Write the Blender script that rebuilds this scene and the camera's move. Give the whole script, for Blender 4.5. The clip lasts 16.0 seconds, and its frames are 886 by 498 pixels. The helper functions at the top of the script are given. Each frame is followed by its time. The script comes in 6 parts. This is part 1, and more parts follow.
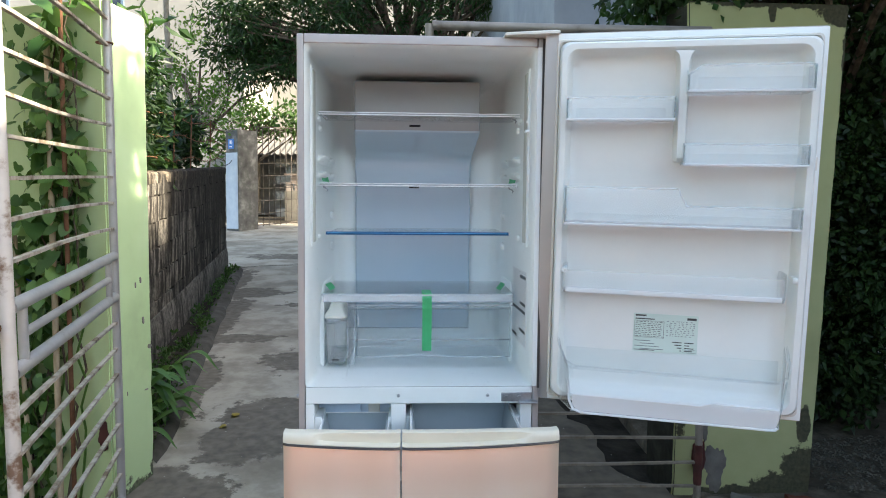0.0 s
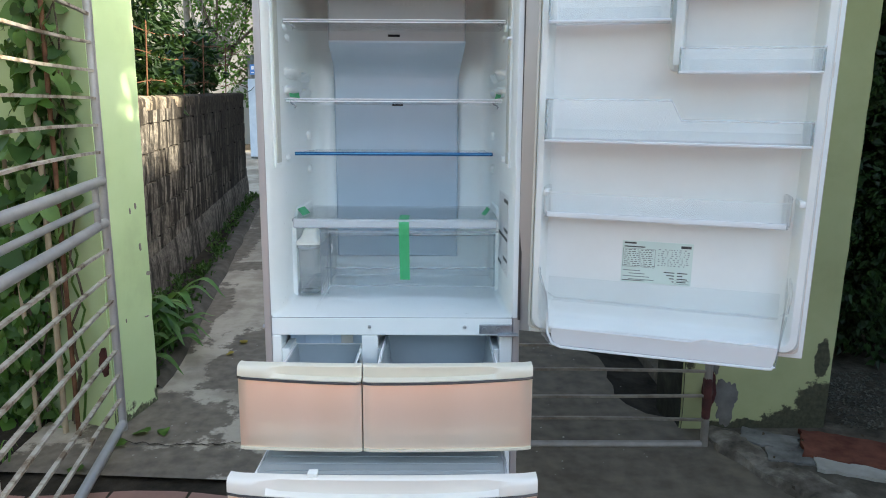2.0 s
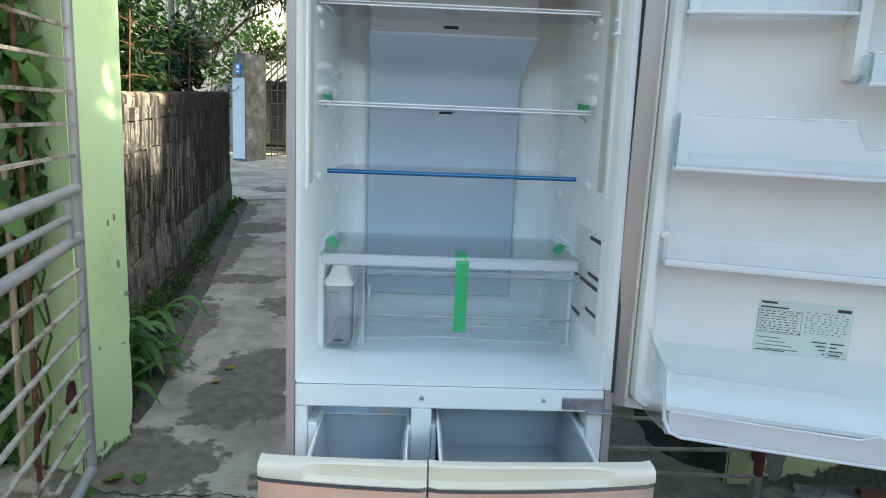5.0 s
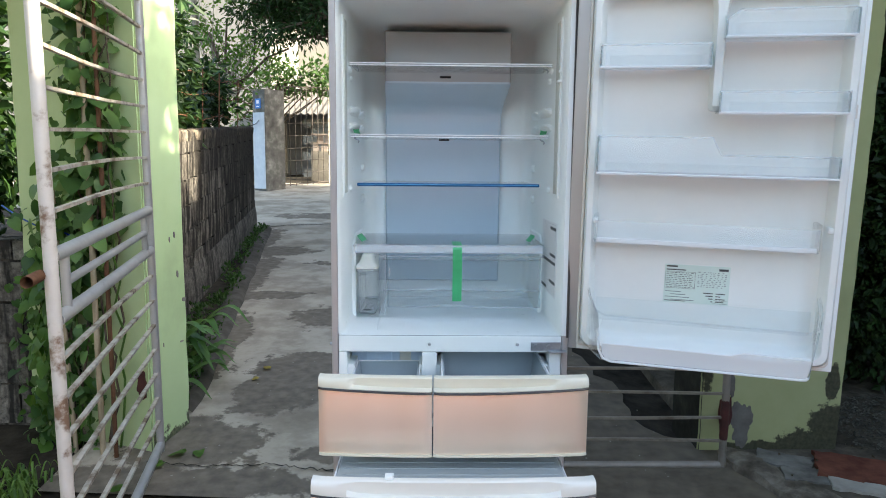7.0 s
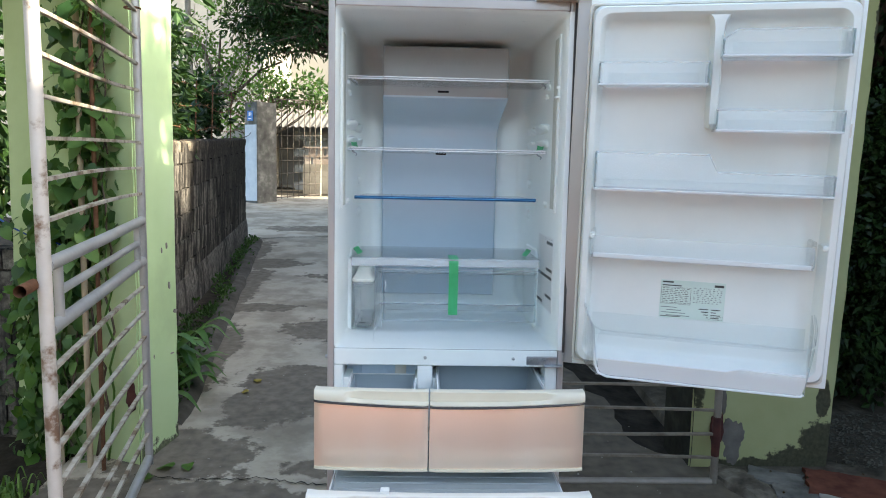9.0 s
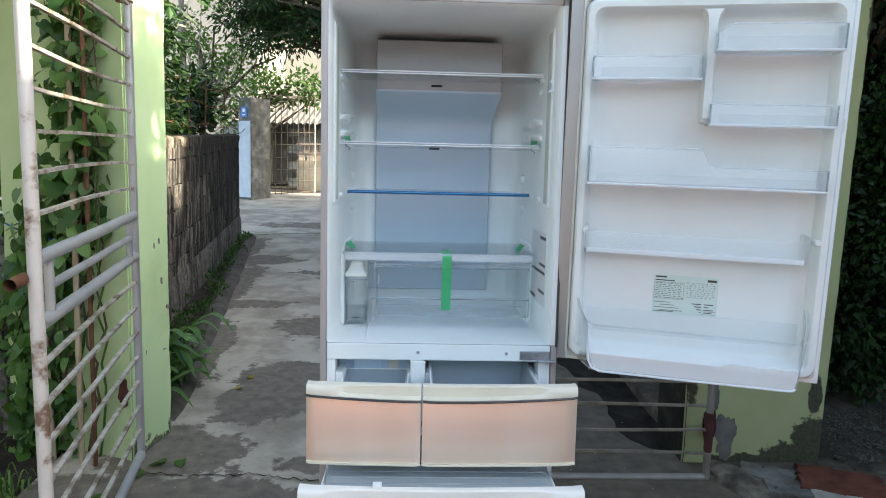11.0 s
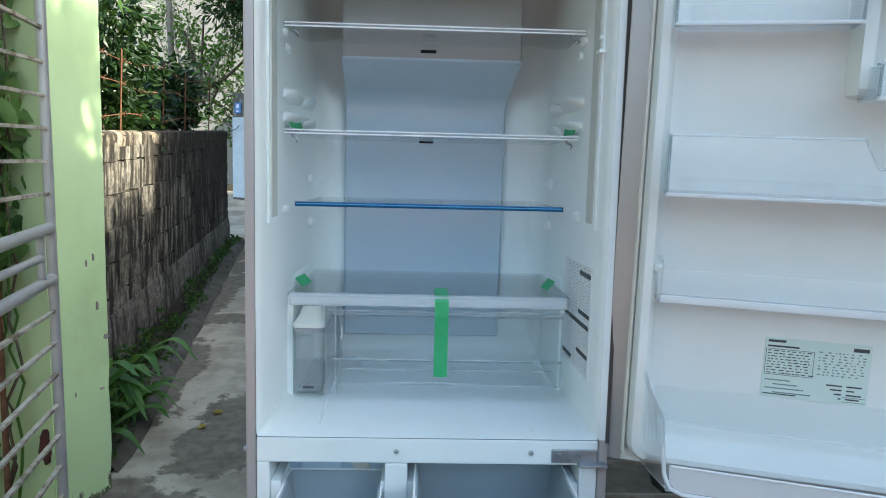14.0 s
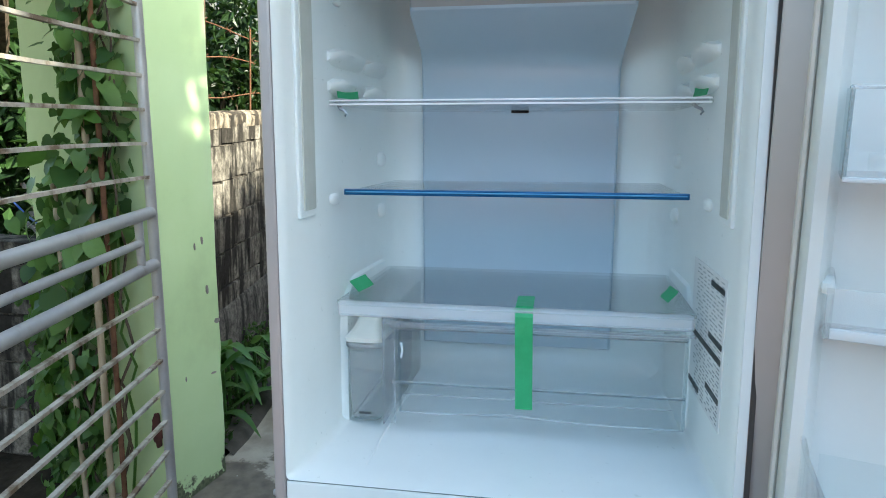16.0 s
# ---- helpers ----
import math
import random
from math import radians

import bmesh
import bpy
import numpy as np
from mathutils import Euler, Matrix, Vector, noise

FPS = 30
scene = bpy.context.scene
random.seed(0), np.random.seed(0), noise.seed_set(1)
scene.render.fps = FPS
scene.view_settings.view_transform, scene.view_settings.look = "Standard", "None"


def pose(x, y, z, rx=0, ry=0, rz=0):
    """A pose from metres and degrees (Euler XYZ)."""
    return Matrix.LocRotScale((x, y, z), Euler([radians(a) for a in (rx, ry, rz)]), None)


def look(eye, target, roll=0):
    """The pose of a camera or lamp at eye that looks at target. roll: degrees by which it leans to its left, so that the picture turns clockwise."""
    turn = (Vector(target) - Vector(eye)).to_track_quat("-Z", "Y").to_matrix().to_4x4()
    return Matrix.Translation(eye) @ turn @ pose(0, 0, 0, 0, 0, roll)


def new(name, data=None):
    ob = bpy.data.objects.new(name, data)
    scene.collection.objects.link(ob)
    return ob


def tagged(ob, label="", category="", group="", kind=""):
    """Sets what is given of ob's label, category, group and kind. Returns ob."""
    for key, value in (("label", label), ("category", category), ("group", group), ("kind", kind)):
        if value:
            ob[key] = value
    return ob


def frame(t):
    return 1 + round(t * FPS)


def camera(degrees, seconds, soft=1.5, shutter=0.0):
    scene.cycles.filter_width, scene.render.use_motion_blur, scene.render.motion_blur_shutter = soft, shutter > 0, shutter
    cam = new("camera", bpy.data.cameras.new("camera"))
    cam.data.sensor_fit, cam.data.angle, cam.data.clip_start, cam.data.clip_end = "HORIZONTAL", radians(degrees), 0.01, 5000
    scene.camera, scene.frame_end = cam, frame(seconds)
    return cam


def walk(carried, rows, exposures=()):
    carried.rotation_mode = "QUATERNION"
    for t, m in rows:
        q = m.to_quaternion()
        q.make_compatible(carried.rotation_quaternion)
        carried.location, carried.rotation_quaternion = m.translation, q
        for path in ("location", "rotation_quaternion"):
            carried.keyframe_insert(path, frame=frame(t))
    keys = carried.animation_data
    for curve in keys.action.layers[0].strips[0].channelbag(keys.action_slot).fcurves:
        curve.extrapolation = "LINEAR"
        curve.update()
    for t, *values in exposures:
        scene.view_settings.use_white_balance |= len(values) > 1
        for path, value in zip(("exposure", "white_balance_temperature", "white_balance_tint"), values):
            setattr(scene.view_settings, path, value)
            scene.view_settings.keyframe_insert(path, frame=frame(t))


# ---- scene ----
cam = camera(64.4, 16.0, soft=1.0)
PATH = [
    (0, (0.265, -1.728, 1.411), (0.369, 0.264, 1.265), 0.5),
    (0.5, (0.278, -1.69, 1.411), (0.303, 0.297, 1.186), 0.6),
    (1, (0.311, -1.658, 1.411), (0.346, 0.327, 1.175), 0.6),
    (1.5, (0.369, -1.622, 1.403), (0.372, 0.362, 1.153), -0.2),
    (2, (0.409, -1.598, 1.384), (0.421, 0.372, 1.038), 0.3),
    (2.5, (0.35, -1.477, 1.372), (0.426, 0.498, 1.067), 1.0),
    (3, (0.273, -1.28, 1.393), (0.419, 0.692, 1.093), 0.9),
    (3.5, (0.33, -1.034, 1.382), (0.343, 0.941, 1.066), 1.5),
    (4, (0.367, -0.956, 1.405), (0.224, 1.016, 1.104), -0.5),
    (4.5, (0.295, -1.085, 1.403), (0.186, 0.894, 1.138), -0.5),
    (5, (0.227, -1.223, 1.396), (0.305, 0.749, 1.069), 2.2),
    (5.2, (0.242, -1.279, 1.394), (0.315, 0.701, 1.125), 1.2),
    (7.3, (0.251, -1.757, 1.384), (0.283, 0.228, 1.136), 0.5),
    (7.5, (0.251, -1.752, 1.385), (0.3, 0.234, 1.156), 0.2),
    (8, (0.243, -1.743, 1.39), (0.308, 0.247, 1.196), 1.5),
    (8.5, (0.238, -1.741, 1.384), (0.292, 0.248, 1.186), 1.4),
    (9, (0.233, -1.743, 1.382), (0.294, 0.245, 1.168), 1.2),
    (11.3, (0.238, -1.737, 1.374), (0.318, 0.248, 1.15), 1.3),
    (11.5, (0.252, -1.73, 1.377), (0.339, 0.254, 1.141), 1.1),
    (12, (0.342, -1.64, 1.376), (0.487, 0.339, 1.125), 0.3),
    (12.5, (0.429, -1.518, 1.383), (0.424, 0.457, 1.069), 1.0),
    (13, (0.383, -1.442, 1.386), (0.428, 0.55, 1.206), 1.5),
    (13.5, (0.284, -1.299, 1.399), (0.458, 0.692, 1.319), 0.1),
    (14, (0.28, -1.12, 1.382), (0.344, 0.867, 1.157), 1.4),
    (14.5, (0.359, -0.9, 1.384), (0.291, 1.077, 1.092), 3.7),
    (15, (0.385, -0.859, 1.383), (0.195, 1.109, 1.082), 1.5),
    (15.5, (0.374, -0.841, 1.386), (0.035, 1.105, 1.07), 1.3),
    (16, (0.378, -0.834, 1.39), (0.033, 1.112, 1.084), 0.1),
]
GRADE = [(0, 2.2, 7200, 8), (2, 2.21, 7180, 7), (2.5, 2.26, 7130, 5), (3.5, 2.06, 6910, 0), (5, 2.17, 6910, 2), (7.5, 2.24, 7180, 8), (9, 2.21, 7130, 7), (11.5, 2.23, 7110, 7), (12.5, 2.25, 7030, 5), (13, 2.19, 6910, 3), (13.5, 2.0, 6810, 1), (14, 2.08, 6720, 1), (14.5, 2.05, 6600, 0), (16, 2.22, 6590, 0)]
walk(cam, [(t, look(eye, target, roll)) for t, eye, target, roll in PATH], GRADE)

# ---- world, sun, exposure ----
SUN = Vector((0.80, -0.15, 0.58)).normalized()
sky_world = bpy.data.worlds.new("sky")
scene.world = sky_world
sky_world.use_nodes = True
sky_tree = sky_world.node_tree
sky_tex = sky_tree.nodes.new("ShaderNodeTexSky")
sky_tex.sky_type = "NISHITA"
sky_tex.sun_disc = False
sky_tex.sun_elevation = math.asin(SUN.z)
sky_tex.sun_rotation = math.atan2(SUN.x, SUN.y)
sky_tex.air_density, sky_tex.dust_density = 1.0, 2.0
sky_tree.links.new(sky_tex.outputs[0], sky_tree.nodes["Background"].inputs[0])
sky_tree.nodes["Background"].inputs[1].default_value = 0.15
sun = new("sun", bpy.data.lights.new("sun", "SUN"))
sun.data.energy, sun.data.angle, sun.data.color = 4.3, radians(0.5), (1.0, 0.93, 0.82)
sun.matrix_basis = look(SUN * 30, (0, 0, 0))


# ---- materials ----
def mat(name, stops, rough=0.5, metal=0.0, scale=3.0, detail=6.0, bump=0.0, bump_scale=40.0, rough_var=0.1, stretch=(1, 1, 1), random=0.0, spec=0.5, island=0.0):
    """A surface whose colour runs through stops (place, colour) over two sizes of noise, in world metres."""
    if rough >= 0.88:
        spec = min(spec, 0.12)
    m = bpy.data.materials.new(name)
    m.use_nodes = True
    nt = m.node_tree
    b = nt.nodes["Principled BSDF"]
    geo = nt.nodes.new("ShaderNodeNewGeometry")
    mp = nt.nodes.new("ShaderNodeMapping")
    mp.inputs["Scale"].default_value = stretch
    nt.links.new(geo.outputs["Position"], mp.inputs["Vector"])
    n1 = nt.nodes.new("ShaderNodeTexNoise")
    n1.inputs["Scale"].default_value, n1.inputs["Detail"].default_value, n1.inputs["Roughness"].default_value = scale, detail, 0.62
    nt.links.new(mp.outputs[0], n1.inputs["Vector"])
    value = n1.outputs["Fac"]
    if random or island:
        if random:
            src = nt.nodes.new("ShaderNodeObjectInfo").outputs["Random"]
        else:
            src = geo.outputs["Random Per Island"]
        ma = nt.nodes.new("ShaderNodeMath")
        ma.operation = "MULTIPLY_ADD"
        ma.inputs[1].default_value = random or island
        nt.links.new(src, ma.inputs[0])
        sub = nt.nodes.new("ShaderNodeMath")
        sub.operation = "SUBTRACT"
        sub.inputs[1].default_value = 0.5 * (random or island)
        nt.links.new(value, sub.inputs[0])
        nt.links.new(sub.outputs[0], ma.inputs[2])
        value = ma.outputs[0]
    ramp = nt.nodes.new("ShaderNodeValToRGB")
    els = ramp.color_ramp.elements
    while len(els) < len(stops):
        els.new(0.5)
    for e, (p, c) in zip(els, stops):
        e.position, e.color = p, (*c, 1)
    nt.links.new(value, ramp.inputs[0])
    nt.links.new(ramp.outputs[0], b.inputs["Base Color"])
    n2 = nt.nodes.new("ShaderNodeTexNoise")
    n2.inputs["Scale"].default_value, n2.inputs["Detail"].default_value = bump_scale, 5.0
    nt.links.new(mp.outputs[0], n2.inputs["Vector"])
    mr = nt.nodes.new("ShaderNodeMapRange")
    mr.inputs["To Min"].default_value, mr.inputs["To Max"].default_value = max(0.02, rough - rough_var), min(1, rough + rough_var)
    nt.links.new(n2.outputs["Fac"], mr.inputs["Value"])
    nt.links.new(mr.outputs[0], b.inputs["Roughness"])
    b.inputs["Metallic"].default_value = metal
    b.inputs["Specular IOR Level"].default_value = spec
    if bump:
        bp = nt.nodes.new("ShaderNodeBump")
        bp.inputs["Strength"].default_value, bp.inputs["Distance"].default_value = min(1, bump * 50), bump
        nt.links.new(n2.outputs["Fac"], bp.inputs["Height"])
        nt.links.new(bp.outputs[0], b.inputs["Normal"])
    return m


def leaf_mat(name, dark, light, shine=0.35, each=False):
    """Leaf skin that varies from leaf to leaf and lets some light through."""
    m = mat(name, [(0.25, dark), (0.75, light)], rough=shine + 0.1, scale=9, island=0.0 if each else 0.7, random=0.9 if each else 0.0, bump_scale=60, spec=0.25)
    nt = m.node_tree
    tr = nt.nodes.new("ShaderNodeBsdfTranslucent")
    tr.inputs[0].default_value = (light[0] * 1.5, light[1] * 1.5, light[2] * 0.8, 1)
    mix = nt.nodes.new("ShaderNodeMixShader")
    mix.inputs[0].default_value = 0.25
    nt.links.new(nt.nodes["Principled BSDF"].outputs[0], mix.inputs[1])
    nt.links.new(tr.outputs[0], mix.inputs[2])
    nt.links.new(mix.outputs[0], nt.nodes["Material Output"].inputs[0])
    return m


def drip_mat(name, base, mould, cover, seed):
    """Rough old masonry with black mould running down it in streaks."""
    m = mat(name, base, 0.95, scale=7, detail=10, bump=0.012, bump_scale=30, random=0.22)
    nt = m.node_tree
    b = nt.nodes["Principled BSDF"]
    ramp = b.inputs["Base Color"].links[0].from_node
    geo = nt.nodes.new("ShaderNodeNewGeometry")
    mp = nt.nodes.new("ShaderNodeMapping")
    mp.inputs["Scale"].default_value, mp.inputs["Location"].default_value = (5.0, 5.0, 0.75), (seed, 0, 0)
    nt.links.new(geo.outputs["Position"], mp.inputs["Vector"])
    streak = nt.nodes.new("ShaderNodeTexNoise")
    streak.inputs["Scale"].default_value, streak.inputs["Detail"].default_value, streak.inputs["Roughness"].default_value = 3.0, 4.0, 0.55
    nt.links.new(mp.outputs[0], streak.inputs["Vector"])
    broad = nt.nodes.new("ShaderNodeTexNoise")
    broad.inputs["Scale"].default_value, broad.inputs["Detail"].default_value, broad.inputs["Roughness"].default_value = 1.7, 8.0, 0.62
    nt.links.new(geo.outputs["Position"], broad.inputs["Vector"])
    n = nt.nodes.new("ShaderNodeMixRGB")
    n.inputs[0].default_value = 0.40
    nt.links.new(streak.outputs["Fac"], n.inputs[1])
    nt.links.new(broad.outputs["Fac"], n.inputs[2])
    mask = nt.nodes.new("ShaderNodeMapRange")
    mask.inputs["From Min"].default_value, mask.inputs["From Max"].default_value = cover - 0.025, cover + 0.055
    mask.inputs["To Min"].default_value, mask.inputs["To Max"].default_value = 0.0, 0.92
    nt.links.new(n.outputs[0], mask.inputs["Value"])
    grain = nt.nodes.new("ShaderNodeTexNoise")
    grain.inputs["Scale"].default_value, grain.inputs["Detail"].default_value, grain.inputs["Roughness"].default_value = 26.0, 10.0, 0.78
    nt.links.new(geo.outputs["Position"], grain.inputs["Vector"])
    depth = nt.nodes.new("ShaderNodeMapRange")
    depth.inputs["From Min"].default_value, depth.inputs["From Max"].default_value = 0.34, 0.64
    depth.inputs["To Min"].default_value, depth.inputs["To Max"].default_value = 0.28, 1.65
    nt.links.new(grain.outputs["Fac"], depth.inputs["Value"])
    rough = nt.nodes.new("ShaderNodeMixRGB")
    rough.blend_type = "MULTIPLY"
    rough.inputs[0].default_value = 1.0
    nt.links.new(ramp.outputs[0], rough.inputs[1])
    nt.links.new(depth.outputs[0], rough.inputs[2])
    mix = nt.nodes.new("ShaderNodeMixRGB")
    nt.links.new(mask.outputs[0], mix.inputs[0])
    nt.links.new(rough.outputs[0], mix.inputs[1])
    mix.inputs[2].default_value = (*mould, 1)
    nt.links.new(mix.outputs[0], b.inputs["Base Color"])
    return m


def stained(m, spots, dark, light, warp, warp_scale, run=1.0, soft=0.06):
    """Adds ragged stains, each an ellipsoid (centre, radii) in world metres with its edge torn by noise; run below 1 draws it out downwards."""
    nt = m.node_tree
    b = nt.nodes["Principled BSDF"]
    base = b.inputs["Base Color"].links[0].from_socket
    geo = nt.nodes.new("ShaderNodeNewGeometry")
    n = nt.nodes.new("ShaderNodeTexNoise")
    n.inputs["Scale"].default_value, n.inputs["Detail"].default_value, n.inputs["Roughness"].default_value = warp_scale, 9.0, 0.68
    draw = nt.nodes.new("ShaderNodeMapping")
    draw.inputs["Scale"].default_value = (1, 1, run)
    nt.links.new(geo.outputs["Position"], draw.inputs["Vector"])
    nt.links.new(draw.outputs[0], n.inputs["Vector"])
    near = None
    for centre, radii in spots:
        sub = nt.nodes.new("ShaderNodeVectorMath")
        sub.operation = "SUBTRACT"
        nt.links.new(geo.outputs["Position"], sub.inputs[0])
        sub.inputs[1].default_value = centre
        div = nt.nodes.new("ShaderNodeVectorMath")
        div.operation = "DIVIDE"
        nt.links.new(sub.outputs[0], div.inputs[0])
        div.inputs[1].default_value = radii
        ln = nt.nodes.new("ShaderNodeVectorMath")
        ln.operation = "LENGTH"
        nt.links.new(div.outputs[0], ln.inputs[0])
        if near is None:
            near = ln.outputs["Value"]
        else:
            mn = nt.nodes.new("ShaderNodeMath")
            mn.operation = "MINIMUM"
            nt.links.new(near, mn.inputs[0])
            nt.links.new(ln.outputs["Value"], mn.inputs[1])
            near = mn.outputs[0]
    torn = nt.nodes.new("ShaderNodeMath")
    torn.operation = "MULTIPLY_ADD"
    torn.inputs[1].default_value = warp
    nt.links.new(n.outputs["Fac"], torn.inputs[0])
    nt.links.new(near, torn.inputs[2])
    mask = nt.nodes.new("ShaderNodeMapRange")
    edge = 1.0 + 0.5 * warp
    mask.inputs["From Min"].default_value, mask.inputs["From Max"].default_value = edge - soft, edge + soft
    mask.inputs["To Min"].default_value, mask.inputs["To Max"].default_value = 0.94, 0.0
    nt.links.new(torn.outputs[0], mask.inputs["Value"])
    tone = nt.nodes.new("ShaderNodeTexNoise")
    tone.inputs["Scale"].default_value, tone.inputs["Detail"].default_value = warp_scale * 4, 8.0
    nt.links.new(geo.outputs["Position"], tone.inputs["Vector"])
    ramp = nt.nodes.new("ShaderNodeValToRGB")
    ramp.color_ramp.elements[0].position, ramp.color_ramp.elements[0].color = 0.32, (*dark, 1)
    ramp.color_ramp.elements[1].position, ramp.color_ramp.elements[1].color = 0.68, (*light, 1)
    nt.links.new(tone.outputs["Fac"], ramp.inputs[0])
    mix = nt.nodes.new("ShaderNodeMixRGB")
    nt.links.new(mask.outputs[0], mix.inputs[0])
    nt.links.new(base, mix.inputs[1])
    nt.links.new(ramp.outputs[0], mix.inputs[2])
    nt.links.new(mix.outputs[0], b.inputs["Base Color"])
    return m


def clear_mat(name, tint, haze, gloss=0.12):
    """Thin clear plastic or glass: lets light through, shines towards grazing view, with a little haze."""
    m = bpy.data.materials.new(name)
    m.use_nodes = True
    nt = m.node_tree
    b = nt.nodes["Principled BSDF"]
    b.inputs["Base Color"].default_value = (0.94, 0.985, 1.0, 1)
    b.inputs["Roughness"].default_value = 0.3
    tp = nt.nodes.new("ShaderNodeBsdfTransparent")
    tp.inputs[0].default_value = (*tint, 1)
    gl = nt.nodes.new("ShaderNodeBsdfGlossy")
    gl.inputs["Roughness"].default_value = 0.06
    lw = nt.nodes.new("ShaderNodeLayerWeight")
    lw.inputs[0].default_value = gloss
    m1 = nt.nodes.new("ShaderNodeMixShader")
    m1.inputs[0].default_value = haze
    nt.links.new(tp.outputs[0], m1.inputs[1])
    nt.links.new(b.outputs[0], m1.inputs[2])
    m2 = nt.nodes.new("ShaderNodeMixShader")
    half = nt.nodes.new("ShaderNodeMath")
    half.operation = "MULTIPLY"
    half.inputs[1].default_value = 0.6
    nt.links.new(lw.outputs["Fresnel"], half.inputs[0])
    nt.links.new(half.outputs[0], m2.inputs[0])
    nt.links.new(m1.outputs[0], m2.inputs[1])
    nt.links.new(gl.outputs[0], m2.inputs[2])
    nt.links.new(m2.outputs[0], nt.nodes["Material Output"].inputs[0])
    return m


WHITE = mat("white_liner", [(0.3, (0.795, 0.845, 0.832)), (0.7, (0.845, 0.895, 0.882))], 0.3, scale=5, bump=0.0003, bump_scale=90, rough_var=0.06)
DOORWHITE = mat("door_liner", [(0.3, (0.725, 0.765, 0.745)), (0.7, (0.78, 0.82, 0.80))], 0.34, scale=5, bump=0.0003, bump_scale=90, rough_var=0.06)
PANELTOP = mat("duct_housing", [(0.3, (0.37, 0.385, 0.39)), (0.7, (0.43, 0.445, 0.45))], 0.4, scale=3, bump_scale=120, rough_var=0.05)
PANEL = mat("duct_panel", [(0.3, (0.49, 0.61, 0.70)), (0.7, (0.55, 0.66, 0.74))], 0.34, metal=0.12, scale=2.5, bump_scale=120, rough_var=0.05)
TAUPE = mat("taupe_steel", [(0.3, (0.395, 0.37, 0.36)), (0.7, (0.455, 0.425, 0.41))], 0.38, metal=0.25, scale=3, bump_scale=150, rough_var=0.08)
CREAM = mat("cream_plastic", [(0.3, (0.64, 0.61, 0.49)), (0.7, (0.71, 0.68, 0.56))], 0.4, scale=4, bump=0.0003, bump_scale=150)
PINK = mat("champagne_panel", [(0.32, (0.90, 0.745, 0.60)), (0.68, (0.965, 0.835, 0.705))], 0.34, metal=0.6, scale=2.2, detail=1, bump_scale=3, rough_var=0.08, stretch=(3, 1, 0.5))
DOORSHELL = mat("door_shell", [(0.3, (0.43, 0.405, 0.385)), (0.7, (0.50, 0.47, 0.445))], 0.38, metal=0.2, scale=3, bump_scale=150, rough_var=0.08)
# Greyer than the trays' white plastic: shade inside them is in the colour
GREYTRAY = mat("freezer_tray", [(0.3, (0.33, 0.39, 0.42)), (0.7, (0.39, 0.45, 0.48))], 0.35, scale=5, bump_scale=90)
COVERLID = mat("cover_lid", [(0.3, (0.27, 0.31, 0.32)), (0.7, (0.33, 0.37, 0.38))], 0.4, scale=6)
# Lighter copy of the cream plastic: light on the pulled-out cap as colour
LITCREAM = mat("lit_cream_plastic", [(0.3, (0.72, 0.71, 0.65)), (0.7, (0.78, 0.77, 0.71))], 0.4, scale=4, bump=0.0003, bump_scale=150)
CHROME = mat("dark_chrome", [(0.3, (0.030, 0.024, 0.020)), (0.7, (0.055, 0.045, 0.038))], 0.22, metal=0.1, scale=30)
STEEL = mat("bracket_steel", [(0.3, (0.30, 0.32, 0.34)), (0.7, (0.46, 0.48, 0.50))], 0.4, metal=0.8, scale=60)
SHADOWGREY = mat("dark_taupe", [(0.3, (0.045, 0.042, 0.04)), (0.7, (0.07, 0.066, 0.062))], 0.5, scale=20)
SCREW = mat("screw_head", [(0.3, (0.42, 0.43, 0.43)), (0.7, (0.56, 0.57, 0.57))], 0.4, metal=0.4, scale=40)
GASKET = mat("gasket", [(0.3, (0.66, 0.64, 0.58)), (0.7, (0.76, 0.74, 0.69))], 0.55, scale=20)
BLACK = mat("black_slot", [(0.3, (0.012, 0.012, 0.014)), (0.7, (0.02, 0.02, 0.022))], 0.7, spec=0.15)
INK = mat("print_ink", [(0.3, (0.03, 0.035, 0.035)), (0.7, (0.07, 0.08, 0.08))], 0.6, scale=80)
FAINT = mat("pale_ink", [(0.3, (0.14, 0.18, 0.18)), (0.7, (0.24, 0.30, 0.29))], 0.6, scale=80)
GREYINK = mat("grey_print", [(0.3, (0.30, 0.33, 0.34)), (0.7, (0.50, 0.53, 0.54))], 0.6, scale=200)
LABEL = mat("label_paper", [(0.3, (0.58, 0.72, 0.67)), (0.7, (0.64, 0.77, 0.72))], 0.5, scale=15)
EDGEWHITE = mat("bright_edge", [(0.3, (0.88, 0.90, 0.91)), (0.7, (0.94, 0.95, 0.96))], 0.15, scale=30, rough_var=0.05, spec=0.8)
LIGHTBLUE = mat("light_blue_line", [(0.3, (0.10, 0.36, 0.62)), (0.7, (0.16, 0.45, 0.70))], 0.2, metal=0.3, scale=30)
STICKER = mat("white_sticker", [(0.3, (0.72, 0.74, 0.74)), (0.7, (0.78, 0.80, 0.80))], 0.45, scale=15)
TAPE = mat("green_tape", [(0.3, (0.03, 0.36, 0.13)), (0.7, (0.05, 0.45, 0.18))], 0.45, scale=30, bump=0.0006, bump_scale=80)
BLUE = mat("blue_trim", [(0.3, (0.008, 0.10, 0.26)), (0.7, (0.016, 0.15, 0.36))], 0.2, metal=0.5, scale=20)
ICEBLUE = mat("ice_unit", [(0.3, (0.52, 0.66, 0.80)), (0.7, (0.60, 0.73, 0.85))], 0.4, scale=8)
CLEAR = clear_mat("clear_plastic", (0.994, 0.999, 1.0), 0.055, 0.14)
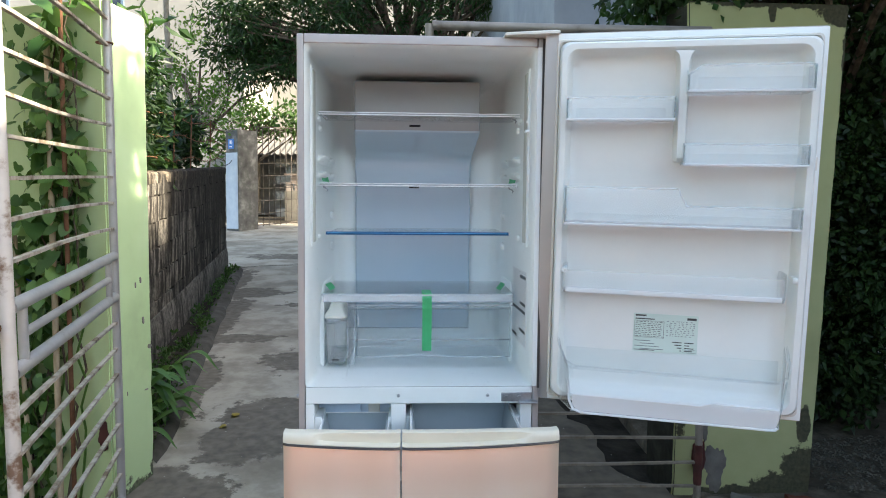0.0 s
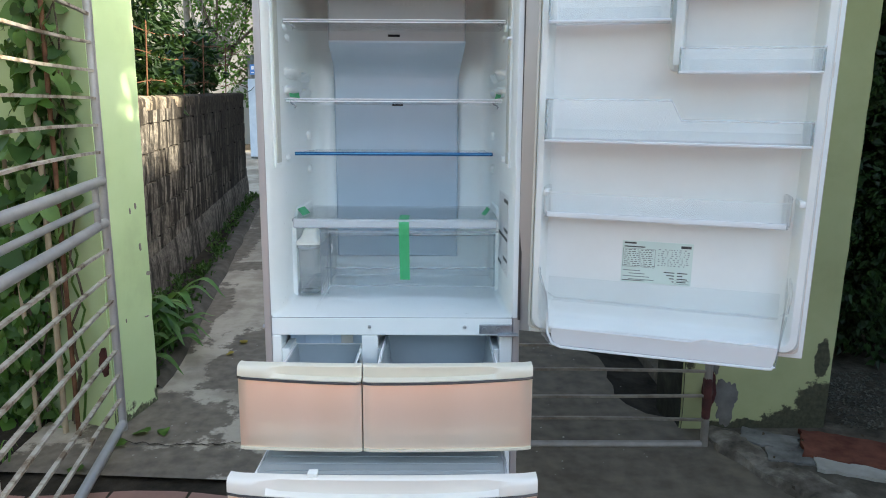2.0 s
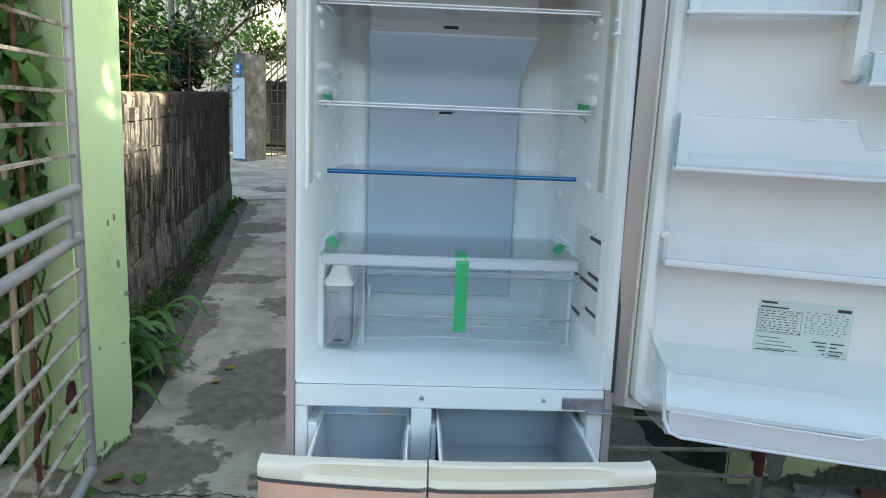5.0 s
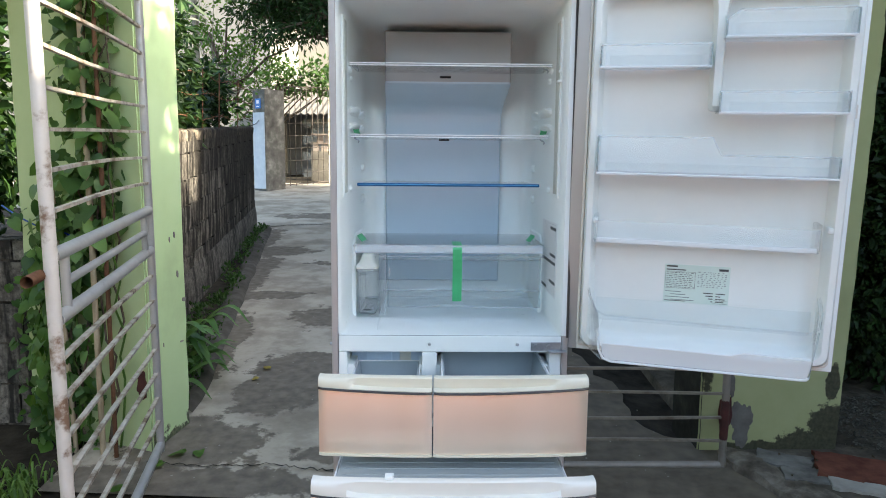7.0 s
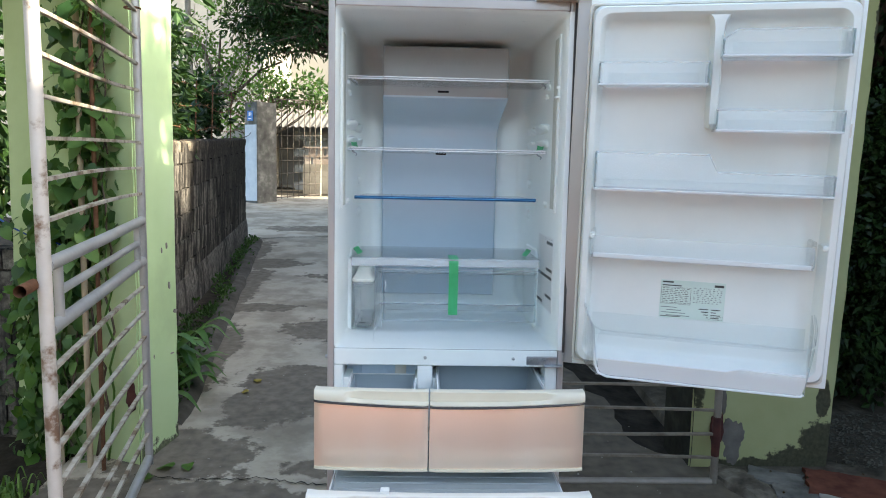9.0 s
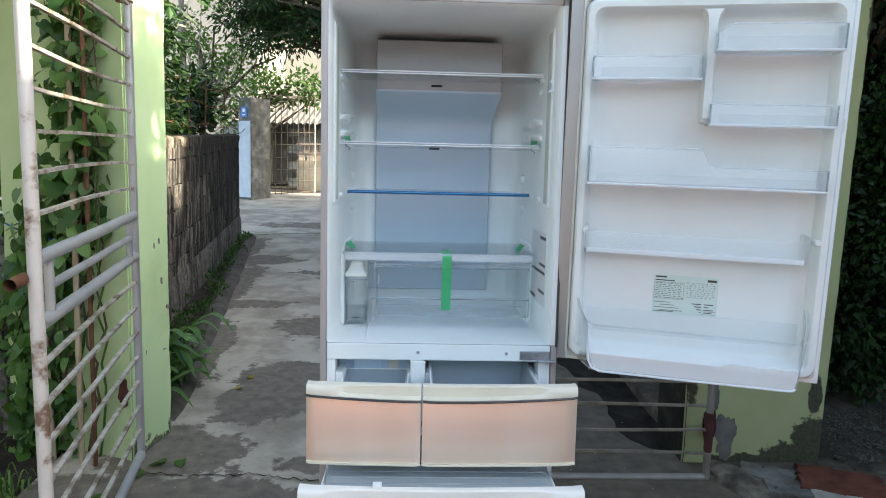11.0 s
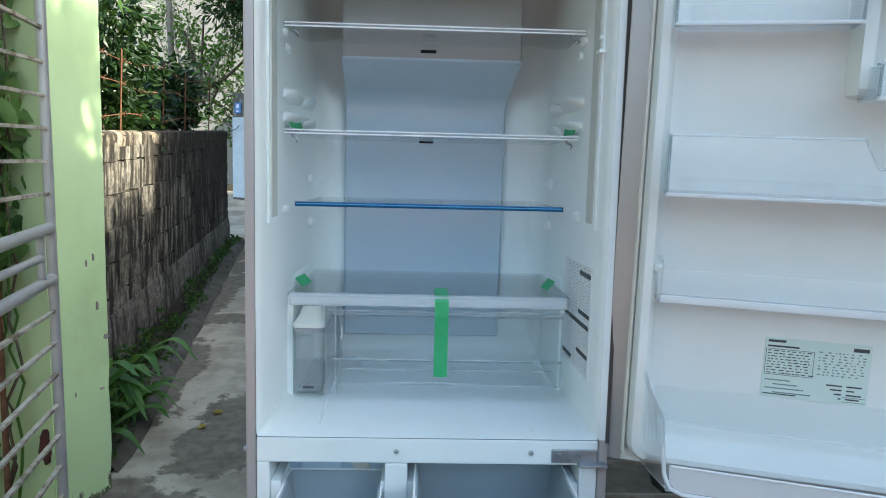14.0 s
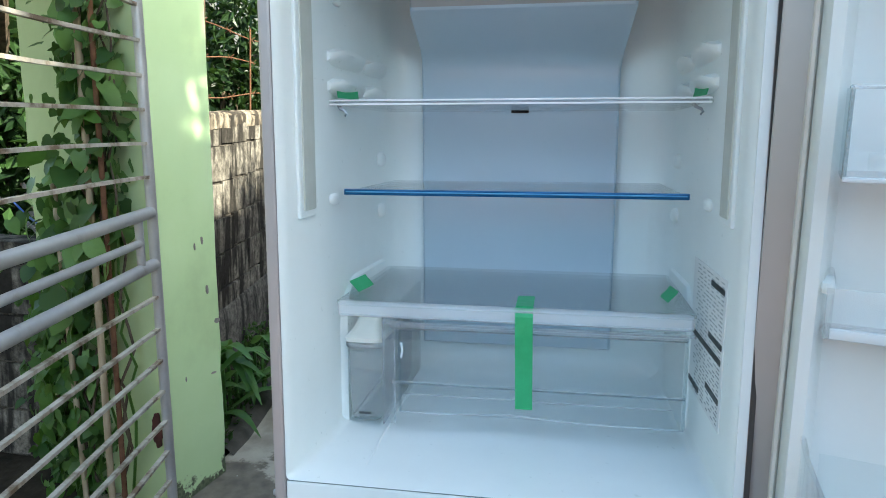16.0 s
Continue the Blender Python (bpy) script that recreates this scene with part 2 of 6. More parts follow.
BINFRONT = clear_mat("bin_front", (0.992, 1.0, 1.0), 0.15, 0.14)
BINEND = clear_mat("bin_end", (0.90, 0.94, 0.95), 0.05, 0.2)
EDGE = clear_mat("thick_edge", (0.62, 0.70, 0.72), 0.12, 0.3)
TEALHAZE = clear_mat("bin_back", (0.965, 0.980, 0.982), 0.03, 0.06)
HAZY = clear_mat("hazy_plate", (0.95, 0.965, 0.965), 0.07, 0.20)
MILKY = clear_mat("cover_plastic", (0.965, 0.98, 0.985), 0.21, 0.18)
BAND = clear_mat("hazy_band", (0.965, 0.97, 0.975), 0.42, 0.14)
FROST = clear_mat("milky_plastic", (0.95, 0.965, 0.975), 0.62, 0.16)
GLASS = clear_mat("shelf_glass", (0.988, 0.993, 0.993), 0.012, 0.04)
SMOKE = clear_mat("tank_plastic", (0.985, 0.995, 0.985), 0.22, 0.14)
LIDCREAM = mat("lid_plastic", [(0.3, (0.80, 0.81, 0.74)), (0.7, (0.86, 0.87, 0.80))], 0.3, scale=20)
COVER = clear_mat("crisper_plastic", (0.925, 0.94, 0.94), 0.035, 0.12)
RAIL = clear_mat("rail_plastic", (0.97, 0.98, 0.985), 0.31, 0.2)

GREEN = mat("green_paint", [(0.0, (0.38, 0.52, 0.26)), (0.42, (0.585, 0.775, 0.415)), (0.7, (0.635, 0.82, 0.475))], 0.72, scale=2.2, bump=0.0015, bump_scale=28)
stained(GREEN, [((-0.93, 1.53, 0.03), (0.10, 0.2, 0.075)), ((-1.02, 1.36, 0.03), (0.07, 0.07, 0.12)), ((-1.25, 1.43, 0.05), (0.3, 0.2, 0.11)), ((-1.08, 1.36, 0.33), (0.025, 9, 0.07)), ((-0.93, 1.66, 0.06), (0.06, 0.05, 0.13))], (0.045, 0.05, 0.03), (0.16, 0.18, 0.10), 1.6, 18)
# Duller copy of the green paint: dirt and leaf shade in one colour
VINEGREEN = mat("dirty_shaded_green", [(0.0, (0.29, 0.35, 0.17)), (0.42, (0.445, 0.54, 0.27)), (0.7, (0.515, 0.61, 0.325))], 0.75, scale=2.6, detail=8, bump=0.0015, bump_scale=28)
OLDGREEN = mat("old_green_paint", [(0.0, (0.24, 0.245, 0.115)), (0.42, (0.385, 0.400, 0.190)), (0.7, (0.445, 0.462, 0.235))], 0.8, scale=2.4, bump=0.0015, bump_scale=28)
stained(OLDGREEN, [((2.14, 1.36, 0.13), (0.14, 9, 0.16)), ((2.10, 1.36, 0.38), (0.032, 9, 0.08)), ((2.0, 1.36, 0.06), (0.18, 9, 0.10)), ((1.80, 1.36, 0.06), (0.2, 9, 0.04)), ((1.52, 1.36, 0.50), (0.035, 9, 0.15)), ((2.19, 1.36, 2.24), (0.11, 9, 0.06)), ((1.95, 1.36, 2.29), (0.5, 9, 0.035)), ((2.215, 1.36, 2.05), (0.02, 9, 0.12)), ((1.87, 1.36, 2.25), (0.02, 9, 0.06))], (0.020, 0.018, 0.010), (0.062, 0.057, 0.033), 1.6, 16)
MOSSYEDGE = mat("mossy_concrete", [(0.32, (0.05, 0.042, 0.031)), (0.50, (0.13, 0.11, 0.084)), (0.62, (0.23, 0.20, 0.158)), (0.8, (0.34, 0.31, 0.255))], 0.95, scale=9, detail=10, bump=0.008, bump_scale=30)
DIRT = mat("trodden_dirt", [(0.3, (0.055, 0.050, 0.041)), (0.55, (0.10, 0.092, 0.077)), (0.8, (0.18, 0.166, 0.142))], 0.95, scale=7, detail=10, bump=0.008, bump_scale=30)
BLUESTONE = mat("broken_grey_slab", [(0.3, (0.085, 0.08, 0.07)), (0.7, (0.24, 0.23, 0.205))], 0.9, scale=9, detail=9, bump=0.008, bump_scale=35)
DARKPLASTER = mat("mouldy_plaster", [(0.3, (0.085, 0.078, 0.068)), (0.5, (0.155, 0.143, 0.126)), (0.75, (0.235, 0.218, 0.194))], 0.95, scale=7, detail=10, bump=0.006, bump_scale=40)
NEARBLACK = mat("near_black", [(0.3, (0.016, 0.016, 0.012)), (0.55, (0.036, 0.036, 0.028)), (0.8, (0.075, 0.075, 0.055))], 0.95, scale=6, detail=10, bump=0.006, bump_scale=40)
PALEBRICK = mat("pale_brick", [(0.3, (0.34, 0.27, 0.22)), (0.7, (0.48, 0.40, 0.34))], 0.9, scale=9, bump=0.003, random=0.3)
PLASTER = mat("bare_plaster", [(0.3, (0.20, 0.19, 0.165)), (0.7, (0.36, 0.34, 0.30))], 0.9, scale=9, bump=0.004, bump_scale=45)
BLOCK = drip_mat("old_block", [(0.25, (0.092, 0.083, 0.069)), (0.5, (0.158, 0.143, 0.121)), (0.78, (0.235, 0.216, 0.186))], (0.017, 0.015, 0.013), 0.478, 0)
CAPPING = drip_mat("tan_capping", [(0.25, (0.125, 0.10, 0.073)), (0.5, (0.20, 0.166, 0.125)), (0.78, (0.29, 0.247, 0.192))], (0.024, 0.021, 0.018), 0.50, 2)
BLOCKDARK = drip_mat("mouldy_block", [(0.25, (0.10, 0.09, 0.077)), (0.5, (0.165, 0.149, 0.128)), (0.78, (0.25, 0.226, 0.193))], (0.018, 0.0165, 0.015), 0.475, 4)
PLINTH = drip_mat("grey_render", [(0.3, (0.075, 0.069, 0.06)), (0.55, (0.125, 0.116, 0.102)), (0.8, (0.18, 0.168, 0.148))], (0.028, 0.027, 0.023), 0.53, 3)
DARKIRON = mat("dark_iron", [(0.3, (0.05, 0.04, 0.033)), (0.7, (0.13, 0.105, 0.085))], 0.8, scale=20, bump=0.002)
TANWALL = mat("stained_plaster", [(0.3, (0.20, 0.175, 0.14)), (0.7, (0.40, 0.36, 0.29))], 0.9, scale=2.5, bump=0.004)
MORTAR = drip_mat("mortar", [(0.25, (0.06, 0.052, 0.044)), (0.5, (0.10, 0.088, 0.074)), (0.78, (0.16, 0.14, 0.118))], (0.02, 0.018, 0.016), 0.52, 1)
# Black mould of the far wall, with part of its shade painted in
for m in (BLOCK, MORTAR, CAPPING):
    stained(m, [((-1.95, 7.0, 1.60), (9, 2.0, 0.75)), ((-1.85, 5.5, 1.72), (9, 1.3, 0.55)), ((-1.9, 6.6, 0.55), (9, 1.3, 0.22))], (0.012, 0.011, 0.010), (0.045, 0.041, 0.036), 3.2, 8.0, 0.15, 0.55)
CONCRETE = mat("wet_concrete", [(0.34, (0.225, 0.193, 0.146)), (0.47, (0.320, 0.280, 0.218)), (0.53, (0.405, 0.360, 0.285)), (0.75, (0.52, 0.468, 0.378))], 0.8, scale=2.6, detail=12, bump=0.006, bump_scale=26, rough_var=0.16)
stained(CONCRETE, [((-1.10, 4.08, 0), (0.34, 0.14, 9)), ((-0.52, 3.42, 0), (0.25, 0.28, 9)), ((-0.46, 2.44, 0), (0.40, 0.22, 9)), ((-0.64, 2.02, 0), (0.20, 0.32, 9)), ((-0.40, 2.15, 0), (0.22, 0.30, 9)), ((-0.84, 1.42, 0), (0.36, 0.26, 9)), ((-0.9, 1.05, 0), (0.6, 0.16, 9)), ((-0.3, 5.3, 0), (0.6, 0.26, 9)), ((-1.45, 5.9, 0), (0.4, 0.25, 9)), ((-0.8, 8.4, 0), (1.2, 0.3, 9)), ((-0.15, 1.32, 0), (0.25, 0.09, 9)), ((-1.16, 2.7, 0), (0.15, 0.8, 9)), ((-1.42, 4.6, 0), (0.18, 1.1, 9)), ((-1.75, 6.4, 0), (0.2, 0.9, 9))], (0.100, 0.082, 0.060), (0.190, 0.160, 0.122), 2.4, 4.4)
# Broad dark brown areas over the concrete right of the refrigerator
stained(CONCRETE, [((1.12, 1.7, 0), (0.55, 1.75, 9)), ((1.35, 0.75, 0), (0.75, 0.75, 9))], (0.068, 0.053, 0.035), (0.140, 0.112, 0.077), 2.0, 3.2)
SOIL = mat("dark_soil", [(0.3, (0.014, 0.012, 0.009)), (0.7, (0.055, 0.046, 0.034))], 0.95, scale=8, bump=0.012, bump_scale=22)
BEDSOIL = mat("bed_soil", [(0.3, (0.052, 0.044, 0.033)), (0.55, (0.11, 0.095, 0.072)), (0.75, (0.19, 0.167, 0.13))], 0.95, scale=11, detail=10, bump=0.012, bump_scale=26)
REDTILE = mat("red_tile", [(0.3, (0.21, 0.108, 0.083)), (0.7, (0.32, 0.175, 0.137))], 0.6, scale=7, bump=0.001, bump_scale=60, random=0.35)
REDBRICK = mat("red_brick", [(0.3, (0.10, 0.035, 0.024)), (0.7, (0.21, 0.08, 0.052))], 0.92, scale=12, bump=0.006, bump_scale=50, random=0.2)
STONE = mat("grey_stone", [(0.3, (0.035, 0.033, 0.025)), (0.7, (0.115, 0.108, 0.085))], 0.9, scale=10, bump=0.004, island=0.3)
PALESTONE = mat("pale_stone", [(0.3, (0.28, 0.26, 0.22)), (0.7, (0.43, 0.40, 0.345))], 0.85, scale=10, bump=0.003)
GALV = mat("galvanised_pipe", [(0.25, (0.28, 0.22, 0.17)), (0.38, (0.40, 0.40, 0.395)), (0.75, (0.52, 0.52, 0.51))], 0.42, metal=0.45, scale=6, bump_scale=70)
POST = mat("weathered_post", [(0.36, (0.19, 0.115, 0.075)), (0.41, (0.40, 0.35, 0.30)), (0.46, (0.57, 0.535, 0.49)), (0.78, (0.65, 0.625, 0.59))], 0.5, metal=0.1, scale=11, detail=9, bump_scale=70)
# Darker, browner copies of the gate metals: the closed leaf's shade as colour
SHADEPIPE = mat("shaded_pipe", [(0.25, (0.12, 0.09, 0.065)), (0.42, (0.24, 0.21, 0.175)), (0.75, (0.34, 0.305, 0.26))], 0.5, metal=0.3, scale=7, bump_scale=70)
SHADEBAR = mat("shaded_bar", [(0.3, (0.12, 0.09, 0.06)), (0.5, (0.23, 0.195, 0.15)), (0.75, (0.32, 0.28, 0.22))], 0.6, metal=0.2, scale=14, bump_scale=70)
BAR = mat("weathered_bar", [(0.36, (0.17, 0.12, 0.075)), (0.45, (0.36, 0.315, 0.25)), (0.53, (0.48, 0.44, 0.37)), (0.75, (0.56, 0.53, 0.46))], 0.55, metal=0.2, scale=14, bump_scale=70)
RUST = mat("rust", [(0.3, (0.075, 0.035, 0.02)), (0.7, (0.19, 0.095, 0.055))], 0.9, scale=20, bump=0.003)
REDRUST = mat("red_lead", [(0.3, (0.045, 0.013, 0.010)), (0.7, (0.11, 0.03, 0.023))], 0.85, scale=14, bump=0.003)
BAMBOO = mat("bamboo", [(0.3, (0.30, 0.22, 0.13)), (0.7, (0.52, 0.42, 0.29))], 0.7, scale=8, stretch=(6, 6, 1), bump=0.001)
BARK = mat("bark", [(0.3, (0.05, 0.038, 0.026)), (0.7, (0.17, 0.13, 0.095))], 0.95, scale=9, stretch=(3, 3, 1), bump=0.008, bump_scale=30)
PALEBARK = mat("pale_bark", [(0.3, (0.16, 0.135, 0.10)), (0.7, (0.34, 0.30, 0.24))], 0.9, scale=9, stretch=(3, 3, 1), bump=0.006, bump_scale=30)
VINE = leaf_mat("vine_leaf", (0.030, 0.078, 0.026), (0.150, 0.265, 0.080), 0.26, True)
# Darker copy of the vine leaf: shade between leaves put into colour
VINEDEEP = leaf_mat("shaded_inner_leaf", (0.026, 0.068, 0.020), (0.100, 0.19, 0.055), 0.3)
MANGO = leaf_mat("mango_leaf", (0.012, 0.030, 0.010), (0.036, 0.080, 0.022), 0.3)
# Leaf colour lowered so that it carries the shrubs' self-shadow
SHADESHRUB = leaf_mat("shaded_shrub_leaf", (0.008, 0.021, 0.007), (0.028, 0.060, 0.018), 0.3)
SHRUB = leaf_mat("shrub_leaf", (0.018, 0.046, 0.013), (0.055, 0.115, 0.028))
BRIGHT = leaf_mat("bright_leaf", (0.045, 0.11, 0.02), (0.12, 0.23, 0.045))
GARDEN = leaf_mat("garden_leaf", (0.022, 0.056, 0.015), (0.070, 0.135, 0.038))
STRAP = leaf_mat("strap_leaf", (0.060, 0.145, 0.045), (0.15, 0.29, 0.085), 0.3)
GRASS = leaf_mat("grass_blade", (0.05, 0.11, 0.025), (0.14, 0.25, 0.06))
DEADLEAF = leaf_mat("dead_leaf", (0.035, 0.024, 0.014), (0.085, 0.062, 0.038))
YELLOW = leaf_mat("yellow_leaf", (0.30, 0.22, 0.04), (0.40, 0.33, 0.08))
WHITEWASH = mat("whitewash", [(0.3, (0.50, 0.55, 0.62)), (0.7, (0.66, 0.70, 0.75))], 0.85, scale=6, bump=0.002)
PALEWALL = mat("pale_house_wall", [(0.3, (0.27, 0.258, 0.225)), (0.7, (0.34, 0.327, 0.29))], 0.85, scale=0.8, bump=0.003)
PALEBOUNCE = mat("pale_bounce_wall", [(0.3, (0.70, 0.69, 0.655)), (0.7, (0.79, 0.78, 0.745))], 0.9, scale=1.1, bump=0.003)
OLDPILLAR = mat("weathered_pillar", [(0.3, (0.075, 0.072, 0.066)), (0.52, (0.15, 0.145, 0.132)), (0.62, (0.24, 0.232, 0.212)), (0.75, (0.40, 0.385, 0.355))], 0.9, scale=5, detail=9, bump=0.005, bump_scale=30)
DARKWALL = mat("dark_blocker_wall", [(0.3, (0.07, 0.075, 0.06)), (0.7, (0.15, 0.155, 0.13))], 0.95, scale=2, bump=0.004)
LAMPCOVER = mat("lamp_cover", [(0.3, (0.50, 0.52, 0.47)), (0.7, (0.56, 0.58, 0.53))], 0.5, scale=30, bump=0.0008, bump_scale=420)
GREYWALL = mat("grey_house_wall", [(0.3, (0.22, 0.24, 0.26)), (0.7, (0.34, 0.36, 0.38))], 0.9, scale=1.2, bump=0.003)
ROOFTILE = mat("fibre_roof", [(0.3, (0.085, 0.08, 0.072)), (0.7, (0.15, 0.142, 0.128))], 0.85, scale=6, bump=0.003)
PLATEBLUE = mat("blue_enamel", [(0.3, (0.02, 0.14, 0.45)), (0.7, (0.03, 0.19, 0.55))], 0.35)
PAPERWHITE = mat("white_enamel", [(0.3, (0.75, 0.76, 0.78)), (0.7, (0.8, 0.81, 0.82))], 0.4)
WINDOWBLUE = mat("blue_frame", [(0.3, (0.10, 0.16, 0.24)), (0.7, (0.16, 0.23, 0.32))], 0.5)
PANE = mat("dark_pane", [(0.3, (0.03, 0.04, 0.05)), (0.7, (0.05, 0.06, 0.07))], 0.08, rough_var=0.02)
CORD = mat("blue_cord", [(0.3, (0.01, 0.06, 0.30)), (0.7, (0.02, 0.10, 0.42))], 0.5)
SIGNRED = mat("sign_red", [(0.3, (0.45, 0.04, 0.04)), (0.7, (0.55, 0.07, 0.06))], 0.5)


# ---- building helpers ----
PLACED = {}
PANES = (HAZY, GLASS, SMOKE, COVER, EDGE, TEALHAZE)


def thing(name, at, label, category, group="", kind=""):
    ob = new(name)
    ob.empty_display_size = 0.05
    ob.matrix_basis = at if isinstance(at, Matrix) else pose(*at)
    PLACED[ob.name] = ob.matrix_basis.copy()
    return tagged(ob, label, category, group, kind)


def mesh_ob(name, bm, material, smooth=False):
    me = bpy.data.meshes.new(name)
    bmesh.ops.recalc_face_normals(bm, faces=bm.faces)
    bm.to_mesh(me)
    bm.free()
    if smooth:
        me.shade_smooth()
        me.set_sharp_from_angle(angle=radians(40))
    me.materials.append(material)
    ob = new(name, me)
    PLACED[ob.name] = Matrix()
    if material in PANES:
        ob.visible_shadow = False
    return ob


def part(name, bm, material, parent, label="", smooth=False):
    """One mesh, drawn in world places, as a part of a thing or of a part."""
    ob = mesh_ob(name, bm, material, smooth)
    ob.parent = parent
    ob.matrix_parent_inverse = PLACED[parent.name].inverted()
    return tagged(ob, label)


def piece(name, me, m, parent):
    """A repeat on shared mesh data, at the world pose m."""
    ob = new(name, me)
    ob.parent = parent
    ob.matrix_parent_inverse = PLACED[parent.name].inverted()
    ob.matrix_basis = m
    return ob


def box(x0, x1, y0, y1, z0, z1, bevel=0.0, seg=2, bm=None):
    b = bmesh.new()
    vs = [b.verts.new((x, y, z)) for z in (z0, z1) for x, y in ((x0, y0), (x1, y0), (x1, y1), (x0, y1))]
    for f in ((3, 2, 1, 0), (4, 5, 6, 7), (0, 1, 5, 4), (1, 2, 6, 5), (2, 3, 7, 6), (3, 0, 4, 7)):
        b.faces.new([vs[i] for i in f])
    if bevel:
        bmesh.ops.bevel(b, geom=list(b.edges), offset=bevel, segments=seg, affect="EDGES", profile=0.6)
    return joined(bm, b)


def joined(bm, b):
    """b added to bm, where there is one."""
    if bm is None:
        return b
    me = bpy.data.meshes.new("t")
    b.to_mesh(me)
    b.free()
    bm.from_mesh(me)
    bpy.data.meshes.remove(me)
    return bm


def tube(points, radii, sides=10, bm=None, caps=True):
    """A round bar along points, with one radius or one for each point."""
    b = bm or bmesh.new()
    pts = [Vector(p) for p in points]
    if not hasattr(radii, "__len__"):
        radii = [radii] * len(pts)
    rings = []
    for i, p in enumerate(pts):
        way = (pts[min(i + 1, len(pts) - 1)] - pts[max(i - 1, 0)]).normalized()
        side = way.cross(Vector((0, 0, 1)) if abs(way.z) < 0.9 else Vector((1, 0, 0))).normalized()
        up = side.cross(way)
        rings.append([b.verts.new(p + radii[i] * (math.cos(a) * side + math.sin(a) * up)) for a in [2 * math.pi * k / sides for k in range(sides)]])
    for r0, r1 in zip(rings, rings[1:]):
        for k in range(sides):
            b.faces.new((r0[k], r0[(k + 1) % sides], r1[(k + 1) % sides], r1[k]))
    if caps:
        b.faces.new(rings[0])
        b.faces.new(rings[-1][::-1])
    return b


def plate(points, shift, bm=None):
    """A flat polygon given thickness by the vector shift."""
    b = bm or bmesh.new()
    lo = [b.verts.new(Vector(p)) for p in points]
    hi = [b.verts.new(Vector(p) + Vector(shift)) for p in points]
    b.faces.new(lo)
    b.faces.new(hi[::-1])
    n = len(lo)
    for i in range(n):
        b.faces.new((lo[i], hi[i], hi[(i + 1) % n], lo[(i + 1) % n]))
    return b


def loft(loops, bm=None, cap_first=False, cap_last=False):
    """Skin through closed loops of equal count."""
    b = bm or bmesh.new()
    rings = [[b.verts.new(p) for p in lp] for lp in loops]
    n = len(rings[0])
    for r0, r1 in zip(rings, rings[1:]):
        for k in range(n):
            b.faces.new((r0[k], r0[(k + 1) % n], r1[(k + 1) % n], r1[k]))
    if cap_first:
        b.faces.new(rings[0])
    if cap_last:
        b.faces.new(rings[-1][::-1])
    return b


def rounded(x0, x1, z0, z1, r, y, seg=6):
    """A rounded rectangle in the plane of x and z."""
    out = []
    for cx, cz, a0 in ((x1 - r, z1 - r, 0), (x0 + r, z1 - r, 90), (x0 + r, z0 + r, 180), (x1 - r, z0 + r, 270)):
        for k in range(seg + 1):
            a = radians(a0 + 90 * k / seg)
            out.append((cx + r * math.cos(a), y, cz + r * math.sin(a)))
    return out


def ball(b, centre, radii, rings=8, sides=14):
    """An ellipsoid, squared off a little."""
    loops = []
    for i in range(1, rings):
        a = math.pi * i / rings
        loops.append([(centre[0] + radii[0] * math.copysign(abs(math.sin(a) * math.cos(t)) ** 0.8, math.cos(t)), centre[1] + radii[1] * math.copysign(abs(math.sin(a) * math.sin(t)) ** 0.8, math.sin(t)), centre[2] + radii[2] * math.copysign(abs(math.cos(a)) ** 0.8, math.cos(a))) for t in [2 * math.pi * k / sides for k in range(sides)]])
    return loft(loops, b, True, True)


def placed(bm, m):
    bm.transform(m)
    return bm


def rise(x, y):
    """Height of the ground: level round the refrigerator, then climbing up the alley."""
    t = y - 0.7
    return 0.07 * (t if t > 0.3 else (t + 0.3) ** 2 / 1.2 if t > -0.3 else 0.0) if y < 14 else 0.07 * 13.3


# ---- ground ----
def grid_sheet(name, xs, ys, height, material):
    me = bpy.data.meshes.new(name)
    v = [(x, y, height(x, y)) for y in ys for x in xs]
    n = len(xs)
    me.from_pydata(v, [], [(j * n + i, j * n + i + 1, (j + 1) * n + i + 1, (j + 1) * n + i) for j in range(len(ys) - 1) for i in range(n - 1)])
    me.shade_smooth()
    me.materials.append(material)
    ob = new(name, me)
    PLACED[ob.name] = Matrix()
    return ob


def ground_height(x, y):
    near = 1 if abs(x) < 12 and -8 < y < 14 else 0
    off = 0.0
    if x > 1.42 and y > 1.3:
        off = -0.05
    return rise(x, y) - 0.012 + off + near * 0.006 * noise.noise(Vector((x * 1.7, y * 1.7, 0)))


far_steps = [12, 16, 25, 40, 80, 200, 600]
xs = sorted([-f for f in far_steps] + far_steps + [-10 + 0.25 * i for i in range(81)])
ys = sorted([-f for f in far_steps] + [15, 18, 25, 40, 80, 200, 600] + [-8 + 0.25 * i for i in range(89)])
ground = tagged(grid_sheet("ground", xs, ys, ground_height, SOIL), "dark earth ground with scattered litter", "ground", kind="structure")


def path_left(y):
    """Left edge of the concrete path along the block wall."""
    return -1.0 - 0.155 * (y - 1.9) if y > 1.9 else -1.0


pb = bmesh.new()
rows_y = [0.3 + 0.1 * i for i in range(127)]


def bed_edge(y):
    """Foot of the raised bed beside the path."""
    return float(np.interp(y, (0.25, 0.62, 0.90, 1.06, 1.16, 1.36), (2.05, 1.86, 1.73, 1.645, 1.595, 1.59)))


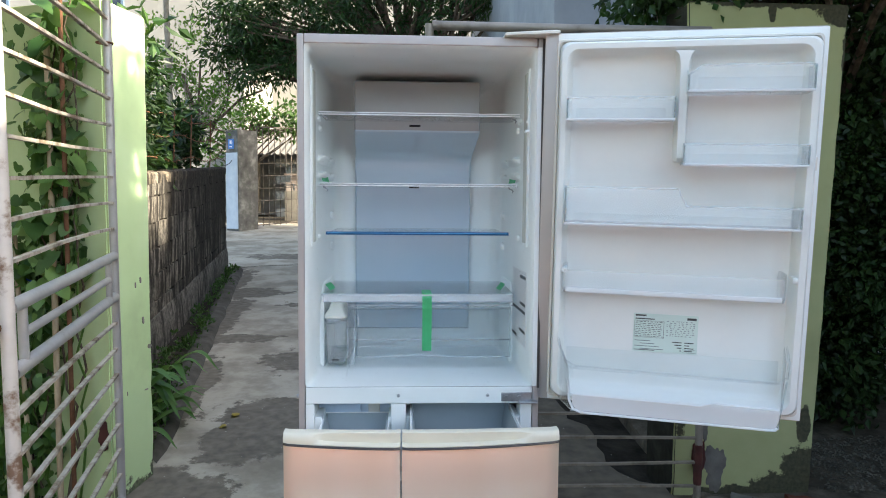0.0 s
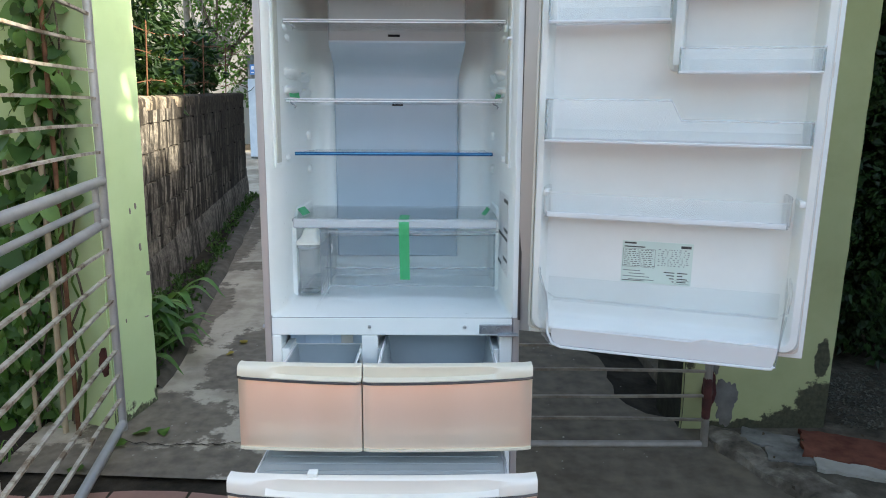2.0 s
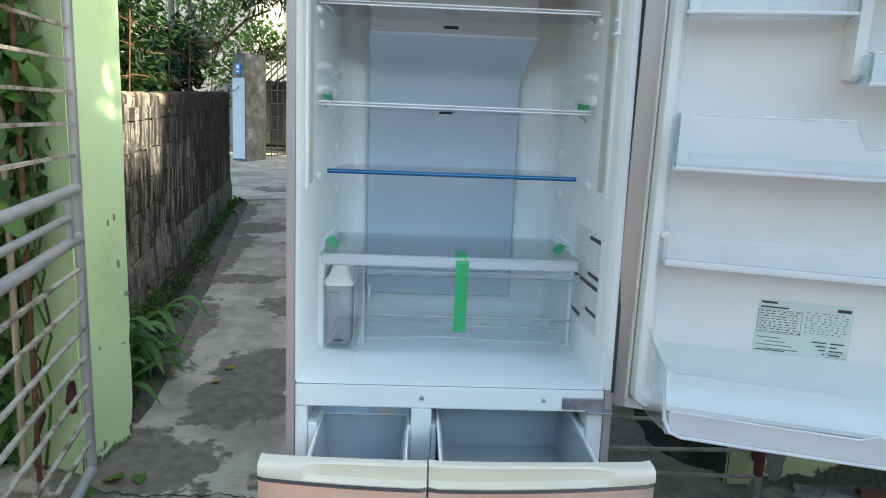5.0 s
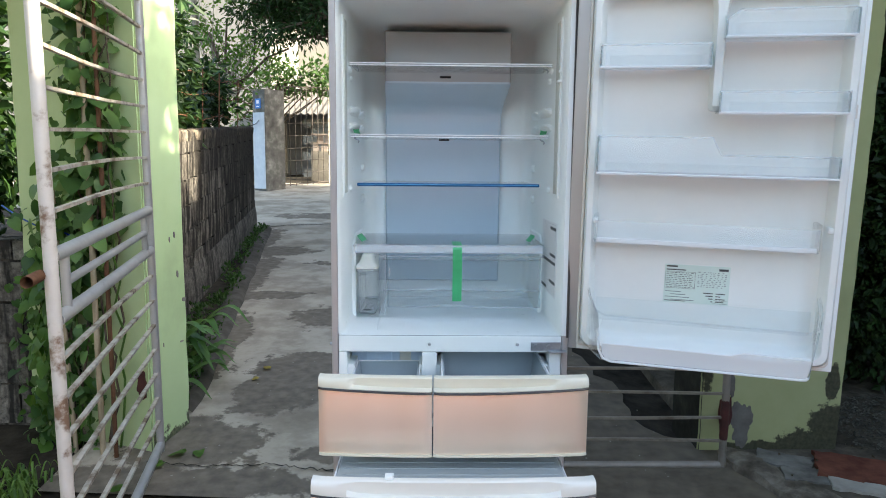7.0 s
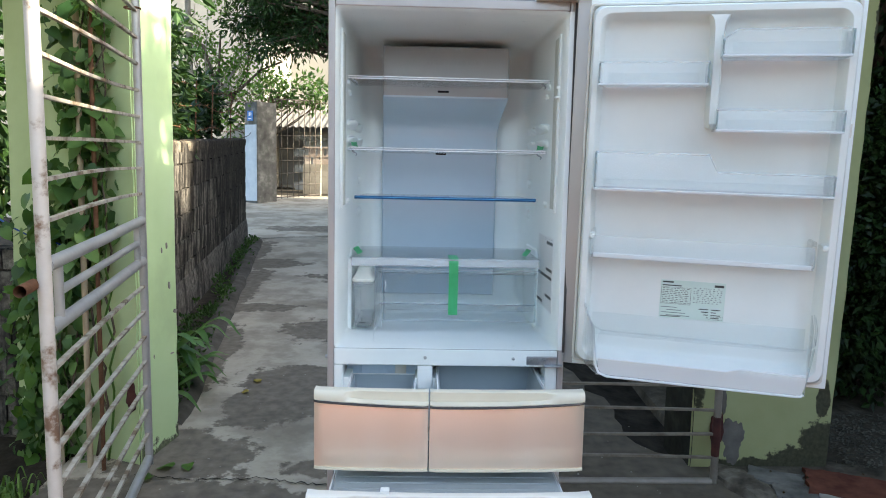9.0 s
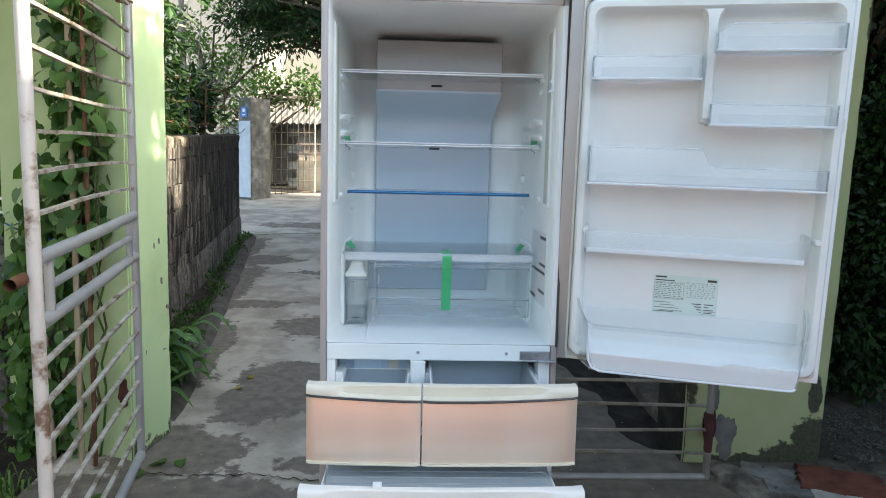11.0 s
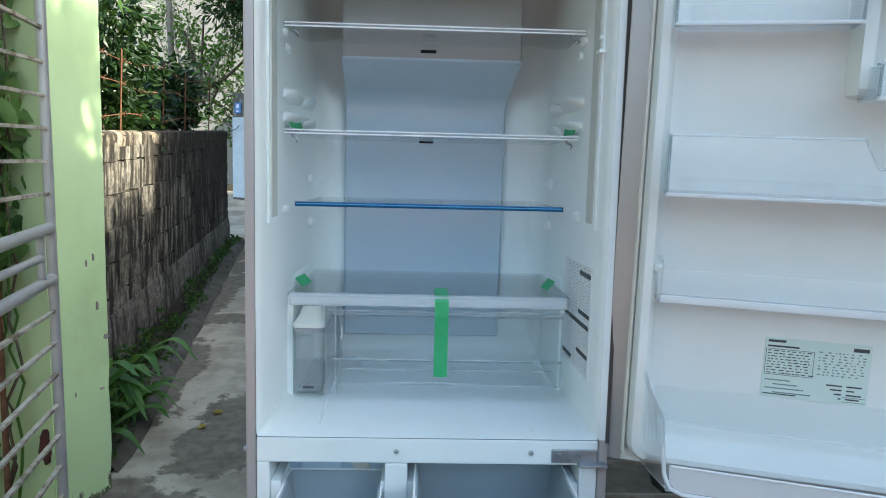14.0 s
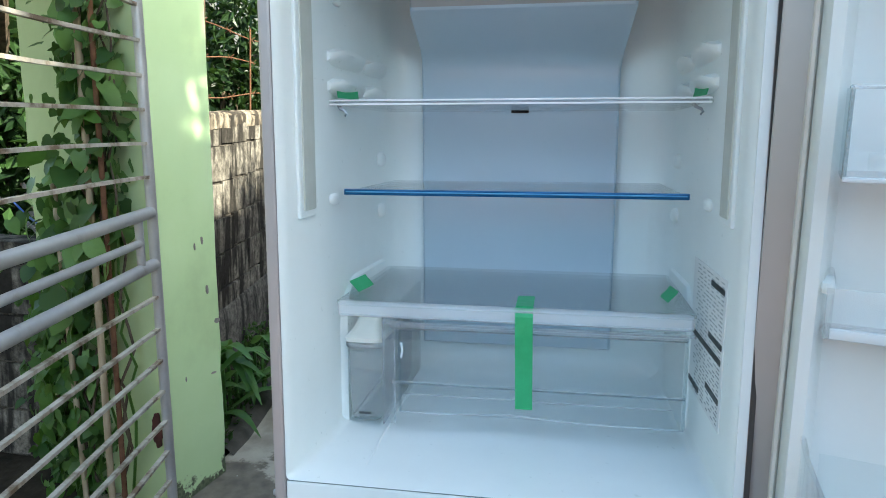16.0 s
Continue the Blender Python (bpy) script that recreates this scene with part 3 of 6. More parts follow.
prev = None
for y in rows_y:
    right = 1.37 - 0.16 * max(0, min(y, 2.6) - 1.5) + 0.11 * noise.noise(Vector((7, y * 2.6, 0))) + 0.05 * noise.noise(Vector((3, y * 8, 0))) if y < 7.6 else 1.2 + (y - 7.6) * 2.2
    left = (path_left(y) if y < 7.4 else -2.0 - (y - 7.4) * 2.5) + 0.035 * noise.noise(Vector((0, y * 2.3, 3)))
    if y < 1.45:
        left, right = -1.35 if y > 0.97 else 0.32 + 0.03 * noise.noise(Vector((y * 9, 2, 0))), bed_edge(y) + 0.04
    line = []
    for k in range(25):
        x = left + (right - left) * k / 24
        line.append(pb.verts.new((x, y, rise(x, y) + 0.006 + 0.004 * noise.noise(Vector((x * 2.5, y * 2.5, 1))))))
    if prev:
        for k in range(24):
            pb.faces.new((prev[k], prev[k + 1], line[k + 1], line[k]))
    prev = line
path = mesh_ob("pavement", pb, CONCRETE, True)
tagged(path, "grey concrete alley pavement with dark damp patches, darker on its right", "pavement", kind="structure")

shoulder = bmesh.new()
sp = None
for y in [1.75 + 0.15 * i for i in range(38)]:
    x = path_left(y) - 0.01 + 0.02 * noise.noise(Vector((5, y * 3, 0)))
    z = rise(0, y)
    w = 0.10 + 0.02 * noise.noise(Vector((9, y * 2, 0)))
    ring = [shoulder.verts.new(p) for p in ((x + 0.05, y, z), (x + 0.02, y, z + 0.035), (x - w * 0.5, y, z + 0.05), (x - w, y, z + 0.03), (x - w - 0.03, y, z - 0.02))]
    if sp:
        for k in range(4):
            shoulder.faces.new((sp[k], sp[k + 1], ring[k + 1], ring[k]))
    sp = ring
kerb = mesh_ob("kerb", shoulder, DIRT, True)
tagged(kerb, "low worn concrete shoulder beside the weedy strip", "kerb", kind="structure")


def crack(points, width):
    b = bmesh.new()
    last = None
    rnd = random.Random(4)
    for i in range(len(points) - 1):
        a, c = Vector(points[i]), Vector(points[i + 1])
        for k in range(14):
            p = a.lerp(c, k / 14)
            p.y += rnd.uniform(-0.012, 0.012)
            w = width * rnd.uniform(0.35, 1.0)
            z = rise(p.x, p.y) + 0.0125
            pair = (b.verts.new((p.x, p.y - w, z)), b.verts.new((p.x, p.y + w, z)))
            if last:
                b.faces.new((last[0], pair[0], pair[1], last[1]))
            last = pair
    return b


part("crack", crack([(-1.0, 1.24, 0), (-0.74, 1.19, 0), (-0.45, 1.215, 0), (-0.2, 1.16, 0), (0.3, 1.2, 0)], 0.006), SOIL, path, "dark soil-filled crack across the concrete")
part("crack", crack([(-2.05, 7.35, 0), (-1.6, 7.6, 0), (-0.9, 7.75, 0), (0.2, 7.7, 0)], 0.03), SOIL, path, "dark gap between two concrete slabs")

# ---- refrigerator ----
fridge = thing("refrigerator", (0.3, 0.32, 0), "champagne and white upright refrigerator with its door and drawers open", "refrigerator")
bm = box(0, 0.0165, 0.0, 0.64, 0.03, 1.8, 0.004)
part("side_panel", bm, TAUPE, fridge, "taupe painted steel side")
part("side_panel", box(0.5835, 0.6, 0.0, 0.64, 0.03, 1.8, 0.004), TAUPE, fridge, "taupe painted steel side")
part("top_panel", box(0.017, 0.583, 0.0, 0.64, 1.7775, 1.8, 0.003), TAUPE, fridge, "taupe painted steel top")
part("back_plate", box(0.017, 0.583, 0.61, 0.64, 0.03, 1.777, 0.003), TAUPE, fridge)
part("base", box(0.02, 0.58, 0.02, 0.6, 0.03, 0.075, 0.004), TAUPE, fridge)
for fx in (0.07, 0.53):
    for fy in (0.06, 0.56):
        part("foot", tube([(fx, fy, 0.0045), (fx, fy, 0.032)], 0.02, 12), BLACK, fridge)

# cold compartment: one moulded white liner
liner = part("liner", loft([
    rounded(0.017, 0.583, 0.939, 1.7775, 0.008, 0.001),
    rounded(0.020, 0.580, 0.9395, 1.775, 0.010, 0.006),
    rounded(0.024, 0.576, 0.9400, 1.770, 0.012, 0.02),
    rounded(0.0286, 0.5714, 0.9402, 1.769, 0.014, 0.17),
    rounded(0.036, 0.564, 0.9420, 1.766, 0.022, 0.43),
    rounded(0.044, 0.556, 0.9500, 1.758, 0.032, 0.475),
    rounded(0.070, 0.530, 0.9750, 1.735, 0.040, 0.498),
], cap_last=True), WHITE, fridge, "white moulded plastic liner", True)
for sx, s in ((0.0265, 1), (0.5735, -1)):
    # moulded step beside the crisper, lamp strip and shelf lugs
    b = loft([[(sx, y0, z) , (sx + s * w, y0 + 0.008, z), (sx + s * (w + 0.004), 0.44, z), (sx, 0.44, z)] for z, y0, w in ((0.9405, 0.20 if s > 0 else 0.245, 0.013), (1.10, 0.20 if s > 0 else 0.245, 0.013), (1.14, 0.21 if s > 0 else 0.25, 0.012), (1.165, 0.25 if s > 0 else 0.275, 0.010), (1.172, 0.27 if s > 0 else 0.285, 0.002))], cap_first=True, cap_last=True)
    part("liner_step", b, WHITE, liner, "", True)
    x0, x1 = sorted((sx - s * 0.002, sx + s * 0.0035))
    strip = part("lamp_strip", box(x0, x1, 0.048, 0.112, 1.285, 1.735, 0.003), WHITE, liner, "recessed vertical lamp cover")
    x0, x1 = sorted((sx + s * 0.002, sx + s * 0.0055))
    part("diffuser", box(x0, x1, 0.060, 0.104, 1.295, 1.727, 0.002), LAMPCOVER, strip, "fine-meshed grey-cream lamp diffuser")
    for z in (1.524, 1.481):
        for y0, y1, p in ((0.170, 0.315, 0.021), (0.335, 0.445, 0.017)):
            lp = []
            for t in (0, 0.03, 0.08, 0.16, 0.3, 0.5, 0.7, 0.85, 1):
                y = y0 + (y1 - y0) * t
                q = p * (min(1, 0.15 + 0.9 * math.sqrt(t / 0.3)) if t < 0.3 else 1 - 0.8 * (t - 0.3))
                x = sx + s * 0.029 * (y - 0.02)
                d = 0.006 * max(0, 1 - t / 0.16)
                lp.append([(x - s * 0.006, y, z - d), (x + s * q, y, z - 0.003 - d), (x + s * q, y, z - 0.009), (x + s * q * 0.55, y, z - 0.018), (x - s * 0.006, y, z - 0.028 + d)])
            part("shelf_lug", loft(lp, None, True, True), WHITE, liner, "", True)
    for z, yy in ((1.312, 0.185), (1.628, 0.185), (1.605, 0.21)):
        b = bmesh.new()
        ball(b, (sx + s * 0.002, yy, z - 0.01), (0.008, 0.020, 0.009))
        part("shelf_lug", b, WHITE, liner, "", True)
    for z in (1.355, 1.262):
        b = bmesh.new()
        ball(b, (sx + s * 0.009, 0.43, z), (0.010, 0.020, 0.013))
        part("shelf_stop", b, WHITE, liner, "", True)

part("floor_ridge", tube([(0.112, 0.06, 0.9385), (0.108, 0.14, 0.9397), (0.106, 0.25, 0.9402), (0.106, 0.40, 0.941)], 0.0024, 8), WHITE, liner, "low ridge beside the tank", True)
part("seam", box(0.019, 0.581, 0.0006, 0.0016, 0.9384, 0.9394), FAINT, liner, "fine dark seam")

# air duct panel on the back wall
def duct_skin(rows):
    loops = []
    for y, z in rows:
        t = min(1, max(0, (1.60 - z) / 0.08))
        x0, x1 = 0.113 - 0.007 * t, 0.478 - 0.014 * t
        loops.append([(x0, 0.497, z), (x0, y + 0.004, z), (x0 + 0.004, y, z), (x1 - 0.004, y, z), (x1, y + 0.004, z), (x1, 0.497, z)])
    return loft(loops, None, True, True)


duct = part("duct_panel", duct_skin([(0.495, 1.606), (0.3392, 1.606), (0.3396, 1.600), (0.348, 1.594), (0.444, 1.552), (0.462, 1.536), (0.472, 1.515), (0.475, 1.49), (0.482, 1.15), (0.484, 1.00), (0.496, 0.995)]), PANEL, fridge, "blue-grey metallic air duct panel", True)
housing = part("duct_housing", duct_skin([(0.495, 1.747), (0.350, 1.747), (0.341, 1.743), (0.338, 1.735), (0.338, 1.610), (0.340, 1.602), (0.496, 1.6015)]), PANELTOP, duct, "pale grey plastic duct housing", True)
for z, y in ((1.6175, 0.3385), (1.442, 0.4765)):
    part("vent_slot", box(0.272, 0.304, y - 0.0035, y + 0.001, z - 0.003, z + 0.003, 0.0008), BLACK, duct, "small black vent slot")
rnd = random.Random(2)
b, x = None, 0.235
for k in range(12):
    w = rnd.uniform(0.006, 0.012)
    if k != 4:
        b = box(x, x + w, 0.3372, 0.3385, 1.693, 1.693 + rnd.uniform(0.010, 0.016), bm=b)
    x += w + 0.004
tagged(part("embossed_mark", b, PANELTOP, duct, "faint raised lettering"), kind="stuff")

# ledge, hinge bracket and small fastenings
ledge = part("ledge", box(0.0172, 0.5828, 0.0, 0.05, 0.896, 0.9385, 0.003), WHITE, fridge, "white front rail under the cold compartment")
for x in (0.247, 0.471):
    sc = part("screw", tube([(x, -0.003, 0.9165), (x, 0.002, 0.9165)], [0.004, 0.005], 14), SCREW, fridge, "small cross-head screw")
    part("slot", box(x - 0.003, x + 0.003, -0.0038, -0.0025, 0.9158, 0.9172), FAINT, sc)
br = part("hinge_bracket", box(0.505, 0.582, -0.003, 0.004, 0.901, 0.924, 0.002), STEEL, fridge, "grey steel hinge bracket")
part("hinge_arm", box(0.548, 0.596, -0.018, 0.004, 0.8985, 0.903, 0.0015), STEEL, br)
for x in (0.517, 0.550):
    part("bolt", tube([(x, -0.009, 0.9125), (x, -0.002, 0.9125)], 0.006, 6), STEEL, br)
part("side_bolt", tube([(-0.006, 0.012, 0.914), (0.002, 0.012, 0.914)], [0.004, 0.006], 12), STEEL, fridge, "steel side bolt")
part("side_bolt", tube([(0.598, 0.012, 0.914), (0.606, 0.012, 0.914)], [0.006, 0.004], 12), STEEL, fridge, "steel side bolt")
part("front_trim", box(0.5822, 0.5938, -0.0014, 0.012, 0.940, 1.777, 0.001), WHITE, fridge, "white front trim")
# a solid dark strip paints the shade between cabinet and door
part("hinge_gap", box(0.5946, 0.6004, -0.0012, 0.03, 0.935, 1.798), SHADOWGREY, fridge, "dark strip painting the shade in the gap beside the hinge")
cap = part("top_hinge_cover", loft([[(0.50, 0.16, z), (0.50 + i, -0.02 - j, z), (0.625 - i, -0.055 - j, z), (0.630 - i, 0.02, z), (0.60, 0.16, z)] for z, i, j in ((1.8005, 0, 0), (1.806, 0, 0), (1.809, 0.008, -0.008))], None, True, True), GASKET, fridge, "pale plastic hinge cover on top", True)
part("door_switch", box(0.566, 0.5735, 0.05, 0.058, 1.60, 1.606, 0.001), WHITE, liner)
part("door_switch_arm", box(0.5605, 0.5705, 0.03, 0.052, 1.575, 1.580, 0.001), WHITE, liner)

# frame round the drawers
part("mullion", box(0.228, 0.266, 0.0, 0.06, 0.735, 0.8955, 0.003), WHITE, fridge, "white upright between the drawers")
part("jamb", box(0.0172, 0.039, 0.0, 0.06, 0.08, 0.8955, 0.003), WHITE, fridge)
part("jamb", box(0.553, 0.5828, 0.0, 0.06, 0.08, 0.8955, 0.003), WHITE, fridge)
part("cross_rail", box(0.039, 0.553, 0.0, 0.05, 0.690, 0.722, 0.003), WHITE, fridge)
part("cross_rail", box(0.039, 0.553, 0.0, 0.05, 0.355, 0.385, 0.003), WHITE, fridge)
part("drawer_bay", loft([rounded(0.018, 0.582, 0.08, 0.8955, 0.01, 0.051), rounded(0.03, 0.57, 0.09, 0.893, 0.01, 0.58)], None, False, True), WHITE, fridge)
ice = part("ice_maker", box(0.0395, 0.2275, 0.085, 0.118, 0.840, 0.8935, 0.003), ICEBLUE, fridge, "pale ice maker above the tray")
part("ice_scoop", box(0.078, 0.148, 0.079, 0.0855, 0.846, 0.885, 0.003), ICEBLUE, ice, "ice-blue plastic block")
part("ice_frame", box(0.168, 0.198, 0.081, 0.0855, 0.846, 0.885, 0.002), GASKET, ice, "cream plastic end")


def bow(x, y0):
    """Front line of the bowed drawer fronts."""
    return y0 - 0.012 * (1 - ((x - 0.3) / 0.3) ** 2)


def drawer_front(name_parent, x0, x1, y0, z0, z1, cap_h, label, cap=CREAM):
    """A drawer: bowed cream cap with a finger scoop, dark trim, champagne panel, cream lower edge."""
    n = 24
    cols = [x0 + (x1 - x0) * i / n for i in range(n + 1)]

    def slab(rows):
        lp = []
        for x in cols:
            e = min(1, min(x - x0, x1 - x) / 0.006)
            lp.append([(x, bow(x, y0) + dy + 0.004 * (1 - e), z) for dy, z in rows(x)] )
        return loft(lp, None, True, True)

    def sag(x):
        return -0.009 * (1 - ((x - 0.3) / 0.3) ** 2)

    d = part("drawer", slab(lambda x: [(0.002, z0 + 0.0045), (0.0, z0 + 0.009), (0.0, z1 - cap_h - 0.004 + sag(x)), (0.03, z1 - cap_h - 0.004), (0.03, z0 + 0.0045)]), PINK, name_parent, label, True)

    def scoop(x):
        ends = [abs(x - x0), abs(x1 - x)] if x1 - x0 > 0.5 else [abs(x - (x0 if x0 < 0.1 else x1))]
        t = min(1, max(0, (min(ends) - 0.052) / 0.045))
        k = t * t * (3 - 2 * t)
        zb = z1 - cap_h + sag(x)
        return [(-0.004, zb), (-0.0045, zb + 0.0025), (-0.004 + 0.016 * k, z1 - 0.010 + k * (zb + 0.0055 - z1 + 0.010)), (-0.001 + 0.012 * k, z1 - 0.0035 + 0.001 * k), (0.004 + 0.009 * k, z1 - 0.0005), (0.010 + 0.005 * k, z1), (0.028, z1), (0.028, z1 - cap_h)]

    part("handle_cap", slab(scoop), cap, d, "cream plastic handle cap", True)
    part("trim", slab(lambda x: [(-0.0055, z1 - cap_h - 0.0048 + sag(x)), (-0.0075, z1 - cap_h - 0.0025 + sag(x)), (-0.0055, z1 - cap_h + 0.0005 + sag(x)), (0.02, z1 - cap_h + 0.0005 + sag(x)), (0.02, z1 - cap_h - 0.0048 + sag(x))]), CHROME, d, "dark chrome trim line", True)
    part("lower_edge", slab(lambda x: [(-0.003, z0), (-0.003, z0 + 0.005), (0.03, z0 + 0.005), (0.03, z0)]), CREAM, d, "cream lower edge", True)
    return d


def tray(parent, x0, x1, y0, y1, z0, z1, material, label):
    """An open bin with sloping sides, rim and real wall thickness."""
    s, w = 0.010, 0.003
    outer = [[(x0 + a, y0 + a, z), (x1 - a, y0 + a, z), (x1 - a, y1 - a, z), (x0 + a, y1 - a, z)] for z, a in ((z0, s), (z1 - 0.004, 0.0), (z1 - 0.004, -0.004), (z1, -0.004), (z1, w), (z0 + w, s + w))]
    t = part("tray", loft(outer, None, True, True), material, parent, label)
    q = 0.002
    part("tray_rim", tube([(x0 - q, y0 - q, z1), (x1 + q, y0 - q, z1), (x1 + q, y1 + q, z1), (x0 - q, y1 + q, z1), (x0 - q, y0 - q, z1)], 0.0026, 8), EDGEWHITE, t, "pale rounded rim", True)
    return t


dl = drawer_front(fridge, 0.004, 0.2545, -0.245, 0.729, 0.907, 0.021, "open ice drawer with a champagne front")
tray(dl, 0.060, 0.220, -0.212, 0.075, 0.765, 0.850, GREYTRAY, "plastic ice tray, its shade put into blue-grey")
dr = drawer_front(fridge, 0.2575, 0.600, -0.245, 0.729, 0.907, 0.021, "open upper freezer drawer with a champagne front")
tray(dr, 0.280, 0.534, -0.212, 0.12, 0.775, 0.870, GREYTRAY, "plastic freezer tray, its shade put into blue-grey")
dv = drawer_front(fridge, 0.000, 0.603, -0.334, 0.37, 0.709, 0.028, "open vegetable drawer with a champagne front", LITCREAM)
tray(dv, 0.045, 0.548, -0.30, 0.12, 0.385, 0.694, FROST, "milky plastic vegetable bin")
lid = part("bin_cover", box(0.050, 0.543, -0.296, -0.004, 0.6975, 0.7005, 0.001), COVERLID, dv, "ribbed pale grey bin cover")
for k in range(9):
    part("rib", box(0.060, 0.533, -0.285 + 0.031 * k, -0.281 + 0.031 * k, 0.7002, 0.7025, 0.0008), COVERLID, lid)
part("latch_tab", box(0.155, 0.174, -0.328, -0.308, 0.7092, 0.717, 0.002), WHITE, dv, "small white tab")
drawer_front(fridge, 0.000, 0.603, -0.075, 0.04, 0.362, 0.028, "closed freezer drawer with a champagne front")

for x0, x1 in ((0.0392, 0.0565), (0.2215, 0.2278), (0.2662, 0.2765), (0.5375, 0.5528)):
    part("tray_runner", box(x0, x1, 0.004, 0.10, 0.79, 0.862, 0.002), WHITE, fridge, "white tray runner")

# ---- door, swung wide open ----
DOOR = Matrix.Translation((0.602, 0.045, 0.906)) @ pose(0, 0, 0, 0, 0, -16.76) @ pose(0, 0, 0, 2.6) @ pose(0, 0, 0, 0, 0.93, 0) @ Matrix.Translation((0, 0, -0.906))


def dbox(u0, u1, v0, v1, z0, z1, bevel=0.0, bm=None):
    """A box in the door's own places: u from the hinge, v out of its inner side, z up."""
    return box(u0, u1, -v1, -v0, z0, z1, bevel, bm=bm)


def on_door(bm):
    return placed(bm, DOOR)


door = part("door", on_door(dbox(0.0, 0.619, -0.016, 0.036, 0.908, 1.806, 0.006)), DOORSHELL, fridge, "open door with a champagne-grey shell", True)
part("inner_flange", on_door(dbox(0.0315, 0.6165, 0.0355, 0.038, 0.911, 1.803, 0.001)), WHITE, door, "white inner door panel")
part("gasket", on_door(loft([rounded(0.031, 0.606, 0.922, 1.788, 0.012, -0.035), rounded(0.0295, 0.6075, 0.9205, 1.7895, 0.012, -0.042), rounded(0.0315, 0.6055, 0.9225, 1.7875, 0.012, -0.049), rounded(0.035, 0.602, 0.926, 1.784, 0.012, -0.049), rounded(0.039, 0.598, 0.930, 1.780, 0.012, -0.038)])), GASKET, door, "cream rubber gasket", True)
inner = part("door_liner", on_door(loft([
    rounded(0.037, 0.604, 0.927, 1.783, 0.020, -0.037),
    rounded(0.039, 0.602, 0.929, 1.781, 0.022, -0.054),
    rounded(0.043, 0.597, 0.934, 1.776, 0.024, -0.082),
    rounded(0.046, 0.593, 0.938, 1.772, 0.026, -0.088),
    rounded(0.058, 0.580, 0.946, 1.760, 0.026, -0.088),
    rounded(0.062, 0.576, 0.950, 1.756, 0.026, -0.083),
    rounded(0.0655, 0.5705, 0.9555, 1.7495, 0.028, -0.060),
    rounded(0.069, 0.567, 0.960, 1.745, 0.030, -0.050),
    rounded(0.080, 0.556, 0.971, 1.734, 0.032, -0.0445)], None, False, True)), DOORWHITE, door, "white moulded door liner", True)
flare = [[(0.316 - w, -0.043, z), (0.316 - w + 0.007, -d, z), (0.316 + w - 0.007, -d, z), (0.316 + w, -0.043, z)] for z, w, d in ((1.503, 0.006, 0.060), (1.507, 0.012, 0.080), (1.515, 0.0145, 0.088), (1.70, 0.0155, 0.088), (1.725, 0.0165, 0.088), (1.738, 0.0185, 0.088), (1.746, 0.022, 0.088), (1.752, 0.028, 0.0875))]
part("divider", on_door(loft(flare, None, True, True)), DOORWHITE, inner, "white moulded divider", True)
for z in (1.250,):
    for u0, u1 in ((0.060, 0.074), (0.566, 0.580)):
        part("bin_lug", on_door(dbox(u0, u1, 0.046, 0.092, z - 0.010, z + 0.004, 0.006)), DOORWHITE, inner, "", True)
part("door_notch", on_door(dbox(0.596, 0.603, 0.060, 0.076, 1.49, 1.52, 0.003)), GASKET, inner)



def on_label(bm):
    return placed(bm, DOOR @ Matrix.Translation((0.0335, 0.0022, 0.0048)))


lab = part("rating_label", on_label(dbox(0.200, 0.347, 0.0465, 0.0482, 1.047, 1.140)), LABEL, inner, "pale green printed rating label")
rnd = random.Random(11)
ink = pale = None
ink = dbox(0.204, 0.229, 0.0478, 0.0487, 1.1335, 1.1372, bm=ink)
ink = dbox(0.322, 0.343, 0.0478, 0.0487, 1.129, 1.1345, bm=ink)
ink = dbox(0.204, 0.248, 0.0478, 0.0487, 1.126, 1.1285, bm=ink)
for k in range(9):
    z = 1.1195 - k * 0.0044
    u = 0.205
    while u < 0.264:
        w = rnd.uniform(0.002, 0.008)
        ink = dbox(u, u + w, 0.0478, 0.0487, z, z + 0.0013, bm=ink)
        u += w + rnd.uniform(0.0012, 0.005)
    u = 0.276 + 0.008 * (k % 3 == 1)
    while u < 0.338:
        w = rnd.uniform(0.0015, 0.005)
        pale = dbox(u, u + w, 0.0478, 0.0487, z + 0.004, z + 0.0056, bm=pale)
        u += w + rnd.uniform(0.002, 0.008)
for k in range(4):
    z = 1.073 - k * 0.0066
    pale = dbox(0.204 + 0.012 * (k % 2), 0.240 + 0.01 * k, 0.0478, 0.0487, z, z + 0.0016, bm=pale)
    ink = dbox(0.29 + 0.006 * k, 0.312, 0.0478, 0.0487, z, z + 0.002, bm=ink)
    ink = dbox(0.318, 0.318 + rnd.uniform(0.01, 0.022), 0.0478, 0.0487, z, z + 0.002, bm=ink)
for u0, u1, z0, z1 in ((0.202, 0.270, 1.1225, 1.1230), (0.202, 0.270, 1.082, 1.0825), (0.202, 0.2026, 1.082, 1.123), (0.2694, 0.270, 1.082, 1.123), (0.314, 0.345, 1.050, 1.0505), (0.314, 0.345, 1.057, 1.0575)):
    ink = dbox(u0, u1, 0.0478, 0.0487, z0, z1, bm=ink)
ink = dbox(0.203, 0.25, 0.0478, 0.0487, 1.0505, 1.052, bm=ink)
tagged(part("print", on_label(ink), INK, lab, "dark print bars"), kind="stuff")
tagged(part("print", on_label(pale), FAINT, lab, "faint print bars"), kind="stuff")

# warning sticker on the inner side wall
def on_side(bm):
    """Laid against the inner side wall, which draws in towards the back."""
    return placed(bm, Matrix(((1, -0.029, 0, 0.0030), (0, 1, 0, 0), (0, 0, 1, 0), (0, 0, 0, 1))))


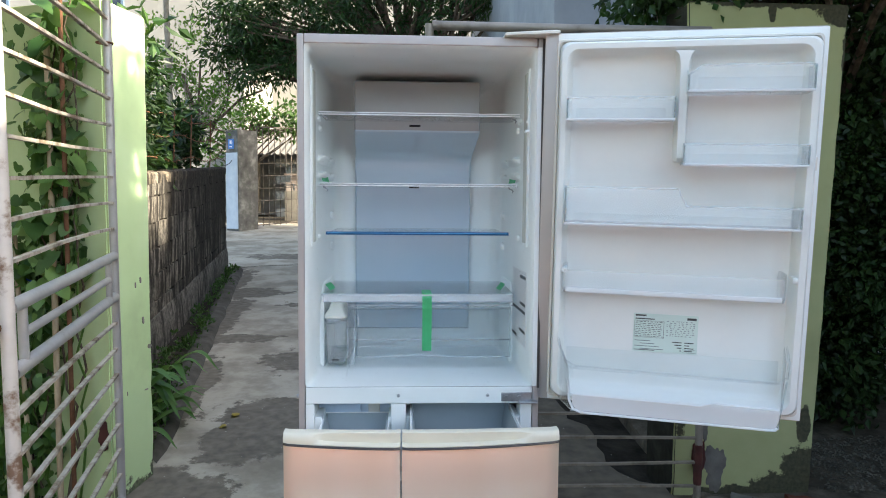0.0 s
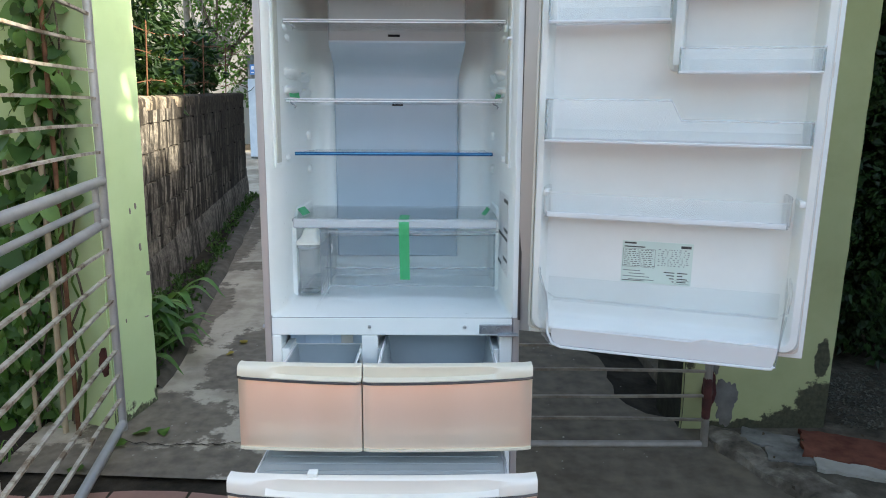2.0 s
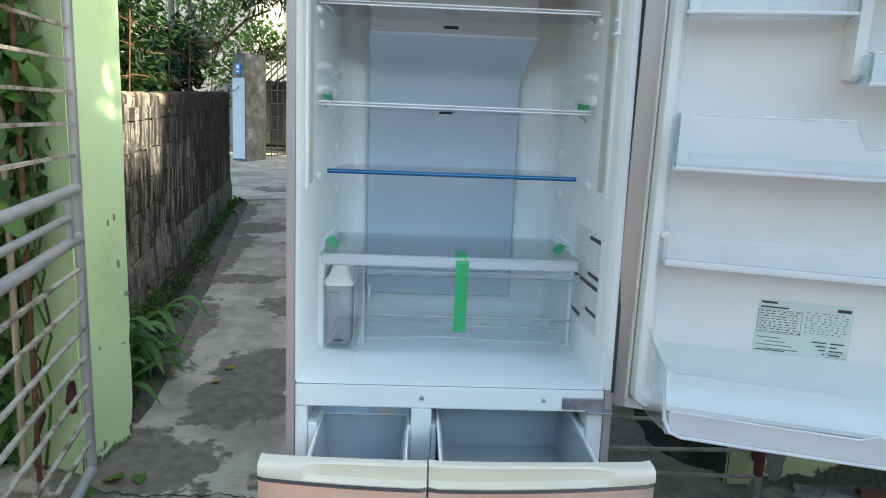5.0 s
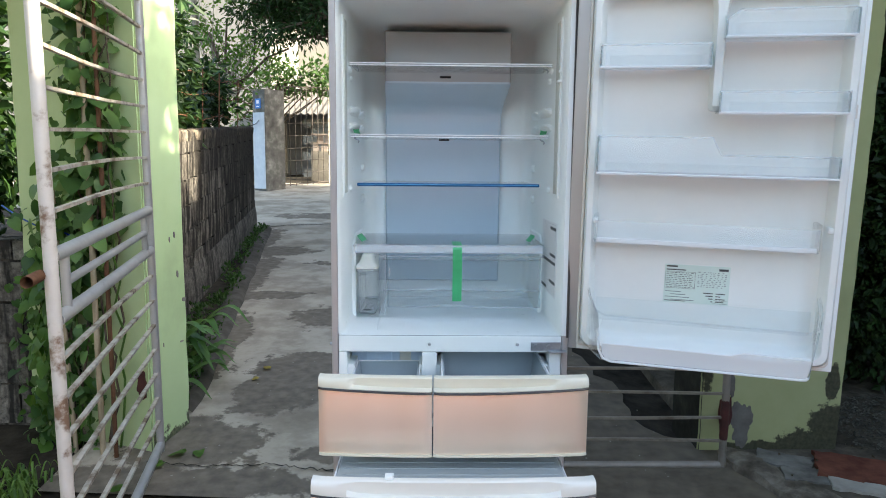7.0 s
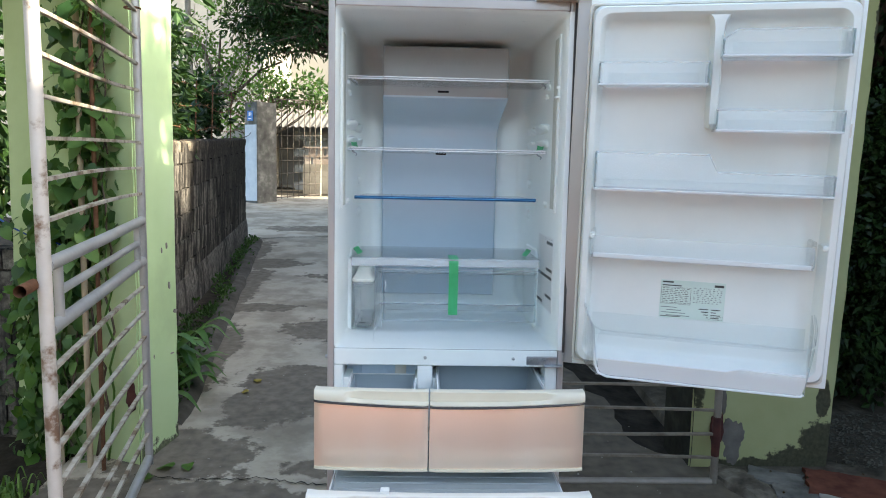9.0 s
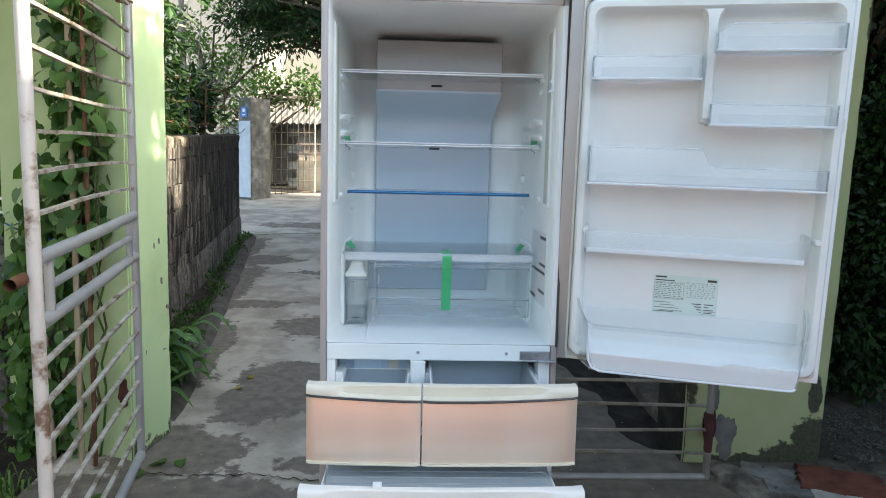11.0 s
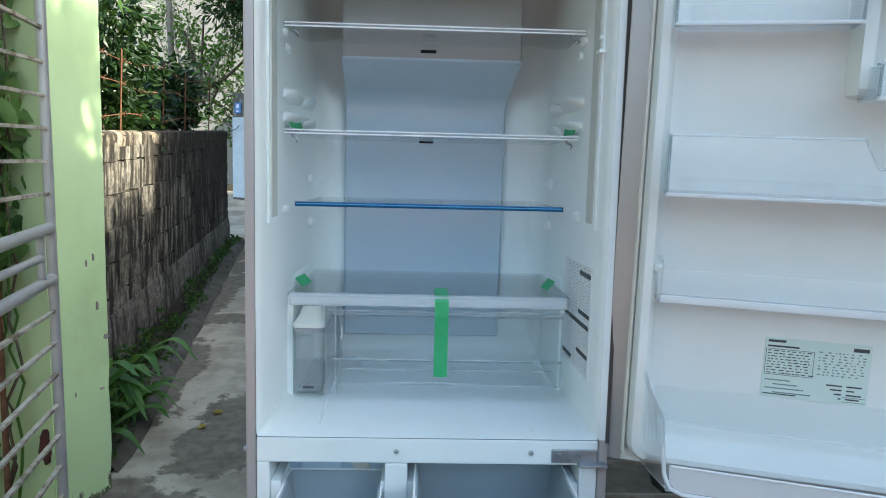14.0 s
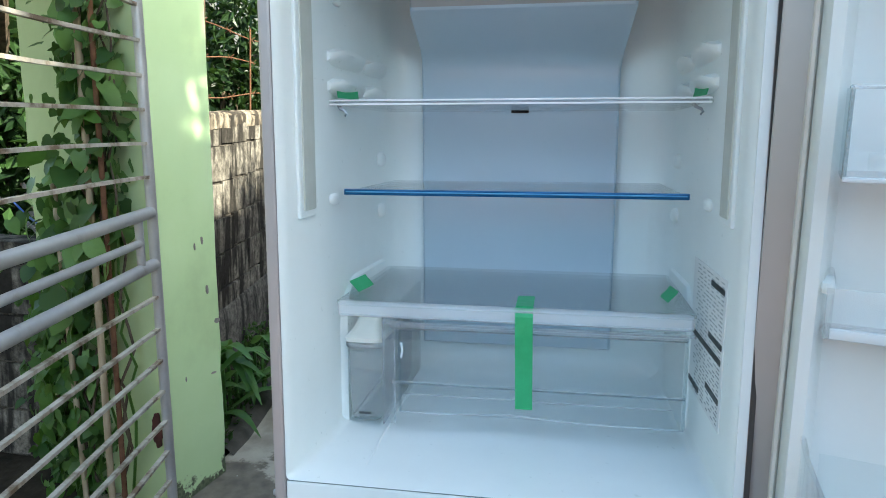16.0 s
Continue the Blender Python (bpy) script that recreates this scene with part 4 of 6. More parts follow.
st = part("warning_sticker", on_side(box(0.5722, 0.5738, 0.060, 0.252, 1.022, 1.219)), STICKER, liner, "white warning sticker with black print")
b = None
for y0, y1, z in ((0.066, 0.137, 1.199), (0.066, 0.137, 1.128), (0.068, 0.240, 1.108), (0.068, 0.140, 1.056), (0.180, 0.248, 1.032)):
    b = box(0.5712, 0.5723, y0, y1, z, z + 0.0075, bm=b)
tagged(part("print", on_side(b), INK, st, "dark print bars"), kind="stuff")
b = None
for k in range(34):
    z = 1.028 + 0.0056 * k
    for a in (0.070, 0.150):
        y = a
        while y < a + 0.070:
            w = rnd.uniform(0.006, 0.018)
            b = box(0.5716, 0.5723, y, min(y + w, a + 0.074), z, z + 0.0013, bm=b)
            y += w + rnd.uniform(0.004, 0.020)
tagged(part("print", on_side(b), GREYINK, st, "faint print lines"), kind="stuff")


# ---- shelves and loose inner fittings ----
def shelf(z, x0, x1, y0, y1, trim, label, lip):
    t = thing("glass_shelf", ((x0 + x1) / 2, y0, z), label, "shelf", "refrigerator shelves")
    part("pane", box(x0 + 0.004, x1 - 0.004, y0 + 0.006, y1, z - 0.005, z - 0.001, 0.0008), GLASS, t, "clear tempered glass")
    b = box(x0, x1, y0 - 0.003, y0 + 0.008, z - 0.0068, z + 0.0018, 0.0012)
    part("front_trim", b, trim, t)
    if lip:
        # white and grey lines paint the reflections along the clear edge
        for dz, dh, mm in ((-0.0066, 0.0026, lip), (-0.0036, 0.0012, STEEL), (-0.0008, 0.0024, lip)):
            part("front_line", box(x0 + 0.002, x1 - 0.002, y0 - 0.0046, y0 - 0.0028, z + dz, z + dz + dh, 0.0005), mm, t, "white line painting the edge's glint" if mm is lip else "grey line between the painted glints")
        for x in (x0 + 0.01, x1 - 0.028):
            part("end_clip", tube([(x + 0.004, y0 + 0.004, z - 0.006), (x + 0.006, y0 + 0.003, z - 0.011), (x + 0.013, y0 + 0.002, z - 0.014), (x + 0.016, y0 + 0.003, z - 0.018), (x + 0.013, y0 + 0.004, z - 0.022)], [0.003, 0.0026, 0.0022, 0.002, 0.0016], 6), STEEL, t, "small dark hook under the edge", True)
    else:
        part("front_line", box(x0 + 0.003, x1 - 0.003, y0 - 0.0042, y0 - 0.0028, z - 0.0028, z - 0.0008, 0.0005), LIGHTBLUE, t, "bright blue line")
    part("rear_trim", box(x0 + 0.004, x1 - 0.004, y1, y1 + 0.006, z - 0.005, z - 0.001, 0.001), CLEAR, t)
    return t


shelf(1.634, 0.029, 0.571, 0.172, 0.332, CLEAR, "clear glass shelf with a clear front edge under the ceiling", EDGEWHITE)
shelf(1.4465, 0.028, 0.5665, 0.176, 0.465, CLEAR, "clear glass shelf with a clear front edge", EDGEWHITE)
shelf(1.3155, 0.048, 0.5435, 0.180, 0.465, BLUE, "clear glass shelf with a metallic blue front edge", None)
cover = thing("crisper_cover", (0.29, 0.16, 1.15), "clear plastic shelf covering the crisper drawer", "shelf", "refrigerator shelves")
part("plate", box(0.037, 0.560, 0.165, 0.468, 1.144, 1.150, 0.002), HAZY, cover, "hazy clear plate")
part("front_rail", box(0.042, 0.556, 0.150, 0.168, 1.128, 1.1515, 0.008, 4), RAIL, cover, "rounded clear front rail", True)
# two thin tubes paint the rail's highlight lines
for z in (1.1325, 1.1465):
    part("rail_edge", tube([(0.045, 0.1505, z), (0.30, 0.150, z), (0.553, 0.1505, z)], 0.0012, 6), MILKY, cover, "milky line painting a highlight on the rail", True)
for k in range(6):
    part("scratch", box(0.085 + 0.012 * k, 0.0856 + 0.012 * k, 0.20 + 0.004 * k, 0.262 - 0.003 * k, 1.1502, 1.1506), FROST, cover, "fine pale moulding line")
part("lower_line", box(0.11, 0.560, 0.160, 0.172, 1.117, 1.120, 0.001), MILKY, cover)
part("tank_guide", box(0.106, 0.108, 0.168, 0.45, 0.955, 1.127, 0.0008), CLEAR, cover)
part("tank_guide", box(0.1085, 0.126, 0.172, 0.174, 0.957, 1.127, 0.0008), CLEAR, cover, "clear upright web")
for x in (0.107, 0.125):
    part("guide_edge", tube([(x, 0.171, 0.956), (x, 0.171, 1.127)], 0.0013, 6), MILKY, cover, "milky upright edge", True)

crisper = thing("crisper_box", (0.33, 0.3, 0.955), "clear plastic crisper box under its cover", "box")
part("front", box(0.130, 0.553, 0.178, 0.184, 0.974, 1.115, 0.003), COVER, crisper, "clear plastic front")
part("front_band", box(0.116, 0.553, 0.1762, 0.1785, 1.0225, 1.0245, 0.0008), MILKY, crisper)
part("front_band", box(0.116, 0.553, 0.1750, 0.1785, 1.1090, 1.1120, 0.001), MILKY, crisper)
part("front_band", box(0.140, 0.535, 0.1768, 0.1785, 1.0035, 1.0045), MILKY, crisper)
# dark lines paint the shade under the two front bands
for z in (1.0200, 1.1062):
    part("front_groove", box(0.118, 0.552, 0.1764, 0.1785, z, z + 0.0018), EDGE, crisper, "thin dark line painting the shade under a band")
part("lower_edge", tube([(0.132 + 0.042 * k, 0.1765, 0.9745 + 0.006 * math.exp(-((k - 4) / 1.6) ** 2)) for k in range(11)], 0.0011, 6), MILKY, crisper, "wavy lower edge", True)
for x in (0.1315, 0.5515):
    part("front_corner", tube([(x, 0.178, 0.976), (x, 0.178, 1.113)], 0.0024, 8), BINEND, crisper, "rounded corner", True)
part("grip", tube([(0.134, 0.176, 1.085), (0.137, 0.174, 1.075), (0.134, 0.176, 1.062)], 0.002, 6), FROST, crisper, "small milky grip", True)

tank = thing("water_tank", (0.072, 0.30, 0.9505), "clear plastic water tank with a white lid", "water tank")


def tank_ring(z, a, y0, y1, r, x0=0.045, x1=0.100):
    """A rounded outline of the tank, drawn in by a."""
    out = []
    for cx, cy, a0 in ((x1 - a - r, y1 - r, 0), (x0 + a + r, y1 - r, 90), (x0 + a + r, y0 + a + r, 180), (x1 - a - r, y0 + a + r, 270)):
        for k in range(5):
            t = radians(a0 + 22.5 * k)
            out.append((cx + r * math.cos(t), cy + r * math.sin(t), z))
    return out


part("body", loft([tank_ring(z, a, 0.186, 0.42, 0.010) for z, a in ((0.9505, 0.009), (0.953, 0.005), (0.966, 0.003), (1.076, 0.0), (1.079, 0.001))], None, True, True), SMOKE, tank, "clear slightly grey tank", True)
part("rim", loft([tank_ring(z, a, 0.184, 0.425, 0.010) for z, a in ((1.0705, -0.001), (1.072, -0.0025), (1.078, -0.0025), (1.0795, -0.001))], None, True, True), MILKY, tank, "milky rim", True)
part("lid", loft([tank_ring(z, a, y0, y1, r) for z, a, y0, y1, r in ((1.080, -0.002, 0.183, 0.42, 0.010), (1.087, -0.003, 0.182, 0.42, 0.010), (1.0905, 0.0, 0.184, 0.41, 0.010), (1.098, 0.006, 0.190, 0.33, 0.010), (1.112, 0.010, 0.204, 0.292, 0.010), (1.116, 0.013, 0.210, 0.285, 0.009), (1.117, 0.018, 0.216, 0.278, 0.007))], None, True, True), LIDCREAM, tank, "white plastic lid", True)
part("foot", loft([tank_ring(z, a, 0.1855, 0.42, 0.010) for z, a in ((0.9505, 0.008), (0.9525, 0.0045), (0.9565, 0.0035))], None, True, False), EDGE, tank, "darker clear foot", True)
part("fill_mark", box(0.062, 0.082, 0.1878, 0.1885, 0.962, 0.9655), INK, tank, "tiny dark print bar")
part("fill_mark", box(0.054, 0.074, 0.1855, 0.1865, 1.064, 1.0655), FAINT, tank, "tiny dark print bar")


def tape(points, side, label):
    """A strip of adhesive tape along points; side is its half width vector."""
    t = bmesh.new()
    sv = Vector(side)
    rows = [(Vector(p) - sv, Vector(p) + sv) for p in points]
    vs = [[t.verts.new(a), t.verts.new(c)] for a, c in rows]
    for r0, r1 in zip(vs, vs[1:]):
        t.faces.new((r0[0], r0[1], r1[1], r1[0]))
    ob = mesh_ob("tape_strip", t, TAPE)
    ob.modifiers.new("thick", "SOLIDIFY").thickness = 0.0006
    return tagged(ob, label, "tape", "green tape strips")


tape([(0.320, 0.235, 1.1522), (0.3205, 0.19, 1.1525), (0.321, 0.162, 1.1532), (0.3212, 0.152, 1.1500), (0.3213, 0.1478, 1.140), (0.3214, 0.1478, 1.128), (0.3215, 0.149, 1.112), (0.3217, 0.155, 1.085), (0.3218, 0.165, 1.04), (0.322, 0.1740, 0.992)], (0.0127, 0, 0), "green masking tape strip over the crisper front")
tape([(0.060, 0.250, 1.1515), (0.056, 0.248, 1.157), (0.049, 0.245, 1.166), (0.047, 0.243, 1.170)], (0.004, 0.030, 0), "short green tape strip on the shelf's corner")
tape([(0.526, 0.250, 1.1515), (0.530, 0.248, 1.157), (0.537, 0.245, 1.166), (0.539, 0.243, 1.171)], (-0.003, 0.022, 0), "short green tape strip on the shelf's corner")
tape([(0.045, 0.22, 1.4515), (0.042, 0.225, 1.460), (0.0405, 0.23, 1.466)], (0.004, 0.04, 0), "short green tape strip on the glass shelf's end")
tape([(0.556, 0.22, 1.4515), (0.559, 0.225, 1.460), (0.560, 0.23, 1.466)], (-0.004, 0.03, 0), "short green tape strip on the glass shelf's end")


# ---- door bins ----
def bin_thing(u0, u1, z0, zl, zr, depth, label, step=None, chamfer=0.0):
    """A clear bin hooked on the door: base, front with its outline, two ends and a rounded rim."""
    t = thing("door_bin", DOOR @ Matrix.Translation(((u0 + u1) / 2, -0.1, z0)), label, "door bin", "clear door bins")
    w = 0.0028
    top = [(u1, zr), (step[1], zr), (step[0], zl), (u0 + chamfer, zl)] if step else [(u1 - chamfer * 0.3, zr), (u0 + chamfer, zl)]
    if chamfer:
        top.append((u0, zl - chamfer * 0.7))
    else:
        top[-1] = (u0, zl)
    front = [(u0, z0), (u1, z0)] + top
    fr = plate([(u, -depth, z) for u, z in front], (0, w, 0))
    part("front", on_door(fr), BINFRONT, t)
    rim = tube([(u, -depth + w / 2, z) for u, z in top], 0.0025, 6)
    part("rim", on_door(rim), MILKY, t, "hazy rim")
    part("base", on_door(dbox(u0, u1, 0.048, depth - w, z0, z0 + w, 0.001)), MILKY, t)
    part("base_edge", on_door(dbox(u0, u1, depth - 0.006, depth + 0.0015, z0 - 0.001, z0 + 0.004, 0.0015)), FROST, t, "milky lower edge")
    for u, z1 in ((u0, zl), (u1 - w, zr)):
        part("end", on_door(plate([(u, -0.050, z0 + w), (u, -depth + w, z0 + w), (u, -depth + w, z1 - 0.004 - (chamfer * 0.7 if u == u0 else 0)), (u, -0.062 - 0.2 * (depth - 0.06), z1), (u, -0.050, z1)], (w, 0, 0))), BINEND, t)
    for u, z1 in ((u0 + w / 2, zl - (chamfer * 0.7 if chamfer else 0)), (u1 - w / 2, zr)):
        part("end_edge", on_door(tube([(u, -depth + w, z0 + 0.002), (u, -depth + w, z1 - 0.002), (u, -depth + 0.02, z1)], 0.0022, 6)), EDGE, t, "darker clear edge", True)
    part("inner_rail", on_door(dbox(u0 + 0.02, u1 - 0.02, depth - 0.012, depth - 0.0095, z0 + 0.004, z0 + (zr - z0) * 0.55, 0.001)), CLEAR, t)
    return t


bin_thing(0.321, 0.573, 1.656, 1.712, 1.712, 0.140, "clear plastic door bin with a rounded corner", None, 0.028)
bin_thing(0.062, 0.299, 1.597, 1.647, 1.647, 0.120, "clear plastic door bin on the hinge side")
bin_thing(0.319, 0.572, 1.498, 1.544, 1.544, 0.140, "clear plastic door bin in the middle of the door")
bin_thing(0.066, 0.567, 1.361, 1.446, 1.408, 0.140, "wide clear plastic door bin with a stepped front", (0.311, 0.331))
FOOT = DOOR @ Matrix.Translation((0.011, 0, -0.013))


def on_foot(bm):
    return placed(bm, FOOT)


ledge_bin = thing("door_shelf", DOOR @ Matrix.Translation((0.30, -0.08, 1.21)), "narrow clear plastic door shelf", "door bin", "clear door bins")
part("front", on_foot(dbox(0.055, 0.540, 0.0925, 0.095, 1.212, 1.262, 0.001)), BINFRONT, ledge_bin)
part("base", on_foot(dbox(0.055, 0.540, 0.046, 0.098, 1.209, 1.213, 0.0015)), MILKY, ledge_bin)
part("lower_rail", on_foot(dbox(0.060, 0.536, 0.093, 0.100, 1.2095, 1.221, 0.003)), FROST, ledge_bin, "milky front rail", True)
for u in (0.052, 0.533):
    part("end", on_foot(dbox(u, u + 0.010, 0.046, 0.098, 1.213, 1.275, 0.004)), CLEAR, ledge_bin, "", True)

big = thing("bottle_bin", DOOR @ Matrix.Translation((0.31, -0.1, 0.94)), "deep clear plastic bottle bin at the door's foot", "door bin", "clear door bins")
w = 0.003
FRONT = [(0.108, 0.9405), (0.524, 0.940), (0.530, 0.944), (0.5345, 0.965), (0.5405, 1.035), (0.541, 1.046), (0.090, 1.050), (0.078, 1.010), (0.084, 0.962), (0.093, 0.946)]
part("front", on_foot(plate([(u, -0.165, z) for u, z in FRONT], (0, w, 0))), CLEAR, big)
part("front_rim", on_foot(tube([(0.043, -0.066, 1.105), (0.052, -0.110, 1.082), (0.070, -0.152, 1.057), (0.092, -0.165, 1.050), (0.30, -0.166, 1.048), (0.525, -0.165, 1.046), (0.546, -0.152, 1.055), (0.557, -0.110, 1.078), (0.561, -0.066, 1.103)], 0.0026, 8)), CLEAR, big, "", True)
part("foot_rim", on_foot(tube([(0.078, -0.158, 1.012), (0.082, -0.166, 0.968), (0.092, -0.166, 0.947), (0.110, -0.166, 0.940), (0.30, -0.166, 0.9395), (0.516, -0.166, 0.9395), (0.526, -0.166, 0.9405), (0.530, -0.166, 0.946)], 0.003, 8)), FROST, big, "milky lower rim", True)
part("end_edge", on_foot(tube([(0.530, -0.166, 0.946), (0.534, -0.165, 0.975), (0.541, -0.163, 1.03), (0.544, -0.158, 1.048)], 0.0018, 8)), BINEND, big, "darker clear edge", True)
for u, d, zb in ((0.045, 0.018, 0.944), (0.5545, -0.0105, 0.944)):
    b = bmesh.new()
    loft([[(u, -0.062, zb), (u, -0.062, 1.103), (u + 0.002, -0.062, 1.103), (u + 0.002, -0.062, zb)], [(u + d * 0.9, -0.11, zb), (u + d * 0.5, -0.11, 1.080), (u + d * 0.5 + 0.002, -0.11, 1.080), (u + d * 0.9 + 0.002, -0.11, zb)], [(u + d * 2.2, -0.163, zb), (u + d * 1.7, -0.163, 1.050), (u + d * 1.7 + 0.002, -0.163, 1.050), (u + d * 2.2 + 0.002, -0.163, zb)]], b, True, True)
    part("end", on_foot(b), CLEAR, big, "", True)
part("back", on_foot(dbox(0.066, 0.545, 0.0635, 0.0655, 1.012, 1.069, 0.0008)), TEALHAZE, big, "hazy inner back")
part("base", on_foot(dbox(0.085, 0.535, 0.046, 0.163, 0.9405, 0.9435, 0.001)), MILKY, big)
part("lower_band", on_foot(plate([(0.100, -0.1662, 0.944), (0.526, -0.1662, 0.943), (0.5315, -0.1662, 0.962), (0.5335, -0.1662, 0.984), (0.395, -0.1662, 0.987), (0.37, -0.1662, 0.979), (0.088, -0.1662, 0.981), (0.090, -0.1662, 0.958)], (0, 0.001, 0))), BAND, big, "hazy lower band")
part("shelf_line", on_foot(tube([(0.09, -0.1675, 0.983), (0.37, -0.1675, 0.981), (0.395, -0.1675, 0.990), (0.53, -0.1675, 0.989)], 0.0016, 6)), FROST, big)

# ---- gate pillars and walls ----
def outline(cx, cz, rx, rz, seed, n=16, rough=0.3):
    """A ragged closed outline in two sizes of raggedness."""
    out = []
    for k in range(n):
        a = 2 * math.pi * k / n
        q = Vector((math.cos(a), math.sin(a), seed * 3.7))
        f = 1 - rough * (0.45 + 0.6 * noise.noise(q * 1.3) + 0.38 * noise.noise(q * 3.3) + 0.16 * noise.noise(q * 8))
        out.append((cx + rx * math.cos(a) * f, cz + rz * math.sin(a) * f))
    return out


def patch(name, parent, at, cx, cz, rx, rz, seed, material, label, lift=0.003, rough=0.45, n=64):
    """An irregular patch of bared plaster or mould on the face whose own x runs along it and y out of it."""
    b = plate([(x, -lift, z) for x, z in outline(cx, cz, rx, rz, seed, n, rough)], (0, lift + 0.002, 0))
    return part(name, placed(b, at), material, parent, label)


def worn_box(x0, x1, y0, y1, z0, z1, step, seed, amount=0.006):
    """A masonry block cut into a grid and worn at its edges."""
    b = box(x0, x1, y0, y1, z0, z1)
    cuts = max(1, int((z1 - z0) / step))
    bmesh.ops.subdivide_edges(b, edges=[e for e in b.edges if abs(e.verts[0].co.z - e.verts[1].co.z) > 0.01], cuts=cuts)
    bmesh.ops.bevel(b, geom=list(b.edges), offset=0.008, segments=2, affect="EDGES")
    for v in b.verts:
        v.co += amount * Vector((noise.noise(v.co * 9 + Vector((seed, 0, 0))), noise.noise(v.co * 9 + Vector((0, seed, 0))), noise.noise(v.co * 5)))
    return b


PL = Matrix(((0.937, 0.349, 0, -1.05), (-0.349, 0.937, 0, 1.35), (0, 0, 1, 0), (0, 0, 0, 1)))  # x along the vine face towards the alley, y into the pillar
PL_SIDE = PL @ pose(0.045, 0, 0, 0, 0, 98.3)
pillar_bm = worn_box(-0.675, 0, 0, 0.31, -0.1, 2.225, 0.12, 3)
for v in pillar_bm.verts:
    v.co.x += 0.045 * (1 - v.co.y / 0.31) if v.co.x > -0.3 else 0
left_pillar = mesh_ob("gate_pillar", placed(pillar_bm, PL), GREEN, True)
# the vine face gets its leaf shade through this duller paint
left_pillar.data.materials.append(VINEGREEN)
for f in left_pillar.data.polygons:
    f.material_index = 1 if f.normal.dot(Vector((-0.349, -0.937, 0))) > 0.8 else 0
tagged(left_pillar, "pale green painted masonry gate pillar with a mossy foot", "gate pillar", "gate pillars", "structure")
for x, z, rx, rz, s in ((0.245, 0.83, 0.007, 0.020, 11), (0.292, 0.70, 0.016, 0.012, 12), (0.19, 1.0, 0.0035, 0.014, 13), (0.23, 1.02, 0.005, 0.017, 14), (0.11, 0.52, 0.003, 0.010, 15), (0.26, 0.50, 0.014, 0.004, 16)):
    patch("plaster_chip", left_pillar, PL_SIDE, x, z, rx, rz, s, PLASTER, "chipped bare plaster", 0.005)

PR = pose(1.49, 1.36, 0)
pillar_bm = worn_box(0, 0.715, 0, 0.35, -0.1, 2.28, 0.12, 8)
for v in pillar_bm.verts:
    v.co.x += max(0, (v.co.x - 0.1) / 0.615) * (0.0355 * v.co.z - 0.068)
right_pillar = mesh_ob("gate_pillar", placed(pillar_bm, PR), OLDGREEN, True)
# faces turned to -x take the near-black material
right_pillar.data.materials.append(NEARBLACK)
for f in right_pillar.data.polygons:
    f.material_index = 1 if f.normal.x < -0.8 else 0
tagged(right_pillar, "pale green painted masonry gate pillar with dark damp stains", "gate pillar", "gate pillars", "structure")
patch("plaster_chip", right_pillar, PR, 0.195, 0.185, 0.066, 0.130, 27, DARKPLASTER, "bare grey plaster patch beside the hinge", 0.004, 0.5, 110)
patch("plaster_chip", right_pillar, PR, 0.140, 0.37, 0.022, 0.08, 28, DARKPLASTER, "bare grey plaster patch beside the hinge", 0.008, 0.5)
patch("rust_stain", right_pillar, PR, 0.118, 0.235, 0.034, 0.105, 29, REDRUST, "red-brown rust round the hinge", 0.013, 0.3)
part("hinge_strap", tube([(1.545, 1.222, 0.23), (1.575, 1.28, 0.232), (1.605, 1.352, 0.232)], [0.018, 0.014, 0.02], 10), REDRUST, right_pillar, "rusty hinge strap", True)
patch("rust_stain", left_pillar, PL, 0.002, 0.36, 0.032, 0.075, 31, REDRUST, "red-brown rust behind the hinge", 0.008, 0.4)


